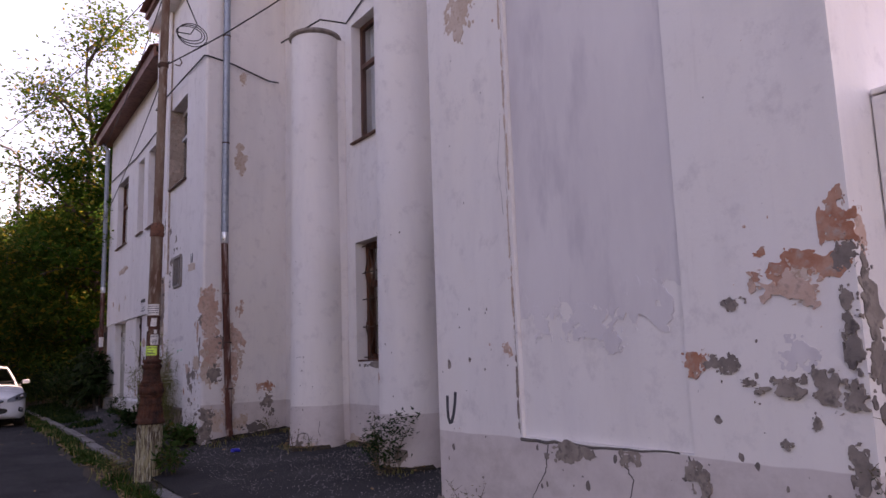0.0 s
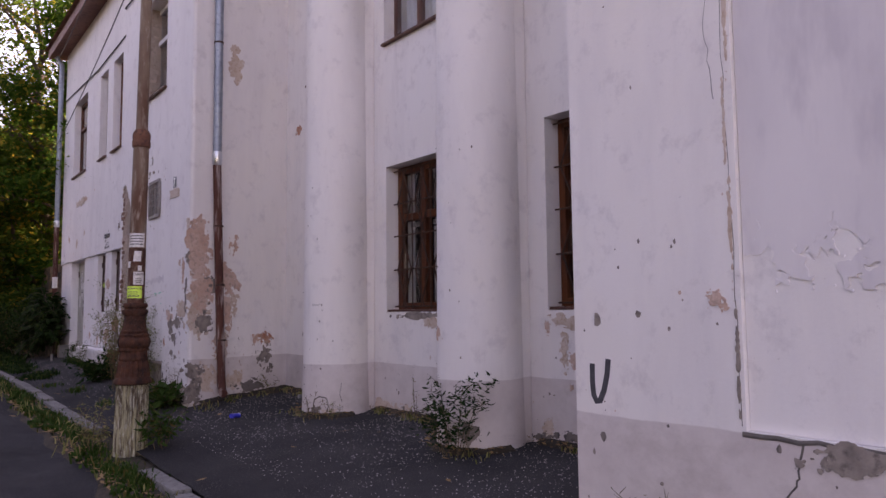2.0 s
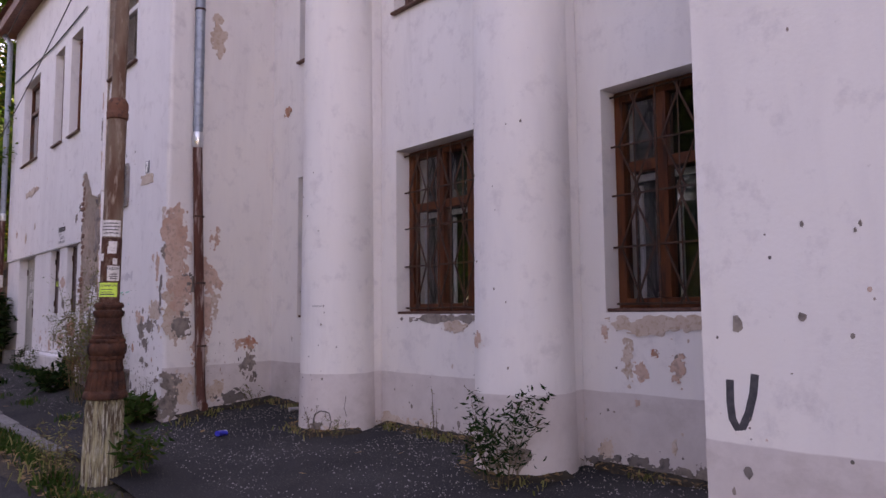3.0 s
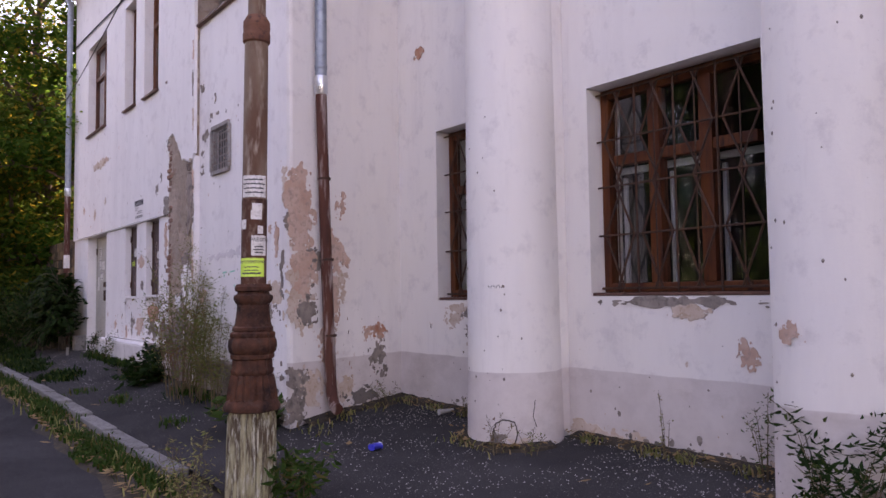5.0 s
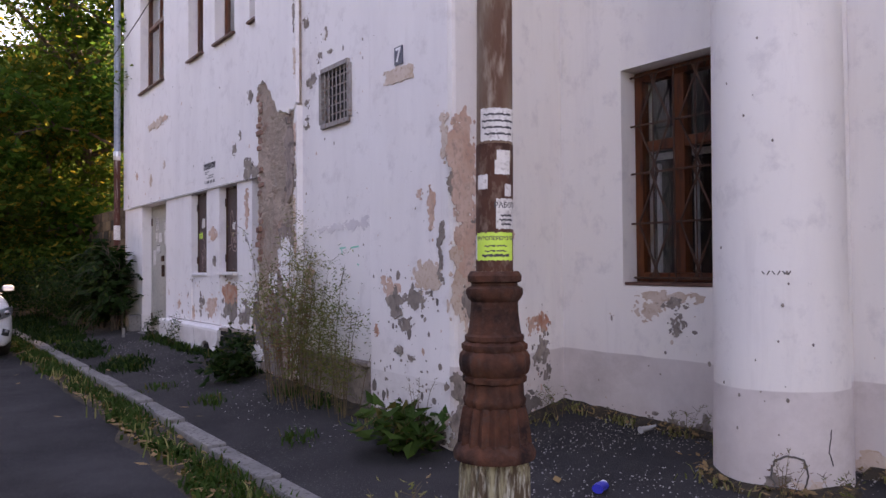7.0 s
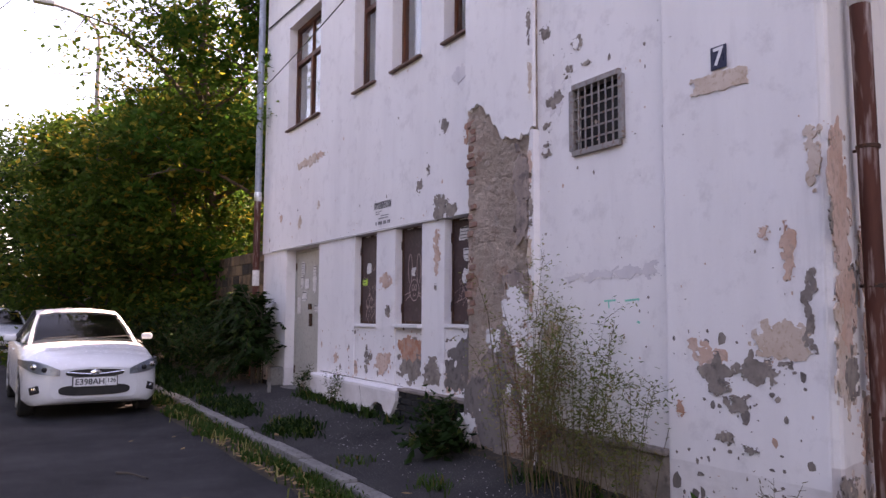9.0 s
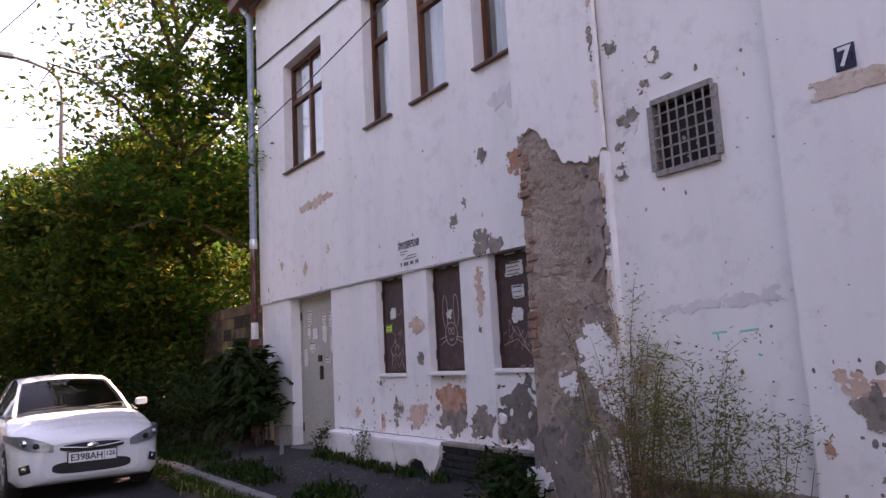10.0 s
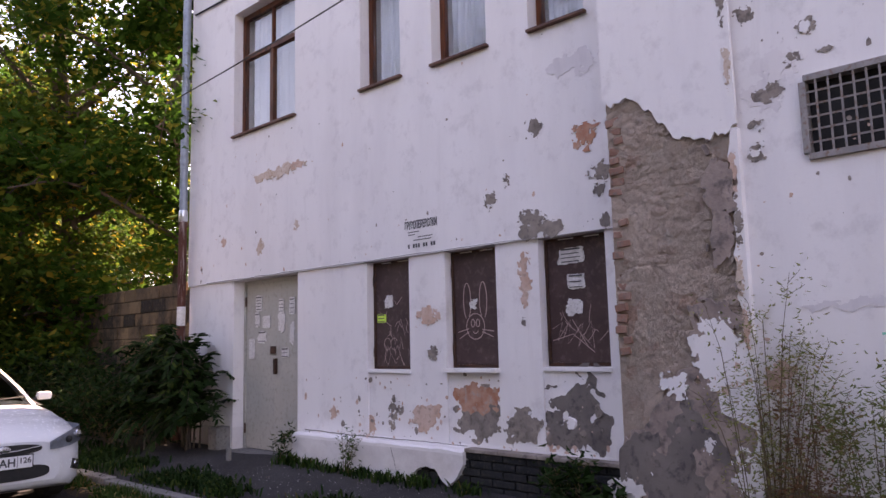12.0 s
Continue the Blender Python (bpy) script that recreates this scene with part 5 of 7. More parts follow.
def build_car(name, label):
    car = thing(name, label, "car", (0, 0, 0), "parked cars")
    rows = [(0.0, 0.29, 0.53, 0.63, 0.68), (0.03, 0.24, 0.65, 0.66, 0.71), (0.12, 0.20, 0.755, 0.695, 0.77), (0.3, 0.19, 0.82, 0.74, 0.835), (0.6, 0.18, 0.845, 0.81, 0.895), (0.95, 0.18, 0.85, 0.88, 0.96), (1.3, 0.18, 0.85, 0.92, 1.0),
            (2.2, 0.18, 0.85, 0.94, 0.97), (3.3, 0.18, 0.85, 0.97, 1.0), (3.8, 0.19, 0.845, 1.0, 1.05), (4.2, 0.24, 0.80, 0.98, 1.06), (4.37, 0.36, 0.70, 0.85, 0.96)]
    ys = sorted({0.0, 0.015, 0.03, 0.07, *np.linspace(0.12, 4.3, 62), 4.37})
    s, half = Shape(), []
    for y in ys:
        zb, hw, zs, zt = smooth_mix(rows, y)
        arch = 0.0
        for yw in (0.82, 3.39):
            if abs(y - yw) < 0.355:
                arch = 0.31 + math.sqrt(0.355 ** 2 - (y - yw) ** 2)
        p = [(0, zb), (0.6 * hw, zb), (0.9 * hw, max(zb, arch)), (0.985 * hw, max(zb + 0.07, arch)), (hw, max(zb + 0.38 * (zs - zb), arch + 0.01)), (0.995 * hw, max(zs - 0.13, arch + 0.02)), (0.965 * hw, zs - 0.03), (0.90 * hw, zs + 0.2 * (zt - zs)), (0.62 * hw, zs + 0.72 * (zt - zs)), (0.3 * hw, zt - 0.006), (0, zt)]
        ring = [(x, y, z) for x, z in p] + [(-x, y, z) for x, z in reversed(p[1:-1])]
        half.append(len(ring))
        s.v += ring
    n = half[0]
    for i in range(len(ys) - 1):
        for j in range(n):
            a, b = i * n + j, i * n + (j + 1) % n
            s.f.append((a, b, b + n, a + n))
    s.f += [tuple(range(n)), tuple((len(ys) - 1) * n + j for j in reversed(range(n)))]
    body = part("body", s, CAR_PAINT, car, "glossy white bodywork", True)
    # cabin: black sheet for its darkness, glass and white roof with pillars
    def gh(t, u):
        """A point of the cabin's skin: t along from the windscreen's foot to the boot, u across."""
        pts2 = [(1.12, 0.985, 0.72), (1.5, 1.19, 0.66), (1.95, 1.395, 0.575), (2.3, 1.455, 0.56), (2.75, 1.455, 0.56), (3.15, 1.39, 0.57), (3.5, 1.22, 0.64), (3.88, 1.05, 0.70)]
        k = t * (len(pts2) - 1)
        i = min(int(k), len(pts2) - 2)
        f = k - i
        y, z, w = [a + (b - a) * f for a, b in zip(pts2[i], pts2[i + 1])]
        return (u * w, y - 0.10 * (u * u) * (1 - 2 * min(1, t * 1.2)) * (-1 if t < 0.4 else 0) , z - 0.045 * u * u)
    def skin(t0, t1, u0, u1, off, nt=8, nu=10):
        q = Shape()
        for i in range(nt + 1):
            for j in range(nu + 1):
                x, y, z = gh(t0 + (t1 - t0) * i / nt, u0 + (u1 - u0) * j / nu)
                q.v.append((x * (1 + off * 0.6), y - off * (1 if t1 < 0.4 else 0), z + off))
        q.f = [(i * (nu + 1) + j, i * (nu + 1) + j + 1, (i + 1) * (nu + 1) + j + 1, (i + 1) * (nu + 1) + j) for i in range(nt) for j in range(nu)]
        return q
    part("roof", skin(0.285, 0.72, -1, 1, 0.006), CAR_PAINT, car, "white roof panel", True)
    part("windscreen", skin(0.0, 0.282, -0.93, 0.93, 0.004), CAR_GLASS, car, "dark reflecting windscreen", True)
    part("rear_window", skin(0.73, 0.98, -0.9, 0.9, 0.004), CAR_GLASS, car, "", True)
    # black sheet 5 cm under the glass, painted stand-in for the unlit cabin
    part("dashboard", skin(0.0, 0.282, -0.92, 0.92, -0.05), CABIN, car, "", True)
    for sg in (-1, 1):
        part("pillar", skin(0.0, 0.285, 0.93 * sg, 1.0 * sg, 0.008, 8, 2), CAR_PAINT, car, "", True)
        part("pillar", skin(0.72, 1.0, 0.9 * sg, 1.0 * sg, 0.008, 8, 2), CAR_PAINT, car, "", True)
        q, nn = Shape(), 14
        for i in range(nn + 1):
            x, y, z = gh(i / nn, sg)
            q.v += [(x, y, z), (sg * 0.80, 1.05 + 2.85 * i / nn, 0.955)]
        q.f = [(2 * i, 2 * i + 1, 2 * i + 3, 2 * i + 2)[::sg] for i in range(nn)]
        part("side_window", q, CAR_GLASS, car, "dark side glass", True)
        part("side_pillar", Shape().tube([(sg * 0.80, 2.32, 0.95), (sg * 0.57, 2.36, 1.41)], 0.03, 6), CAR_BLACK, car)
        mir = part("mirror", Shape().soft(-0.085, 0.085, -0.05, 0.05, -0.05, 0.05, 0.045), CAR_PAINT, car, "white door mirror", True)
        mir.location = (sg * 0.93, 1.55, 1.03)
        part("arm", Shape().tube([(-sg * 0.13, 0.02, -0.05), (-sg * 0.05, 0.0, -0.02)], 0.02, 6), CAR_BLACK, mir)
        hl = Shape()
        for j in range(13):
            for i in range(7):
                u, v = i / 6, j / 12
                x = 0.42 + 0.435 * v
                y = float(np.interp(x, (0.53, 0.65, 0.755, 0.82, 0.845, 0.86), (0, 0.03, 0.12, 0.30, 0.55, 0.75))) - 0.022 + 0.05 * u * v
                tall = 0.035 + 0.115 * math.sin(math.pi * min(1, 0.12 + 0.62 * v)) * (1 - 0.55 * max(0, v - 0.7) / 0.3)
                hl.v.append((sg * (x + 0.012 * v), y, 0.615 + 0.125 * v + (u - 0.5) * tall))
        hl.f = [(j * 7 + i, j * 7 + i + 1, (j + 1) * 7 + i + 1, (j + 1) * 7 + i)[::-sg] for j in range(12) for i in range(6)]
        h1 = part("headlight", hl, LENS, car, "swept back clear headlight", True)
        inner = Shape()
        inner.v, inner.f = [(x * 0.997, y + 0.006, z) for x, y, z in hl.v], list(hl.f)
        part("reflector", inner, ZINC, h1, "", True)
        for k, (dx, dy, r) in enumerate(((0.60, 0.0, 0.034), (0.715, 0.065, 0.042))):
            q = part("lamp_bowl", Shape().lathe(0, 0, [(r, 0), (r * 0.9, 0.02), (r * 0.5, 0.03), (0.001, 0.034)], 16), CAR_BLACK if k == 0 else CHROME, h1, "", True)
            q.matrix_basis = pose(sg * dx, dy, 0.662 + 0.036 * k, 90, 0, sg * 25)
        fog = part("fog_lamp", Shape().soft(-0.07, 0.07, -0.012, 0.02, -0.05, 0.05, 0.012), CAR_BLACK, car, "dark fog lamp recess", True)
        fog.matrix_basis = pose(sg * 0.70, 0.078, 0.40, 0, sg * 14, sg * 42)
        q = part("lens", Shape().lathe(0, 0, [(0.034, 0), (0.03, 0.008), (0.001, 0.012)], 14), CHROME, fog, "", True)
        q.matrix_basis = pose(0, -0.013, 0.005, 90, 0, 0)
        part("bumper_crease", Shape().tube([(sg * 0.52, 0.035, 0.335), (sg * 0.68, 0.09, 0.325), (sg * 0.77, 0.19, 0.36)], 0.006, 5), WHITE_PVC, car)
        for yw in (0.82, 3.39):
            wh = part("wheel", Shape().tube([(-0.1, 0, 0), (0.1, 0, 0)], 0.2, 24), CAR_BLACK, car)
            wh.location = (sg * 0.74, yw, 0.305)
            t = Shape()
            prof = [(0.20, -0.095), (0.28, -0.1), (0.305, -0.075), (0.308, 0), (0.305, 0.075), (0.28, 0.1), (0.20, 0.095)]
            for r, x in prof:
                t.v += [(x, r * math.cos(2 * math.pi * j / 36), r * math.sin(2 * math.pi * j / 36)) for j in range(36)]
            t.f = [(i * 36 + j, i * 36 + (j + 1) % 36, (i + 1) * 36 + (j + 1) % 36, (i + 1) * 36 + j) for i in range(6) for j in range(36)]
            part("tyre", t, TYRE, wh, "black rubber tyre", True)
            sp = Shape()
            for j in range(5):
                a = 2 * math.pi * j / 5
                sp.tube([(sg * 0.095, 0.02 * math.cos(a), 0.02 * math.sin(a)), (sg * 0.098, 0.195 * math.cos(a), 0.195 * math.sin(a))], 0.028, 6, 0.02)
            part("rim", sp, RIM, wh, "silver spoked rim", True)
    def oval(cx, y, cz, rx, rz, mat, name, label="", dy=0.012, sq=2.6, bow=0.05):
        q, nn = Shape(), 40
        for k in range(nn):
            a = 2 * math.pi * k / nn
            ca, sa = math.cos(a), math.sin(a)
            x = rx * math.copysign(abs(ca) ** (2 / sq), ca)
            z = rz * math.copysign(abs(sa) ** (2 / sq), sa)
            yy = bow * (x / max(rx, 0.01)) ** 2
            q.v += [(cx + x, y + yy + 0.03, cz + z), (cx + x * 0.97, y + yy - dy, cz + z * 0.94)]
        q.f = [(2 * k, 2 * ((k + 1) % nn), 2 * ((k + 1) % nn) + 1, 2 * k + 1) for k in range(nn)] + [tuple(2 * k + 1 for k in range(nn))]
        return part(name, q, mat, car, label, True)
    up = oval(0, -0.002, 0.605, 0.36, 0.052, CAR_BLACK, "upper_grille", "thin dark grille with chrome bar", bow=0.0)
    part("chrome_bar", Shape().tube([(-0.34, -0.014, 0.622), (-0.12, -0.018, 0.597), (0.0, -0.02, 0.592), (0.12, -0.018, 0.597), (0.34, -0.014, 0.622)], 0.011, 8), CHROME, up, "chrome bar", True)
    em = part("emblem", Shape().lathe(0, 0, [(0.001, 0), (0.05, 0.0), (0.052, 0.006), (0.04, 0.012), (0.001, 0.012)], 24), CHROME, up, "plain oval chrome emblem", True)
    em.matrix_basis = pose(0, -0.018, 0.612, 90, 0, 0) @ Matrix.Diagonal((1.25, 0.75, 1, 1))
    oval(0, -0.002, 0.385, 0.44, 0.075, CAR_BLACK, "lower_intake", "wide dark lower air intake", 0.008, 3.2, 0.0)
    oval(0, 0.05, 0.245, 0.55, 0.03, CAR_BLACK, "lip", "dark lower lip", 0.0, 3.0, 0.06)
    pl = part("number_plate", Shape().soft(-0.262, 0.262, -0.022, -0.012, 0.435, 0.55, 0.004), WHITE_ENAMEL, car, "white number plate with black characters")
    part("plate_frame", Shape().soft(-0.275, 0.275, -0.0118, 0.03, 0.425, 0.56, 0.004), CAR_BLACK, pl)
    upright = Matrix(((1, 0, 0, 0), (0, 0, -1, 0), (0, 1, 0, 0), (0, 0, 0, 1)))
    words("E398AH", 0.105, Matrix.Translation((-0.065, -0.0235, 0.49)) @ upright, "lettering", INK, pl)
    words("126", 0.075, Matrix.Translation((0.195, -0.0235, 0.502)) @ upright, "lettering", INK, pl)
    part("divider", Shape().box(0.124, 0.129, -0.0235, -0.0225, 0.438, 0.547), INK, pl)
    for sg in (-1, 1):
        part("wiper", Shape().tube([(0.35 * sg - 0.2, 1.16, 1.025), (0.35 * sg + 0.25, 1.2, 1.05)], 0.008, 5), CAR_BLACK, car)
        part("door_handle", Shape().soft(sg * 0.85 - 0.012, sg * 0.85 + 0.012, 2.15, 2.33, 0.83, 0.855, 0.006), CAR_PAINT, car)
    return car


car = build_car("car", "white compact car parked at the kerb, facing the walker")
car.matrix_basis = pose(0.53, 19.93, road_z(20) + 0.0, 0, 0, 1.5)
car2 = copy_thing(car, pose(-0.45, 33.0, road_z(33), 0, 0, 2))
tagged(car2, "white car parked further down the street under trees")

# ---- trees and shrubs ----


def leaf_cloud(centres, spread, count, size, seed, droop=0.3, aspect=0.55):
    """Many small diamond leaves scattered round the given centres."""
    rng = np.random.default_rng(seed)
    c = np.array(centres)[rng.integers(0, len(centres), count)]
    p = c + rng.normal(0, 1, (count, 3)) * np.array(spread)
    a = rng.uniform(0, 2 * np.pi, count)
    up = rng.normal(-droop, 0.55, count)
    d = np.stack([np.cos(a), np.sin(a), up], 1)
    d /= np.linalg.norm(d, axis=1)[:, None]
    w = np.cross(d, rng.normal(0, 1, (count, 3)) * 0.45 + np.array([0, 0, 1.0]))
    w /= np.maximum(np.linalg.norm(w, axis=1), 1e-6)[:, None]
    L = (size * rng.uniform(0.6, 1.35, count))[:, None]
    fold = np.cross(d, w) * L * 0.12
    verts = np.stack([p, p + d * L * 0.45 + w * L * aspect / 2 + fold, p + d * L, p + d * L * 0.45 - w * L * aspect / 2 + fold], 1).reshape(-1, 3)
    s = Shape()
    s.v = verts.tolist()
    s.f = [(4 * i, 4 * i + 1, 4 * i + 2, 4 * i + 3) for i in range(count)]
    return s


def build_tree(name, label, at, height, crown_r, crown_lo, count, leaf, seed, mat, spread=0.42, trunk_r=0.14):
    rnd = random.Random(seed)
    tree = thing(name, label, "tree", at, "street trees")
    wood, tips = Shape(), []
    lean = Vector((rnd.uniform(-0.08, 0.08), rnd.uniform(-0.08, 0.08), 1))
    spine = [Vector((0, 0, -0.2)) + lean * (height * 0.85 * i / 8) + Vector((rnd.uniform(-0.12, 0.12), rnd.uniform(-0.12, 0.12), 0)) * (i > 0) for i in range(9)]
    wood.tube(spine, trunk_r, 9, 0.03)
    k = 17
    for i in range(k):
        f = crown_lo / height + (0.92 - crown_lo / height) * (i + rnd.random()) / k
        base = spine[min(int(f * 8 / 0.85 * 0.85), 7)].lerp(spine[min(int(f * 8) + 1, 8)], rnd.random())
        ang = i * 2.4 + rnd.uniform(-0.4, 0.4)
        reach = crown_r * (0.55 + 0.45 * rnd.random()) * (1.0 - 0.55 * max(0, f - 0.5))
        rise = rnd.uniform(0.15, 0.75) * reach
        end = base + Vector((math.cos(ang) * reach, math.sin(ang) * reach, rise))
        mid = base.lerp(end, 0.5) + Vector((rnd.uniform(-0.2, 0.2), rnd.uniform(-0.2, 0.2), 0.15 * reach))
        limb = [base, base.lerp(mid, 0.55), mid, mid.lerp(end, 0.5) + Vector((0, 0, 0.06 * reach)), end]
        wood.tube(limb, trunk_r * 0.38, 6, 0.012)
        for j in range(7):
            t = 0.25 + 0.75 * (j + rnd.random()) / 7
            q = limb[min(int(t * 4), 3)].lerp(limb[min(int(t * 4) + 1, 4)], t * 4 % 1)
            tip = q + Vector((rnd.uniform(-1, 1), rnd.uniform(-1, 1), rnd.uniform(-0.55, 0.8))) * crown_r * 0.34
            wood.tube([q, q.lerp(tip, 0.5) + Vector((0, 0, 0.08)), tip], 0.018, 4, 0.005)
            tips += [tip, q.lerp(tip, 0.6)]
    tips.append(spine[-1])
    part("trunk", wood, BARK, tree, "grey brown trunk and limbs", True)
    part("crown", leaf_cloud(tips, (spread, spread, spread * 0.75), count, leaf, seed), mat, tree, "leafy crown with gaps")
    return tree


t1 = build_tree("tree", "tall ash like tree with thinning green crown", (4.9, 24.8, 0.1), 12.5, 3.0, 2.0, 21000, 0.19, 11, LEAF_GREEN, 0.26)
t2 = build_tree("tree", "low spreading tree with yellowing leaves", (3.0, 27.2, 0.0), 7.2, 2.6, 0.7, 26000, 0.17, 12, LEAF_YELLOW, 0.27, 0.1)
t3 = build_tree("tree", "dense dark green tree beyond the garden wall", (3.6, 31.5, 0.0), 9.3, 3.0, 0.9, 22000, 0.19, 13, LEAF_GREEN, 0.3)
t4 = build_tree("tree", "tall sparse tree with yellow autumn leaves", (4.0, 27.0, 0.0), 15.0, 3.0, 4.0, 12000, 0.16, 14, LEAF_YELLOW, 0.45, 0.2)
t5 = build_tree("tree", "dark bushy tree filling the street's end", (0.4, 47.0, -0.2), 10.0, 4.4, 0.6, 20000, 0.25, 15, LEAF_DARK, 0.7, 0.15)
# the t5 copy at (9.2, 27.5) is unseen, added to shade t2 from the sun
for src, x, y, rz, sc in ((t2, 1.7, 30.4, 130, 1.0), (t2, 2.4, 34.5, 250, 1.1), (t3, 8.5, 33.0, 200, 0.7), (t5, 9.2, 27.5, 40, 0.55), (t5, 3.6, 50.0, 75, 0.95), (t5, 3.2, 38.0, 160, 0.7), (t5, 8.0, 41.0, 20, 0.95), (t3, 12.0, 47.0, 150, 1.1), (t3, 6.6, 37.0, 80, 1.2)):
    c = copy_thing(src, pose(x, y, -0.1, 0, 0, rz) @ Matrix.Diagonal((sc, sc, sc, 1)))
    c.scale = (sc, sc, sc)
for i in range(11):
    x, y, sc = -12.5 - 1.2 * (i % 3), -6.0 + 5.0 * i, (1.15 if 3 < i < 8 else 0.72) + 0.08 * (i % 4)
    c = copy_thing(t5 if i % 3 else t3, pose(x, y, -0.35, 0, 0, 67 * i) @ Matrix.Diagonal((sc, sc, sc, 1)))
    c.scale = (sc, sc, sc)
for x, y, rz in ((-8.0, 70.0, 0), (-14.0, 60.0, 120)):
    c = copy_thing(t5, pose(x, y, -0.3, 0, 0, rz) @ Matrix.Diagonal((1.0, 1.0, 1.0, 1)))



def build_shrub(name, label, at, height, width, count, leaf, seed, mat, stems=14, category="shrub", spread=0.1, stem_mat=STEM, aspect=0.4, bend=0.35):
    rnd = random.Random(seed)
    ob = thing(name, label, category, at)
    wood, tips = Shape(), []
    for i in range(stems):
        a, h = rnd.uniform(0, 2 * math.pi), height * rnd.uniform(0.55, 1.0)
        o = Vector((math.cos(a), math.sin(a), 0)) * width * 0.25 * rnd.random()
        out = Vector((math.cos(a), math.sin(a), 0)) * width * 0.5 * rnd.uniform(0.3, 1.0)
        p = [o, o + out * 0.25 + Vector((0, 0, h * 0.4)), o + out * 0.6 + Vector((0, 0, h * 0.75)), o + out + Vector((0, 0, h * (1.0 - bend * rnd.random() * 0.3)))]
        wood.tube([(q.x, q.y, q.z - 0.02) for q in p], 0.0028 + 0.0009 * height, 4, 0.0012)
        for j in range(9):
            t = (0.2 + 0.8 * rnd.random()) * 3
            k = min(int(t), 2)
            q = p[k].lerp(p[k + 1], t - k)
            tip = q + Vector((rnd.uniform(-1, 1), rnd.uniform(-1, 1), rnd.uniform(-0.1, 0.9))) * width * 0.16
            wood.tube([q, tip], 0.0025, 3, 0.001)
            tips += [tip, q]
    part("stalk", wood, stem_mat, ob, "thin woody stems")
    part("foliage", leaf_cloud(tips, (spread, spread, spread), count, leaf, seed, 0.1, aspect), mat, ob, "small leaves")
    return ob


def gz(x, y):
    return pave_z(x, y) if x > 1.9 else road_z(y) + 0.03


build_shrub("shrub", "small leafy shrub growing at a column's foot", (3.66, 6.86, gz(3.66, 6.86)), 0.66, 0.58, 850, 0.06, 21, LEAF_DARK, 16, spread=0.04, aspect=0.3)
build_shrub("weed_bush", "tall dry tan weeds leaning on the white wall", (2.80, 13.62, gz(2.8, 13.6)), 1.85, 0.72, 2700, 0.036, 22, LEAF_WEED, 22, "weeds", 0.05, aspect=0.35)
build_shrub("weed_bush", "tall dry green weeds in front of the vent wall", (2.78, 13.05, gz(2.8, 13.0)), 1.4, 0.72, 2300, 0.038, 23, LEAF_OLIVE, 16, "weeds", 0.05, aspect=0.35)
build_shrub("weed_bush", "sparse green weeds below the house number", (2.80, 12.55, gz(2.8, 12.5)), 0.95, 0.5, 1100, 0.036, 24, LEAF_OLIVE, 12, "weeds", 0.05, aspect=0.3)
build_shrub("weed_bush", "rust brown seeded dock weeds by the pier", (2.72, 13.35, gz(2.7, 13.4)), 1.25, 0.5, 1300, 0.03, 25, DOCK, 12, "weeds", 0.03)
build_shrub("leafy_weed", "low dark broad leaved weed at the pier foot", (2.72, 14.78, gz(2.72, 14.8)), 0.32, 0.5, 260, 0.13, 26, LEAF_DARK, 10, "weeds", 0.05, aspect=0.5)
build_shrub("leafy_weed", "green broad leaved weed at the corner", (2.75, 11.55, gz(2.75, 11.5)), 0.26, 0.5, 200, 0.14, 27, LEAF_FRESH, 9, "weeds", 0.05, aspect=0.55)
build_shrub("leafy_weed", "green leafy weed beside the brick base", (2.98, 15.2, gz(3, 15.2)), 0.5, 0.4, 300, 0.09, 28, LEAF_DARK, 10, "weeds", 0.05)
build_shrub("leafy_weed", "green leafy weed at the pole's foot", (2.14, 9.42, gz(2.14, 9.42)), 0.38, 0.42, 200, 0.10, 29, LEAF_FRESH, 9, "weeds", 0.04, aspect=0.3)
build_shrub("leafy_weed", "dry thin weeds beside the pole", (1.6, 9.9, gz(1.6, 9.9)), 0.55, 0.42, 300, 0.04, 30, LEAF_WEED, 14, "weeds", 0.03, aspect=0.3)
build_shrub("weed_bush", "thin wild weeds along the plinth", (3.02, 17.9, gz(3, 18)), 0.5, 0.35, 220, 0.04, 31, LEAF_FRESH, 8, "weeds", 0.03)
build_shrub("weed_bush", "dark weeds by the steel door", (3.0, 19.0, gz(3, 19)), 0.42, 0.3, 160, 0.06, 32, LEAF_DARK, 7, "weeds", 0.03)
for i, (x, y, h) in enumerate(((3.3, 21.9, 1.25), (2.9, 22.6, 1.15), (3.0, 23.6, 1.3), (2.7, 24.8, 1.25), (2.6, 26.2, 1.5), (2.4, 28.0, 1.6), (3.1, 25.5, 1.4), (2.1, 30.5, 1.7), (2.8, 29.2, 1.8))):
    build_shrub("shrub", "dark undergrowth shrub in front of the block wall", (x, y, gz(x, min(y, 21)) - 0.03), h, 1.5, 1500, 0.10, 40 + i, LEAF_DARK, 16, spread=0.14)


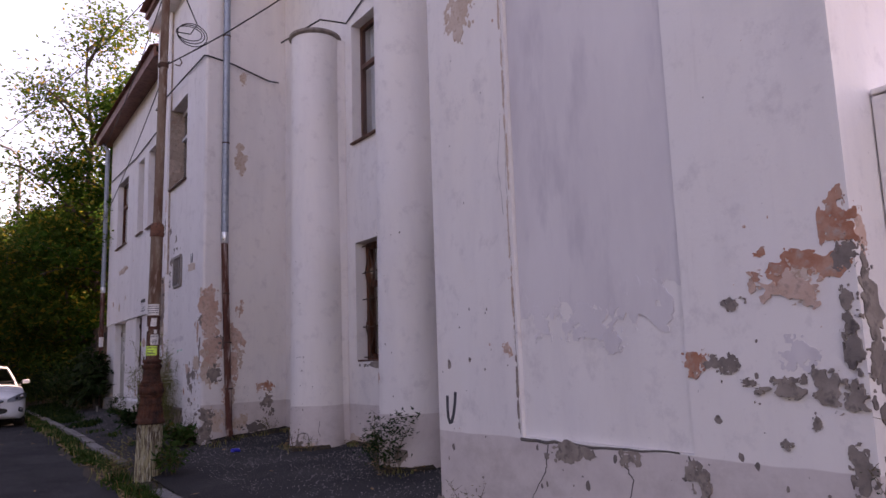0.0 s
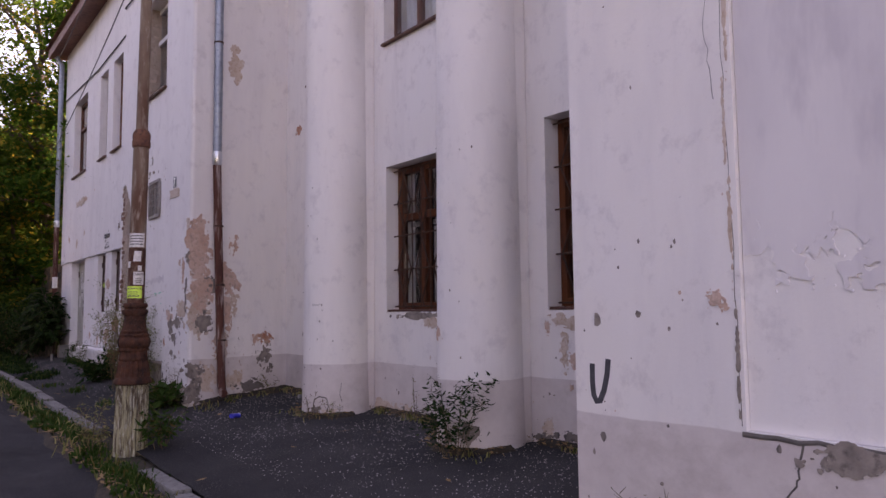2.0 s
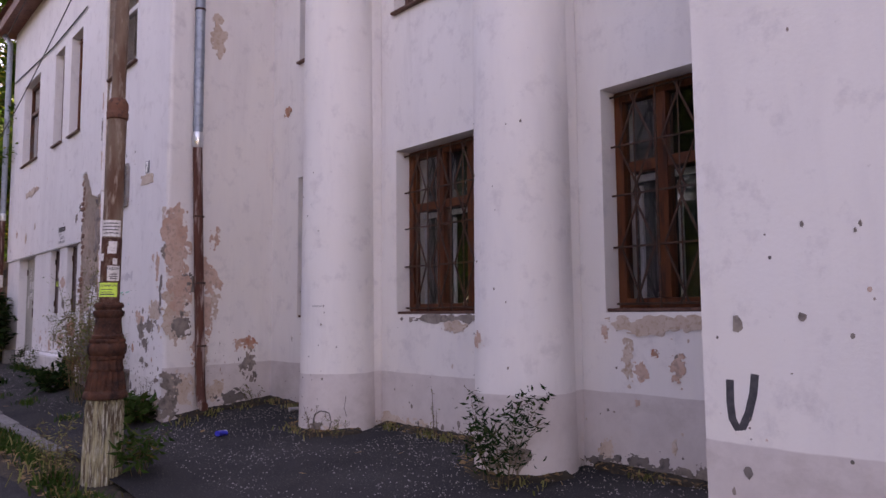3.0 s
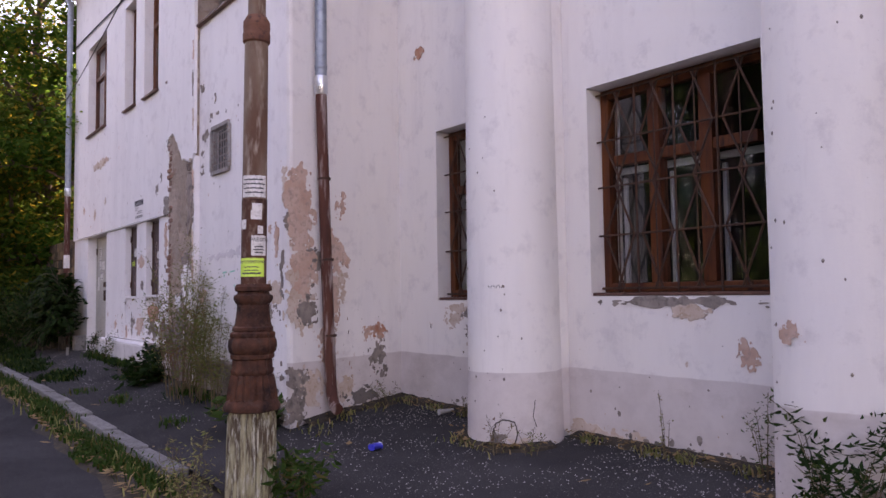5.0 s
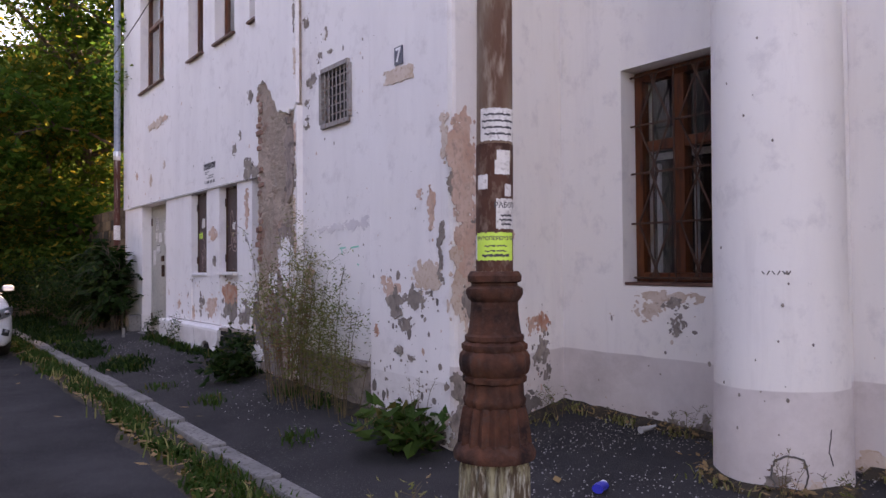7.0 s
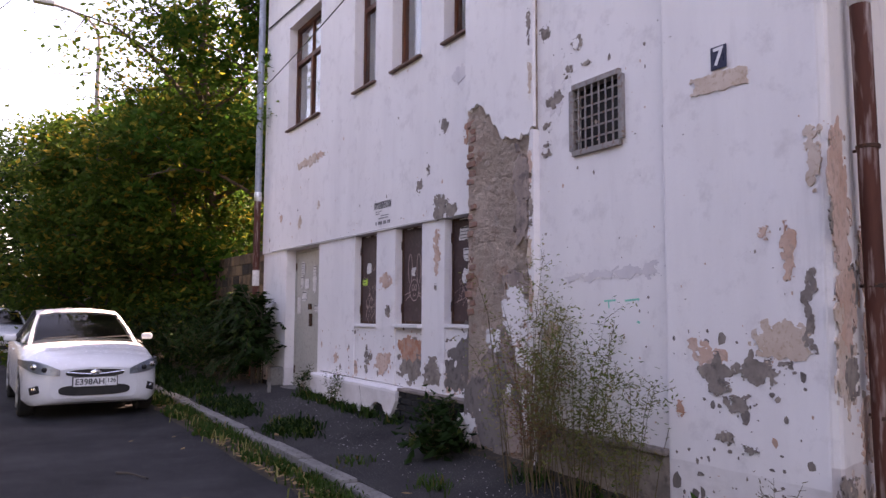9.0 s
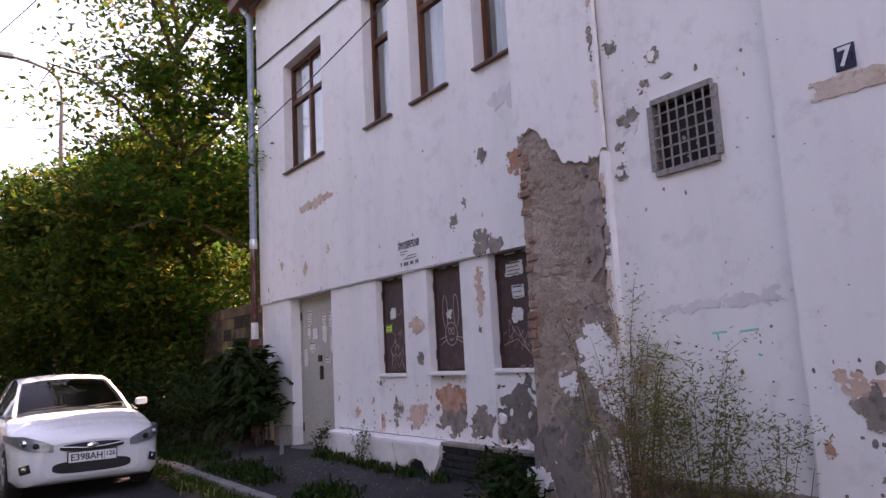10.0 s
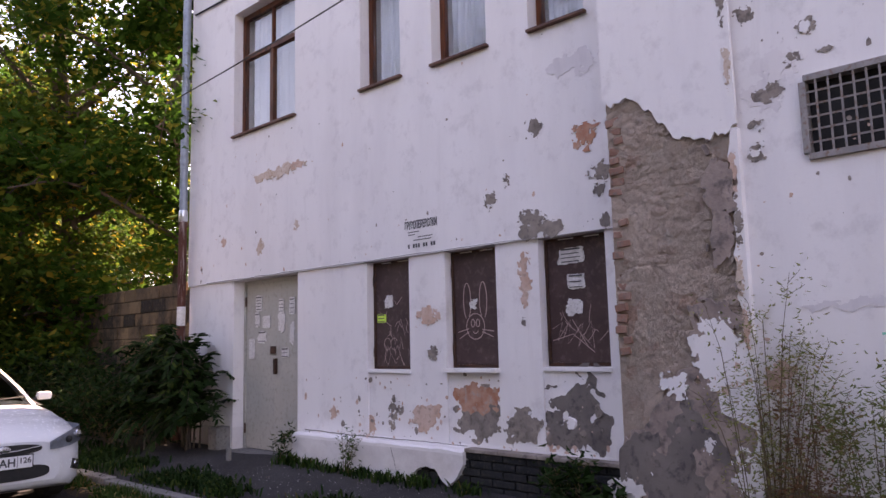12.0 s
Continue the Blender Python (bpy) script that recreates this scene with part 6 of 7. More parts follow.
def build_ailanthus(at, seed):
    """A clump of long arching leaves with paired leaflets."""
    rnd = random.Random(seed)
    ob = thing("ailanthus_shrub", "green sapling with long feathered leaves beside the door", "shrub", at)
    wood, lf = Shape(), Shape()
    for st in range(5):
        a0 = rnd.uniform(0, 6.3)
        foot = Vector((math.cos(a0), math.sin(a0), 0)) * 0.12
        topz = rnd.uniform(0.85, 1.5)
        top2 = foot + Vector((rnd.uniform(-0.15, 0.15), rnd.uniform(-0.25, 0.25), topz))
        wood.tube([foot - Vector((0, 0, 0.03)), foot.lerp(top2, 0.5), top2], 0.016, 6, 0.008)
        for i in range(16):
            q = foot.lerp(top2, 0.25 + 0.75 * rnd.random())
            a = rnd.uniform(math.pi * 0.5, math.pi * 1.7)
            ln3, lift = rnd.uniform(0.28, 0.52), rnd.uniform(0.3, 0.9)
            pts3 = [q + Vector((math.cos(a), math.sin(a), 0)) * ln3 * f + Vector((0, 0, lift * f - 0.5 * f * f)) for f in (0, 0.25, 0.5, 0.75, 1.0)]
            wood.tube(pts3, 0.005, 4, 0.002)
            for k in range(11):
                f = 0.15 + 0.85 * k / 10
                j = min(int(f * 4), 3)
                c = pts3[j].lerp(pts3[j + 1], f * 4 - j)
                d = (pts3[j + 1] - pts3[j]).normalized()
                for sg in (-1, 1):
                    side = (d.cross(Vector((0, 0, 1))) * sg + d * 0.45 + Vector((0, 0, -0.25 + rnd.uniform(-0.15, 0.15)))).normalized()
                    L2 = 0.155 * (1 - 0.35 * abs(f - 0.5)) * rnd.uniform(0.85, 1.15)
                    wv = d * 0.03
                    lf.add([c, c + side * L2 * 0.35 + wv, c + side * L2, c + side * L2 * 0.35 - wv], [(0, 1, 2, 3)])
    part("stalk", wood, BARK, ob, "thin stems")
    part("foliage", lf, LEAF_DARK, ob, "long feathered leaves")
    return ob


build_ailanthus((3.05, 21.15, 0.2), 5)
build_ailanthus((2.85, 21.75, 0.2), 6)
build_ailanthus((2.95, 20.75, 0.2), 8)
branch = thing("tree_branch", "leafy branch hanging past the downpipe", "branch", (3.3, 22.3, 5.4))
bw, bt = Shape(), []
for i in range(7):
    e = Vector((random.uniform(-0.6, 0.2), random.uniform(-1.3, -0.4), random.uniform(-0.9, 0.9)))
    bw.tube([(0.6, 1.6, -0.6), (0.2, 0.5, 0), e * 0.6, e], 0.012, 5, 0.004)
    bt += [e, e * 0.75, e * 0.5]
part("twig", bw, BARK, branch)
part("foliage", leaf_cloud(bt, (0.16, 0.16, 0.16), 420, 0.13, 77), LEAF_GREEN, branch, "green drooping leaves")

# grass and fallen leaves along the kerb


def blades(name, label, spots, count, h, seed, mat, wide=0.006):
    rng = np.random.default_rng(seed)
    s = Shape()
    idx = rng.integers(0, len(spots), count)
    for i in range(count):
        x, y, sp = spots[idx[i]]
        x += rng.normal(0, sp)
        y += rng.normal(0, sp * 1.6)
        z = gz(x, y) - 0.01
        a, L3 = rng.uniform(0, 6.28), h * rng.uniform(0.4, 1.3)
        bx, by = math.cos(a) * L3 * rng.uniform(0.2, 0.8), math.sin(a) * L3 * rng.uniform(0.2, 0.8)
        wx, wy = -math.sin(a) * wide, math.cos(a) * wide
        s.add([(x - wx, y - wy, z), (x + wx, y + wy, z), (x + bx * 0.5 + wx, y + by * 0.5 + wy, z + L3 * 0.65), (x + bx * 0.5 - wx, y + by * 0.5 - wy, z + L3 * 0.65), (x + bx, y + by, z + L3 * 0.8)], [(0, 1, 2, 3), (3, 2, 4)])
    return tagged(part(name, s, mat), label, "grass", kind="stuff")


rng = np.random.default_rng(4)
spots = [(1.64 + 0.12 * noise.noise((0, y * 0.9, 0)), y, 0.07) for y in rng.uniform(3.0, 27, 420) if noise.noise((2.0, y * 0.8, 1.0)) + 0.5 * noise.noise((7.0, y * 2.6, 1.0)) > -0.2]
blades("kerb_grass", "green weedy grass along the kerb", spots, 6500, 0.12, 5, LEAF_FRESH)
spots = [(1.56 + 0.2 * noise.noise((5, y * 1.3, 0)), y, 0.05) for y in rng.uniform(3.0, 28, 420) if noise.noise((8.0, y * 0.9, 4.0)) + 0.5 * noise.noise((3.0, y * 3.1, 1.0)) > -0.12]
blades("kerb_weeds", "low broad leaved weeds along the kerb", spots, 6500, 0.07, 15, LEAF_FRESH, 0.014)
spots = [(1.55 + 0.14 * noise.noise((4, y * 0.9, 0)), y, 0.08) for y in rng.uniform(6.0, 26, 60)]
blades("kerb_grass", "dry tan weedy grass along the kerb", spots, 260, 0.14, 6, LEAF_WEED)
spots = [(1.75 + 0.8 * rng.random(), y, 0.12) for y in rng.uniform(21.0, 27, 60)]
blades("verge_weeds", "dark weeds under the trees past the house", spots, 2600, 0.14, 16, LEAF_DARK, 0.012)
spots = [(2.05 + 0.25 * rng.random(), y, 0.07) for y in (12.3, 14.1, 15.2, 16.8, 17.6, 18.7, 19.8, 20.6, 21.3)]
blades("pavement_grass", "tufts of grass in pavement cracks", spots, 700, 0.09, 7, LEAF_FRESH)
spots = [(1.98 + 0.4 * rng.random() ** 1.5, y, 0.09) for y in rng.uniform(16.5, 22.0, 46) if noise.noise((1.0, y * 1.1, 6.0)) > -0.15]
blades("verge_weeds", "dark ragged weeds beside the broken kerb", spots, 2400, 0.10, 17, LEAF_DARK, 0.011)
spots = [(4.36, y, 0.04) for y in (5.6, 6.2, 7.75, 8.2, 8.5, 9.05, 10.1, 10.5, 11.0, 11.45)] + [(3.72, 9.45, 0.07), (3.75, 6.75, 0.08), (3.7, 9.75, 0.06), (3.1, 11.15, 0.08), (3.5, 11.3, 0.07), (3.9, 11.45, 0.07), (2.85, 11.7, 0.08), (2.85, 12.2, 0.08)]
blades("wall_grass", "thin weeds along the wall's foot", spots, 800, 0.075, 8, LEAF_WEED)
spots = [(3.05, y, 0.06) for y in (16.3, 16.9, 17.3, 17.7, 18.1, 18.5, 18.9, 15.0, 14.6)] + [(2.85, y, 0.08) for y in (13.0, 13.6)]
blades("wall_grass", "green weeds along the plinth's foot", spots, 520, 0.13, 9, LEAF_FRESH)
blades("wall_grass", "dark weeds along the plinth's foot", spots, 620, 0.10, 19, LEAF_DARK, 0.011)
lt = Shape()
for i in range(1100):
    y = rng.uniform(2, 27)
    x = 1.42 + abs(rng.normal(0, 0.2)) if i % 16 else rng.uniform(0.6, 4.2)
    x = min(x, 4.3) if i % 16 == 0 else min(x, 1.74)
    z, a, L4 = gz(x, y) + 0.006 + (0.02 if x > 1.9 else 0.012), rng.uniform(0, 6.28), rng.uniform(0.025, 0.06)
    ca, sa = math.cos(a) * L4, math.sin(a) * L4
    lt.add([(x - ca, y - sa, z), (x + sa * 0.5, y - ca * 0.5, z + 0.006), (x + ca, y + sa, z + 0.012), (x - sa * 0.5, y + ca * 0.5, z + 0.004)], [(0, 1, 2, 3)])
tagged(part("fallen_leaves", lt, LITTER), "dry brown fallen leaves on road edge and pavement", "leaves", kind="stuff")
pb = Shape()
PEBBLE = blend("pale gravel stone", (0.20, 0.195, 0.19), (0.36, 0.35, 0.34), 20, None, 60, 0.95, 0.0)
for i in range(5200):
    y = rng.uniform(5.1, 11.2) if i % 7 else rng.uniform(12, 20)
    x = 4.4 - 2.0 * rng.random() ** 1.3 if i % 7 else rng.uniform(2.2, 2.95)
    if noise.noise((x * 1.6, y * 1.6, 0.0)) < rng.uniform(-0.5, 0.15):
        continue
    r = rng.uniform(0.003, 0.009)
    z = gz(x, y) + 0.012
    pb.add([(x + r, y, z), (x, y + r * rng.uniform(0.6, 1.2), z), (x - r, y, z), (x, y - r, z), (x, y, z + r * 0.9)], [(0, 1, 4), (1, 2, 4), (2, 3, 4), (3, 0, 4)])
tagged(part("gravel", pb, PEBBLE), "loose pale gravel on the worn pavement", "gravel", kind="stuff")

# ---- bare spots and flakes on the walls ----
corner_pilaster = bpy.data.objects["corner_pilaster"]
wall_near_panel = bpy.data.objects["wall_near_panel"]
ragged(wall_near, 3.130, 1.952, 1.452, 0.421, 0.182, SALMON, 2, rough=0.5)
ragged(wall_near, 3.130, 1.876, 1.549, 0.450, 0.185, BRICK_RED, 3, rough=0.5)
ragged(wall_near, 3.130, 1.670, 1.690, 0.153, 0.303, BRICK_RED, 4, rough=0.5)
ragged(wall_near, 3.130, 1.667, 1.578, 0.106, 0.143, CEMENT, 5, rough=0.5)
ragged(wall_near, 3.130, 1.893, 1.464, 0.127, 0.198, OCHRE, 6, rough=0.5)
ragged(wall_near, 3.130, 2.498, 1.102, 0.142, 0.118, BRICK_RED, 7, rough=0.5)
ragged(wall_near, 3.130, 2.344, 1.103, 0.178, 0.086, CEMENT, 8, rough=0.5)
ragged(wall_near, 3.130, 2.253, 1.392, 0.123, 0.085, CEMENT, 9, rough=0.5)
ragged(wall_near, 3.130, 1.966, 1.012, 0.183, 0.063, CEMENT, 10, rough=0.5)
ragged(wall_near, 3.130, 1.804, 0.985, 0.159, 0.183, CEMENT, 11, rough=0.5)
ragged(wall_near, 3.130, 1.867, 0.824, 0.046, 0.066, CEMENT, 12, rough=0.5)
ragged(wall_near, 3.130, 2.025, 0.721, 0.052, 0.047, CEMENT, 13, rough=0.5)
ragged(wall_near, 3.130, 1.915, 1.138, 0.186, 0.148, GREY_PAINT, 14, rough=0.5)
ragged(wall_near, 3.130, 4.541, 3.923, 0.330, 0.502, OCHRE, 15, rough=0.5)
ragged(wall_near, 3.130, 4.102, 1.227, 0.105, 0.088, SALMON, 16, rough=0.5)
ragged(wall_near, 3.130, 3.507, 0.563, 0.381, 0.130, CEMENT, 17, rough=0.5)
ragged(wall_near, 3.130, 3.022, 0.576, 0.177, 0.112, CEMENT, 18, rough=0.5)
ragged(wall_near, 3.130, 2.580, 0.542, 0.118, 0.187, CEMENT, 19, rough=0.5)
ragged(wall_near, 3.130, 1.676, 1.360, 0.088, 0.298, CEMENT, 20, rough=0.5)
ragged(wall_near, 3.130, 1.688, 0.629, 0.110, 0.195, CEMENT, 21, rough=0.5)
ragged(wall_near, 3.130, 2.200, 1.010, 0.080, 0.044, CEMENT, 22, rough=0.5)
ragged(wall_recess, 4.450, 6.055, 1.101, 0.870, 0.125, OCHRE, 23, rough=0.45)
ragged(wall_recess, 4.450, 5.967, 0.814, 0.138, 0.159, SALMON, 24, rough=0.45)
ragged(wall_recess, 4.450, 6.273, 0.779, 0.118, 0.142, SALMON, 25, rough=0.45)
ragged(wall_recess, 4.450, 6.155, 0.903, 0.074, 0.054, BRICK_RED, 26, rough=0.45)
ragged(wall_recess, 4.450, 6.567, 1.041, 0.063, 0.109, SALMON, 27, rough=0.45)
ragged(wall_recess, 4.450, 6.579, 0.209, 0.129, 0.144, OCHRE, 28, rough=0.45)
ragged(wall_recess, 4.450, 6.362, 0.870, 0.099, 0.262, OCHRE, 29, rough=0.45)
ragged(wall_recess, 4.450, 8.259, 1.143, 1.287, 0.082, CEMENT, 30, rough=0.45)
ragged(wall_recess, 4.450, 8.208, 1.064, 0.331, 0.111, OCHRE, 31, rough=0.45)
ragged(wall_recess, 4.450, 7.801, 0.793, 0.134, 0.205, SALMON, 32, rough=0.45)
ragged(wall_recess, 4.450, 6.299, 0.560, 0.048, 0.048, SALMON, 33, rough=0.45)
ragged(wall_recess, 4.450, 6.018, 0.301, 0.044, 0.107, OCHRE, 34, rough=0.45)
ragged(wall_recess, 4.450, 11.322, 3.697, 0.161, 0.148, BRICK_RED, 35, rough=0.35)
ragged(wall_recess, 4.450, 10.690, 1.080, 0.602, 0.075, OCHRE, 36, rough=0.55)
ragged(wall_recess, 4.450, 10.830, 0.983, 0.261, 0.156, OCHRE, 37, rough=0.55)
ragged(wall_recess, 4.450, 10.592, 1.024, 0.217, 0.086, CEMENT, 38, rough=0.55)
ragged(wall_recess, 4.450, 10.554, 0.875, 0.134, 0.129, CEMENT, 39, rough=0.55)
ragged(wall_return, 3.084, 11.325, 2.135, 0.343, 0.500, SALMON, 40, rough=0.5, along=RET)
ragged(wall_return, 3.024, 11.309, 1.895, 0.222, 0.178, CEMENT, 41, rough=0.5, along=RET)
ragged(wall_return, 3.116, 11.334, 1.592, 0.393, 0.487, SALMON, 42, rough=0.5, along=RET)
ragged(wall_return, 3.125, 11.336, 1.183, 0.358, 0.535, OCHRE, 43, rough=0.5, along=RET)
ragged(wall_return, 3.210, 11.360, 1.568, 0.247, 0.182, CEMENT, 44, rough=0.5, along=RET)
ragged(wall_return, 3.595, 11.466, 2.092, 0.124, 0.323, SALMON, 45, rough=0.5, along=RET)
ragged(wall_return, 3.535, 11.449, 1.587, 0.282, 0.270, SALMON, 46, rough=0.5, along=RET)
ragged(wall_return, 3.547, 11.452, 1.317, 0.244, 0.269, OCHRE, 47, rough=0.5, along=RET)
ragged(wall_return, 3.950, 11.563, 0.848, 0.133, 0.140, SALMON, 48, rough=0.5, along=RET)
ragged(wall_return, 4.115, 11.608, 0.852, 0.208, 0.148, BRICK_RED, 49, rough=0.5, along=RET)
ragged(wall_return, 3.055, 11.317, 0.493, 0.303, 0.200, CEMENT, 50, rough=0.5, along=RET)
ragged(wall_return, 2.980, 11.297, 0.267, 0.244, 0.271, CEMENT, 51, rough=0.5, along=RET)
ragged(wall_return, 3.402, 11.412, 0.819, 0.183, 0.419, SALMON, 52, rough=0.5, along=RET)
ragged(wall_return, 3.576, 11.460, 4.539, 0.245, 0.485, OCHRE, 53, rough=0.4, along=RET)
ragged(wall_return, 3.636, 11.477, 5.939, 0.163, 0.247, OCHRE, 54, rough=0.6, along=RET)
ragged(corner_pilaster, 2.970, 11.948, 2.782, 0.463, 0.132, OCHRE, 55, rough=0.12, tilt=-1, square=8.0)
ragged(corner_pilaster, 2.970, 11.689, 1.859, 0.062, 0.088, SALMON, 56, rough=0.5)
ragged(corner_pilaster, 2.970, 11.542, 1.729, 0.081, 0.361, SALMON, 57, rough=0.5)
ragged(corner_pilaster, 2.970, 12.111, 1.136, 0.244, 0.193, SALMON, 58, rough=0.5)
ragged(corner_pilaster, 2.970, 12.021, 1.055, 0.256, 0.183, CEMENT, 59, rough=0.5)
ragged(corner_pilaster, 2.970, 11.737, 1.080, 0.350, 0.143, CEMENT, 60, rough=0.5)
ragged(corner_pilaster, 2.970, 11.639, 1.250, 0.329, 0.206, OCHRE, 61, rough=0.5)
ragged(corner_pilaster, 2.970, 11.877, 0.880, 0.173, 0.104, CEMENT, 62, rough=0.5)
ragged(corner_pilaster, 2.970, 12.299, 0.808, 0.065, 0.086, BRICK_RED, 63, rough=0.5)
ragged(corner_pilaster, 2.970, 11.441, 1.424, 0.083, 0.341, CEMENT, 64, rough=0.5)
ragged(corner_pilaster, 2.970, 11.977, 0.683, 0.115, 0.074, CEMENT, 65, rough=0.5)
ragged(corner_pilaster, 2.970, 11.816, 0.633, 0.101, 0.048, CEMENT, 66, rough=0.5)
ragged(corner_pilaster, 2.970, 11.384, 2.226, 0.082, 0.289, OCHRE, 67, rough=0.5)
ragged(corner_pilaster, 2.970, 12.011, 0.951, 0.138, 0.079, CEMENT, 68, rough=0.5)
ragged(wall_grille, 3.030, 13.651, 3.651, 0.137, 0.127, CEMENT, 69, rough=0.45)
ragged(wall_grille, 3.030, 13.502, 3.269, 0.352, 0.191, GREY_PAINT, 70, rough=0.45)
ragged(wall_grille, 3.030, 13.570, 3.072, 0.278, 0.230, GREY_PAINT, 71, rough=0.45)
ragged(wall_grille, 3.030, 13.385, 3.254, 0.092, 0.098, CEMENT, 72, rough=0.45)
ragged(wall_grille, 3.030, 13.284, 3.438, 0.126, 0.124, CEMENT, 73, rough=0.45)
ragged(wall_grille, 3.030, 13.648, 2.878, 0.101, 0.096, CEMENT, 74, rough=0.45)
ragged(wall_grille, 3.030, 13.654, 2.685, 0.126, 0.111, CEMENT, 75, rough=0.45)
ragged(wall_grille, 3.030, 13.546, 3.066, 0.230, 0.115, CEMENT, 76, rough=0.45)
ragged(wall_grille, 3.030, 13.176, 3.261, 0.096, 0.037, CEMENT, 77, rough=0.45)
ragged(wall_grille, 3.030, 13.284, 3.439, 0.086, 0.082, PLASTER_SIDE, 78, rough=0.3, thick=0.007)
ragged(wall_grille, 3.030, 13.656, 2.687, 0.072, 0.053, PLASTER_SIDE, 79, rough=0.3, thick=0.007)
ragged(wall_grille, 3.030, 13.632, 1.196, 0.224, 0.213, SALMON, 80, rough=0.5)
ragged(wall_door, 3.298, 16.341, 0.811, 0.570, 0.508, CEMENT, 81, rough=0.34)
ragged(wall_door, 3.298, 16.350, 0.991, 0.540, 0.331, BRICK_RED, 82, rough=0.34)
ragged(wall_door, 3.280, 15.869, 0.779, 0.411, 0.379, CEMENT, 83, rough=0.34)
ragged(wall_door, 3.298, 15.279, 0.920, 0.631, 0.639, DARK_STAIN, 84, rough=0.34)
ragged(wall_door, 3.280, 16.989, 0.790, 0.393, 0.297, SALMON, 85, rough=0.34)
ragged(wall_door, 3.298, 17.795, 0.700, 0.128, 0.204, SALMON, 86, rough=0.5)
ragged(wall_door, 3.298, 17.439, 0.848, 0.193, 0.155, CEMENT, 87, rough=0.5)
ragged(wall_door, 3.280, 16.943, 1.746, 0.262, 0.174, SALMON, 88, rough=0.5)
ragged(wall_door, 3.280, 15.761, 2.037, 0.131, 0.403, SALMON, 89, rough=0.5)
ragged(wall_door, 3.280, 16.862, 1.390, 0.132, 0.155, CEMENT, 90, rough=0.5)
ragged(wall_door, 3.280, 18.378, 0.780, 0.142, 0.120, SALMON, 91, rough=0.5)
ragged(wall_door, 3.298, 15.448, 0.706, 0.299, 0.249, SALMON, 92, rough=0.5)
ragged(wall_door, 3.280, 15.786, 1.657, 0.048, 0.068, CEMENT, 93, rough=0.5)
ragged(wall_door, 3.298, 17.484, 0.686, 0.081, 0.110, CEMENT, 94, rough=0.5)
ragged(wall_door, 3.280, 15.930, 0.750, 0.150, 0.214, CEMENT, 95, rough=0.5)
ragged(wall_upper, 3.250, 15.601, 2.429, 0.582, 0.171, CEMENT, 96, rough=0.5)
ragged(wall_upper, 3.250, 15.645, 2.546, 0.253, 0.148, CEMENT, 97, rough=0.5)
ragged(wall_upper, 3.250, 15.058, 3.139, 0.284, 0.189, BRICK_RED, 98, rough=0.5)
ragged(wall_upper, 3.250, 14.934, 2.830, 0.198, 0.148, CEMENT, 99, rough=0.5)
ragged(wall_upper, 3.250, 14.971, 2.683, 0.092, 0.101, DARK_STAIN, 100, rough=0.5)
ragged(wall_upper, 3.250, 19.373, 3.618, 0.996, 0.141, OCHRE, 101, rough=0.5)
ragged(wall_upper, 3.250, 19.002, 3.640, 0.241, 0.096, SALMON, 102, rough=0.5)
ragged(wall_upper, 3.250, 16.110, 2.778, 0.156, 0.135, CEMENT, 103, rough=0.5)
ragged(wall_upper, 3.250, 15.571, 3.331, 0.165, 0.161, CEMENT, 104, rough=0.5)
ragged(wall_upper, 3.250, 19.023, 2.917, 0.087, 0.134, OCHRE, 105, rough=0.5)
ragged(wall_upper, 3.250, 19.785, 2.733, 0.182, 0.170, OCHRE, 106, rough=0.5)
ragged(wall_upper, 3.250, 15.209, 3.804, 0.529, 0.256, GREY_PAINT, 107, rough=0.5)
ragged(wall_upper, 3.250, 14.927, 2.416, 0.110, 0.122, DARK_STAIN, 108, rough=0.5)
ragged(wall_upper, 3.250, 20.631, 2.883, 0.110, 0.113, SALMON, 109, rough=0.5)
ragged(wall_upper, 3.250, 15.895, 2.914, 0.069, 0.102, CEMENT, 110, rough=0.5)
ragged(pier, 2.995, 14.317, 1.151, 0.190, 0.163, PLASTER_SIDE, 111, rough=0.55, thick=0.026)
ragged(pier, 2.995, 13.969, 1.391, 0.310, 0.379, PLASTER_SIDE, 112, rough=0.55, thick=0.026)
ragged(pier, 2.995, 13.941, 1.270, 0.288, 0.296, SALMON, 113, rough=0.55, thick=0.030)
ragged(pier, 2.995, 13.965, 1.594, 0.217, 0.139, RUBBLE, 114, rough=0.55, thick=0.030)
ragged(pier, 2.995, 15.163, 0.868, 0.111, 0.085, PLASTER_SIDE, 115, rough=0.55, thick=0.026)
ragged(pier, 2.995, 14.080, 0.767, 0.077, 0.111, PLASTER_SIDE, 116, rough=0.55, thick=0.026)
ragged(pier, 2.995, 13.872, 0.599, 0.108, 0.328, PLASTER_SIDE, 117, rough=0.55, thick=0.026)
ragged(pier, 2.995, 14.679, 0.415, 0.266, 0.275, PLASTER_SIDE, 118, rough=0.55, thick=0.026)
# repainted field in the sunken panel, with a ragged lower edge
rp, n = Shape(), 50
low = [(2.57 + 1.40 * i / n, 1.45 + 0.12 * noise.noise((i * 0.13, 5.0, 0)) + 0.05 * noise.noise((i * 0.6, 9.0, 0)) + 0.25 * max(0, 1 - i / 14) * 0.3) for i in range(n + 1)]
rp.add([(3.1545, a, b) for a, b in low] + [(3.1545, a, 6.19) for a, b in low] + [(3.159, a, b) for a, b in low], [(i, n + 1 + i, n + 2 + i, i + 1) for i in range(n)] + [(i, i + 1, 2 * n + 3 + i, 2 * n + 2 + i) for i in range(n)])
part("repaint", rp, GREY_PAINT, wall_near_panel, "grey lilac repainted field")


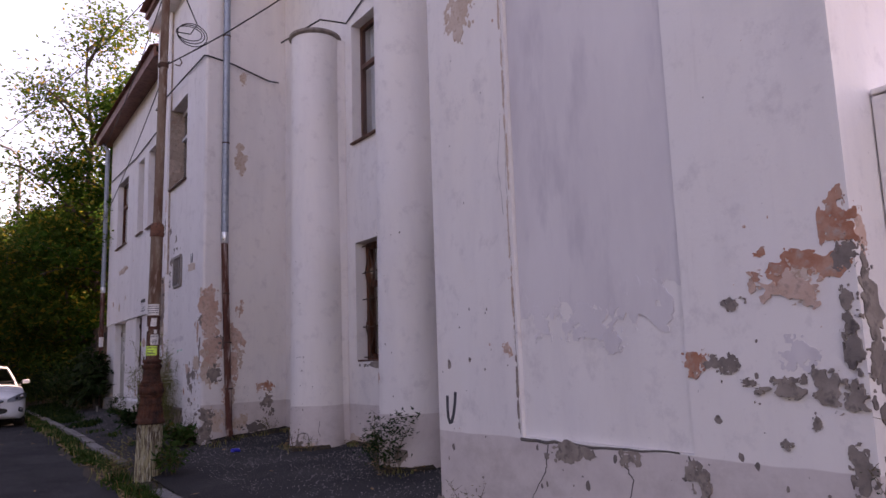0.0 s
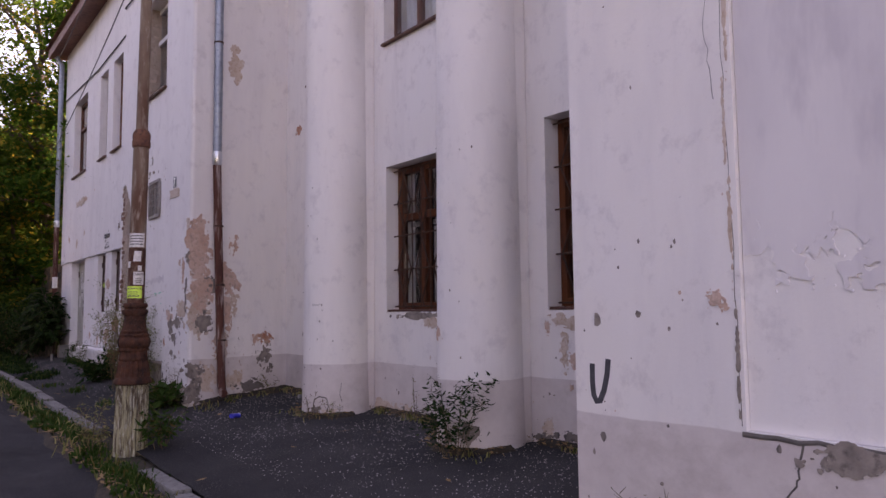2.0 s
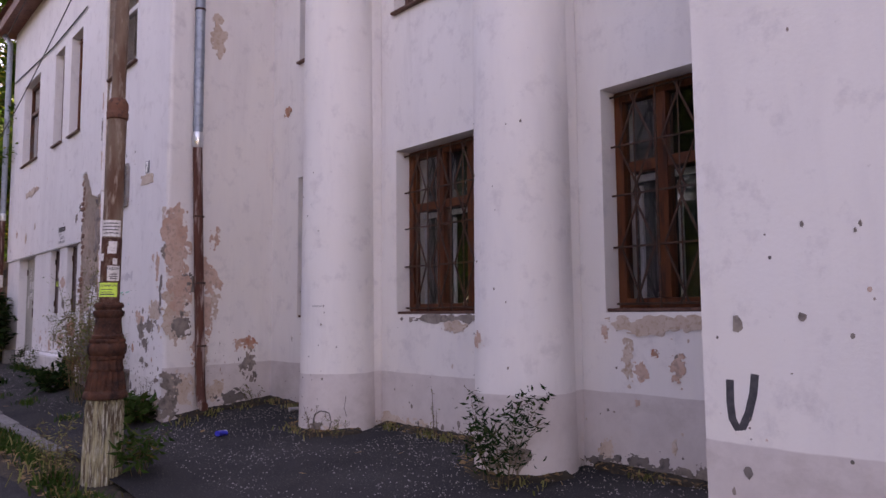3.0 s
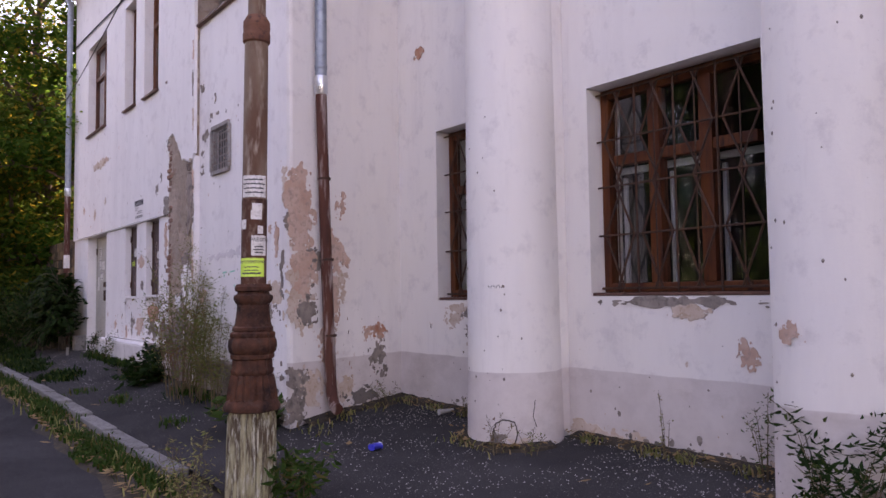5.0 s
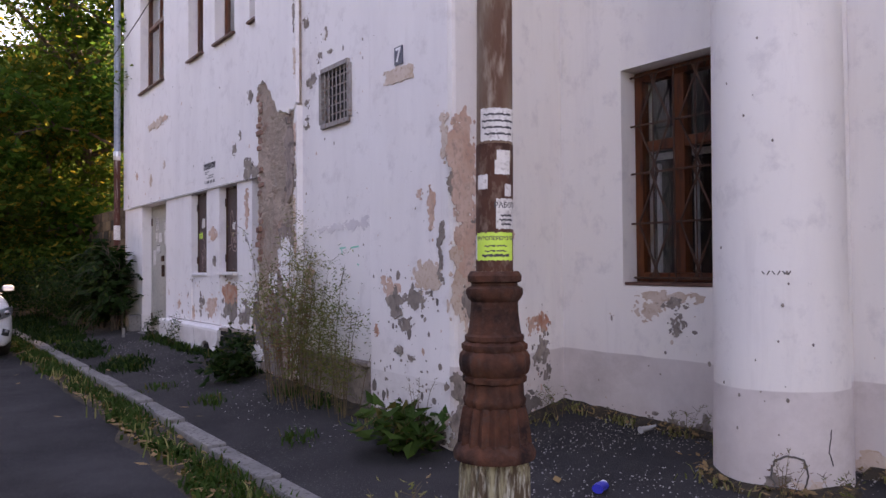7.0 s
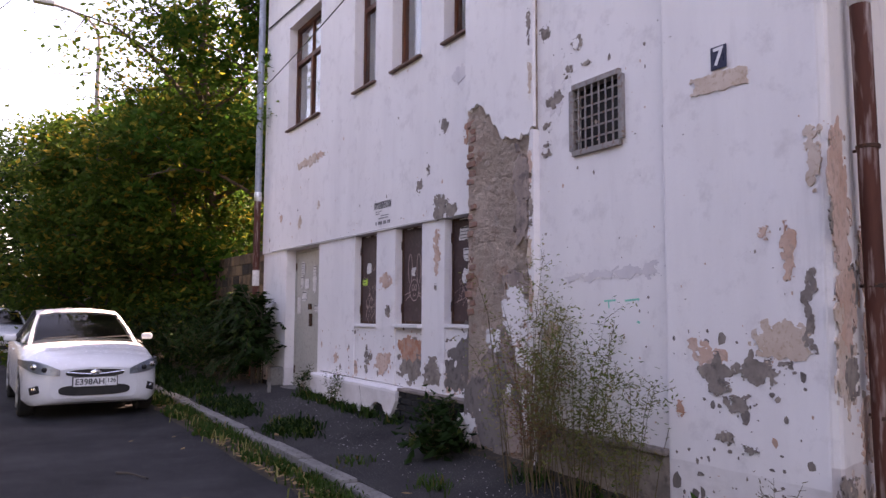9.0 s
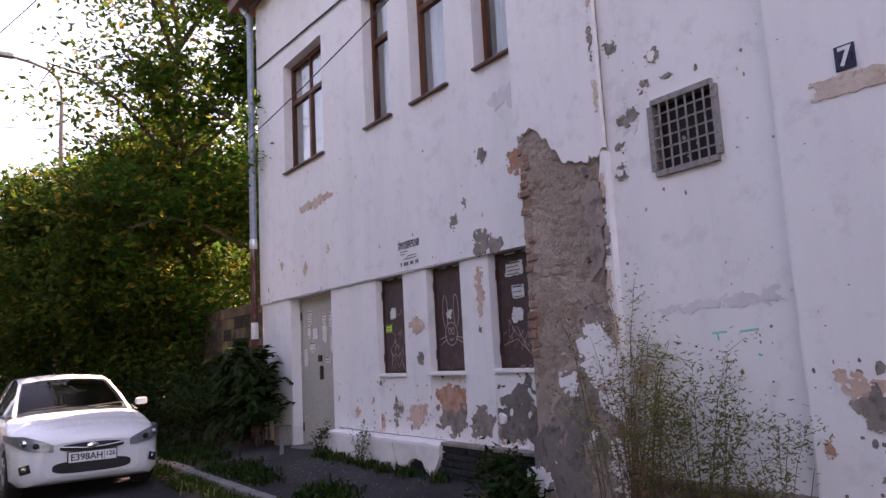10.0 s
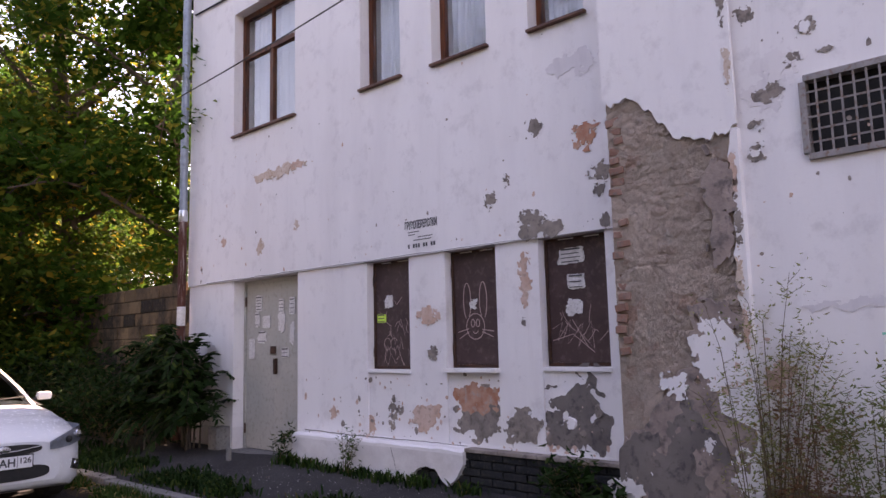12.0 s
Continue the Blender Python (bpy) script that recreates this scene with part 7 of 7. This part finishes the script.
def crack(parent, x, pts, r, seed):
    fine = []
    for (a, b), (c, d) in zip(pts, pts[1:]):
        for i in range(8):
            t = i / 8
            k = len(fine) * 0.9 + seed * 5
            fine.append((x, a + (c - a) * t + 0.02 * noise.noise((k, 1, 0)), b + (d - b) * t + 0.014 * noise.noise((k, 7, 0))))
    s = Shape().tube(fine, r, 5, r * 0.4)
    s.v = [(x + (p[0] - x) * 0.3, p[1], p[2]) for p in s.v]
    part("crack", s, CRACK, parent)


crack(wall_near, 3.129, [(4.0, 0.615), (3.3, 0.612), (2.55, 0.635)], 0.013, 1)
crack(wall_near, 3.129, [(3.72, 0.6), (3.76, 0.42), (3.9, 0.25), (3.95, 0.05)], 0.006, 2)
crack(wall_near, 3.129, [(3.1, 0.6), (3.0, 0.45), (3.05, 0.28), (3.12, 0.1)], 0.006, 3)
crack(wall_near, 3.129, [(2.6, 0.62), (2.5, 0.4), (2.58, 0.2)], 0.006, 4)
crack(wall_near, 3.129, [(4.0, 0.65), (4.01, 1.6), (4.03, 2.4), (4.0, 3.4), (4.02, 4.4)], 0.0022, 5)
crack(wall_near, 3.129, [(4.08, 2.2), (4.12, 2.6), (4.05, 3.0)], 0.002, 6)
crack(wall_upper, 3.249, [(21.05, 2.37), (19, 2.372), (17, 2.372), (15.6, 2.37)], 0.005, 9)
crack(wall_door, 3.279, [(18.9, 0.57), (18.0, 0.56), (17.0, 0.565), (16.4, 0.56)], 0.006, 10)
crack(wall_door, 3.149, [(17.35, 0.5), (17.28, 0.3), (17.3, 0.1)], 0.004, 11)


def chips(parent, x, y0, y1, z0, z1, count, seed, mats, top=0.02, along=None):
    """Small knocks and flakes strewn over a stretch of wall, one joined mesh for each tone."""
    rnd = random.Random(seed)
    for mt in mats:
        s = Shape()
        for i in range(count):
            y, z, r = rnd.uniform(y0, y1), z0 + (z1 - z0) * rnd.random() ** 1.7, rnd.uniform(0.004, top) * (0.5 + rnd.random() ** 3)
            if parent is wall_near and PANEL[0] - 0.03 < y < PANEL[1] + 0.03 and z > PANEL[2] - 0.03:
                continue
            xx = x
            if along:
                xx, y = along(y)
            k, h2 = 7, rnd.uniform(0.5, 1.8)
            ring = [(xx - 0.002, y + r * math.cos(6.283 * j / k) * rnd.uniform(0.6, 1.2), z + r * h2 * math.sin(6.283 * j / k) * rnd.uniform(0.6, 1.2)) for j in range(k)]
            s.add(ring + [(xx - 0.003, y, z)], [((j + 1) % k, j, k) for j in range(k)])
        tagged(part("paint_chip", s, mt, parent), kind="stuff")


chips(wall_near, 3.13, 1.7, 4.95, 0.0, 1.6, 60, 1, (CEMENT, DARK_STAIN), 0.022)
chips(wall_near, 3.13, 1.7, 4.95, 0.6, 4.3, 26, 2, (SALMON, CEMENT), 0.014)
chips(wall_recess, 4.45, 5.3, 11.4, 0.02, 1.1, 70, 3, (OCHRE, CEMENT), 0.02)
chips(wall_recess, 4.45, 5.3, 11.4, 0.02, 0.22, 60, 4, (CEMENT, DARK_STAIN), 0.035)
chips(wall_door, 3.28, 15.0, 18.9, 0.56, 1.2, 60, 5, (CEMENT, SALMON), 0.03)
chips(wall_upper, 3.25, 14.9, 21.3, 2.4, 4.2, 40, 6, (CEMENT, SALMON), 0.022)
chips(wall_grille, 3.03, 12.45, 13.7, 0.55, 3.6, 40, 7, (CEMENT, SALMON), 0.018)
chips(corner_pilaster, 2.97, 11.4, 12.35, 0.05, 1.3, 70, 8, (CEMENT, DARK_STAIN), 0.028)
chips(corner_pilaster, 2.97, 11.4, 12.35, 0.3, 3.4, 20, 9, (SALMON, CEMENT), 0.016)
chips(wall_return, 3.0, 3.0, 4.35, 0.15, 1.0, 60, 10, (SALMON, CEMENT), 0.02, lambda q: (q, 11.302 + (q - 3.01) * 0.2743))
for ob in [o for o in bpy.data.objects if o.name.split(".")[0] == "column"]:
    rnd = random.Random(int(ob.location.y * 10))
    s = Shape()
    for i in range(34):
        a, z, r = rnd.uniform(2.3, 4.2), 0.05 + 2.6 * rnd.random() ** 2.4, rnd.uniform(0.003, 0.010)
        R = 0.388 - 0.006 * z + 0.0
        q = Vector((math.cos(a), math.sin(a), 0))
        t = Vector((-q.y, q.x, 0))
        s.add([q * (R - 0.012) + t * r * math.cos(6.283 * j / 6) + Vector((0, 0, z + r * 1.4 * math.sin(6.283 * j / 6))) for j in range(6)] + [q * (R - 0.004) + Vector((0, 0, z))], [((j + 1) % 6, 6, j) for j in range(6)])
    tagged(part("paint_chip", s, CEMENT, ob), kind="stuff")

# damp feet of the walls
k = 950
for wall, x, y0, y1, zz in ((wall_recess, 4.45, 5.2, 11.5, 0.10), (wall_near, 3.13, 1.7, 4.9, 0.06), (corner_pilaster, 2.97, 11.4, 12.35, 0.16), (wall_door, 3.28, 19.0, 19.0, 0.2)):
    yy = y0
    while yy < y1:
        w = random.uniform(0.35, 0.8)
        k += 1
        ragged(wall, x, yy + w / 2, zz + random.uniform(-0.02, 0.03), w, random.uniform(0.08, 0.18), random.choice((CEMENT, CEMENT, DARK_STAIN, OCHRE)), k, rough=0.6)
        yy += w * random.uniform(0.7, 1.3)
for a, zz, w, h, mt in ((3.2, 0.40, 0.26, 0.4, OCHRE), (3.6, 0.3, 0.4, 0.26, OCHRE), (3.9, 0.22, 0.5, 0.16, DARK_STAIN), (3.05, 0.25, 0.16, 0.3, CEMENT), (4.1, 0.6, 0.2, 0.3, CEMENT)):
    k += 1
    ragged(wall_return, a, 11.305 + (a - 3.01) * 0.2743, zz, w, h, mt, k, rough=0.65, along=RET)
for cy, ang, zz, w, h, mt in ((9.59, 205, 0.12, 0.14, 0.12, CEMENT), (9.59, 235, 0.10, 0.2, 0.1, OCHRE), (7.03, 160, 1.0, 0.16, 0.10, SALMON), (7.03, 185, 0.14, 0.2, 0.14, CEMENT), (7.03, 215, 0.2, 0.16, 0.2, CEMENT)):
    k += 1
    a = radians(ang)
    R0 = 0.381 - 0.01 * zz
    ob = ragged(None, 4.09 + R0 * math.cos(a), cy + R0 * math.sin(a), zz, w, h, mt, k, rough=0.5, thick=0.004, along=(-math.sin(a), math.cos(a), 0))
    for v in ob.data.vertices:
        d = Vector((v.co.x - 4.09, v.co.y - cy, 0))
        d = d.normalized() * (R0 + 0.003)
        v.co = (4.09 + d.x, cy + d.y, v.co.z)
    tagged(ob, "bare flaked spot on a white column", "plaster", kind="structure")
for yy, zz, w, h in ((3.75, 1.42, 0.3, 0.3), (3.3, 1.36, 0.35, 0.2), (2.85, 1.45, 0.3, 0.28), (3.1, 1.25, 0.15, 0.12)):
    k += 1
    ragged(wall_near_panel, 3.158, yy, zz, w, h, GREY_PAINT, k, rough=0.6)
for i, zz in enumerate((1.55, 1.9, 2.25, 2.6, 3.3, 3.75, 4.1)):
    k += 1
    ragged(pier, 2.961 if zz > 2.9 else 2.966, 13.775 + 0.015 * (i % 2), zz, 0.045, 0.26, (SALMON, OCHRE, CEMENT)[i % 3], k, rough=0.55)

# dark soil and dry litter gathered along the walls' feet


def foot_soil(pts, seed):
    """A narrow ragged-edged bank of soil along a line of (x, y) points; it lies to the left of the line."""
    rnd, s = random.Random(seed), Shape()
    line = []
    for (a, b), (c, d) in zip(pts, pts[1:]):
        m = max(2, int(math.hypot(c - a, d - b) / 0.05))
        line += [(a + (c - a) * i / m, b + (d - b) * i / m, (a - c, b - d)) for i in range(m)]
    for i, (x, y, (dx, dy)) in enumerate(line):
        ln4 = math.hypot(dx, dy)
        nx, ny = dy / ln4, -dx / ln4
        w = 0.10 + 0.09 * noise.noise((i * 0.11, seed, 0)) + 0.05 * noise.noise((i * 0.5, seed, 3)) + rnd.uniform(-0.012, 0.012)
        for f, up in ((-0.02, 0.05), (0.35, 0.035), (0.75, 0.022), (1.0, -0.02)):
            px, py = x + nx * w * f, y + ny * w * f
            s.v.append((px, py, pave_z(px, py) + up + 0.012 * noise.noise((px * 9, py * 9, 1))))
    s.f = [(4 * i + j, 4 * i + j + 1, 4 * i + j + 5, 4 * i + j + 4) for i in range(len(line) - 1) for j in range(3)]
    tagged(part("soil_bank", s, SOIL, smooth=True), "dark soil and grit gathered at the wall's foot", "soil", kind="stuff")


foot_soil([(4.45, 5.1), (4.45, 6.7)], 1)
foot_soil([(4.45, 7.4), (4.45, 9.3)], 2)
foot_soil([(4.45, 9.9), (4.45, 11.68), (3.05, 11.30)], 3)
foot_soil([(2.97, 11.4), (2.97, 13.74), (2.98, 14.7)], 4)
for cy, sd in ((9.59, 5), (7.03, 6)):
    foot_soil([(4.09 + 0.37 * math.cos(radians(a)), cy + 0.37 * math.sin(radians(a))) for a in range(270, 89, -15)], sd)

fl, rng = Shape(), np.random.default_rng(31)
for i in range(420):
    y = rng.uniform(5.1, 11.4)
    x = 4.42 - abs(rng.normal(0, 0.10))
    if i % 3 == 0:
        a = rng.uniform(1.7, 4.6)
        x, y = 4.09 + (0.40 + abs(rng.normal(0, 0.07))) * math.cos(a), (9.59 if i % 2 else 7.03) + (0.40 + abs(rng.normal(0, 0.07))) * math.sin(a)
    z, a, L4 = pave_z(x, y) + 0.045, rng.uniform(0, 6.28), rng.uniform(0.012, 0.035)
    ca, sa = math.cos(a) * L4, math.sin(a) * L4
    fl.add([(x - ca, y - sa, z), (x + sa * 0.5, y - ca * 0.5, z + 0.008), (x + ca, y + sa, z + 0.014), (x - sa * 0.5, y + ca * 0.5, z + 0.003)], [(0, 1, 2, 3)])
tagged(part("fallen_leaves", fl, LITTER), "dry leaf litter along the recess wall", "leaves", kind="stuff")


def column_crack(col, cy, pts, r=0.005):
    """A crack on a column's face through (angle, height) points."""
    fine = []
    for (a, b), (c, d) in zip(pts, pts[1:]):
        for i in range(5):
            t = i / 5
            z = b + (d - b) * t + 0.008 * noise.noise((len(fine) * 0.9, cy, 0))
            g = radians(a + (c - a) * t + 1.6 * noise.noise((len(fine) * 0.9, cy, 5)))
            q = 0.3845 - 0.012 * z
            fine.append((q * math.cos(g), q * math.sin(g), z))
    part("crack", Shape().tube(fine, r, 5), CRACK, col)


cols = sorted((o for o in bpy.data.objects if o.name.split(".")[0] == "column"), key=lambda o: -o.location.y)
column_crack(cols[0], 9.59, [(226, 0.26), (214, 0.28), (203, 0.24), (201, 0.16), (204, 0.10), (212, 0.07)], 0.006)
column_crack(cols[0], 9.59, [(226, 0.26), (229, 0.18), (226, 0.1), (218, 0.03)], 0.005)
column_crack(cols[0], 9.59, [(250, 0.42), (247, 0.3), (252, 0.2)], 0.003)
column_crack(cols[1], 7.03, [(170, 0.5), (176, 0.36), (172, 0.2)], 0.004)

# broken plaster down the near corner
for i, (yy, zz, w, h, mt) in enumerate(((1.66, 1.16, 0.07, 0.3, DARK_STAIN), (1.68, 0.95, 0.10, 0.12, CEMENT), (1.98, 0.97, 0.30, 0.06, CEMENT), (2.5, 0.47, 0.05, 0.2, CEMENT))):
    ragged(wall_near, 3.13, yy, zz, w, h, mt, 1200 + i, rough=0.6, thick=0.0103)
flank = bpy.data.objects["wall_near_flank"]
for i, (xx, zz, w, h, mt) in enumerate(((3.22, 1.30, 0.16, 0.5, CEMENT), (3.30, 0.95, 0.3, 0.45, DARK_STAIN), (3.25, 0.5, 0.22, 0.5, CEMENT), (3.2, 1.66, 0.1, 0.3, SALMON))):
    ragged(flank, xx, 1.622, zz, w, h, mt, 1220 + i, rough=0.5, along=(1, 0, 0))
build_shrub("weed_bush", "thin dry twigs growing at the wall corner", (3.27, 1.42, gz(3.27, 1.42)), 1.35, 0.45, 150, 0.03, 61, LEAF_DARK, 8, "weeds", 0.03, aspect=0.35)
# smudged grey paint band and faint strokes on the vent wall
for i, (yy, zz, w, h) in enumerate(((12.75, 1.68, 0.5, 0.10), (13.15, 1.66, 0.5, 0.08))):
    ragged(wall_grille, 3.03, yy, zz, w, h, GREY_PAINT, 1240 + i, rough=0.5)

# wider pink patches beside the downpipe
for i, (xx, zz, w, h, mt) in enumerate(((3.10, 1.86, 0.30, 0.62, SALMON), (3.13, 1.40, 0.26, 0.5, SALMON), (3.17, 1.12, 0.2, 0.36, CEMENT), (3.46, 1.72, 0.14, 0.3, SALMON), (3.5, 1.15, 0.12, 0.4, SALMON), (3.47, 0.75, 0.1, 0.35, OCHRE))):
    ragged(wall_return, xx, 11.302 + (xx - 3.01) * 0.2743, zz, w, h, mt, 1260 + i, rough=0.45, along=RET, square=3.0)
# scratches on the outer shutters
rnd = random.Random(71)
for yy, zz, label in ((17.5, 1.66, "dense pale scratches on a steel shutter"), (17.5, 1.38, "pale scratched letters on a steel shutter"), (15.3, 1.56, "dense pale scratches on a steel shutter")):
    lines = []
    for i in range(11):
        a, b, g, L5 = rnd.uniform(-0.2, 0.2), rnd.uniform(-0.12, 0.12), rnd.uniform(-1.2, 1.2), rnd.uniform(0.05, 0.16)
        lines.append([(a, b), (a + 0.5 * L5 * math.sin(g) + rnd.uniform(-0.015, 0.015), b + 0.5 * L5 * math.cos(g)), (a + L5 * math.sin(g), b + L5 * math.cos(g))])
    stroke("graffiti", lines, 0.003, CHALK, label, (3.3785, yy, zz))

# peeling edge down the sunken panel's side
for i, (zz, h, mt) in enumerate(((0.95, 0.4, CEMENT), (1.6, 0.5, OCHRE), (2.1, 0.35, CEMENT), (2.6, 0.5, OCHRE), (3.2, 0.6, CEMENT), (3.8, 0.5, OCHRE), (4.4, 0.5, CEMENT))):
    ragged(wall_near, 3.13, 4.005 + 0.012 * (i % 3), zz, 0.016 + 0.006 * (i % 2), h, OCHRE if i % 3 else mt, 1280 + i, rough=0.55)
# thin dry plants at the walls' feet
for x, y, h, w, count, leaf, seed, mat, label in (
        (4.34, 8.36, 0.48, 0.10, 26, 0.03, 81, LEAF_WEED, "single thin dry stalk against the recess wall"),
        (4.28, 7.62, 0.62, 0.22, 110, 0.035, 82, LEAF_FRESH, "slender green weed beside a column"),
        (3.64, 9.34, 0.30, 0.22, 40, 0.025, 83, DOCK, "dry seeded stalks at a column's foot"),
        (3.78, 9.10, 0.22, 0.2, 50, 0.03, 84, LEAF_OLIVE, "low green tuft at a column's foot"),
        (3.02, 4.45, 0.40, 0.35, 36, 0.025, 85, LEAF_OLIVE, "thin wiry twigs at the near wall's foot"),
        (3.02, 3.75, 0.34, 0.3, 30, 0.025, 86, LEAF_OLIVE, "thin wiry twigs at the near wall's foot"),
        (2.88, 11.62, 0.55, 0.22, 30, 0.025, 87, DOCK, "bare dry twigs at the pilaster's foot"),
        (4.1, 11.42, 0.34, 0.3, 60, 0.03, 88, LEAF_OLIVE, "small dry weed in the recess corner"),
        (4.3, 10.4, 0.26, 0.3, 50, 0.03, 89, LEAF_OLIVE, "small dry weed under a barred window")):
    build_shrub("dry_weed", label, (x, y, gz(x, y)), h, w, count, leaf, seed, mat, 5, "weeds", 0.02, aspect=0.35)
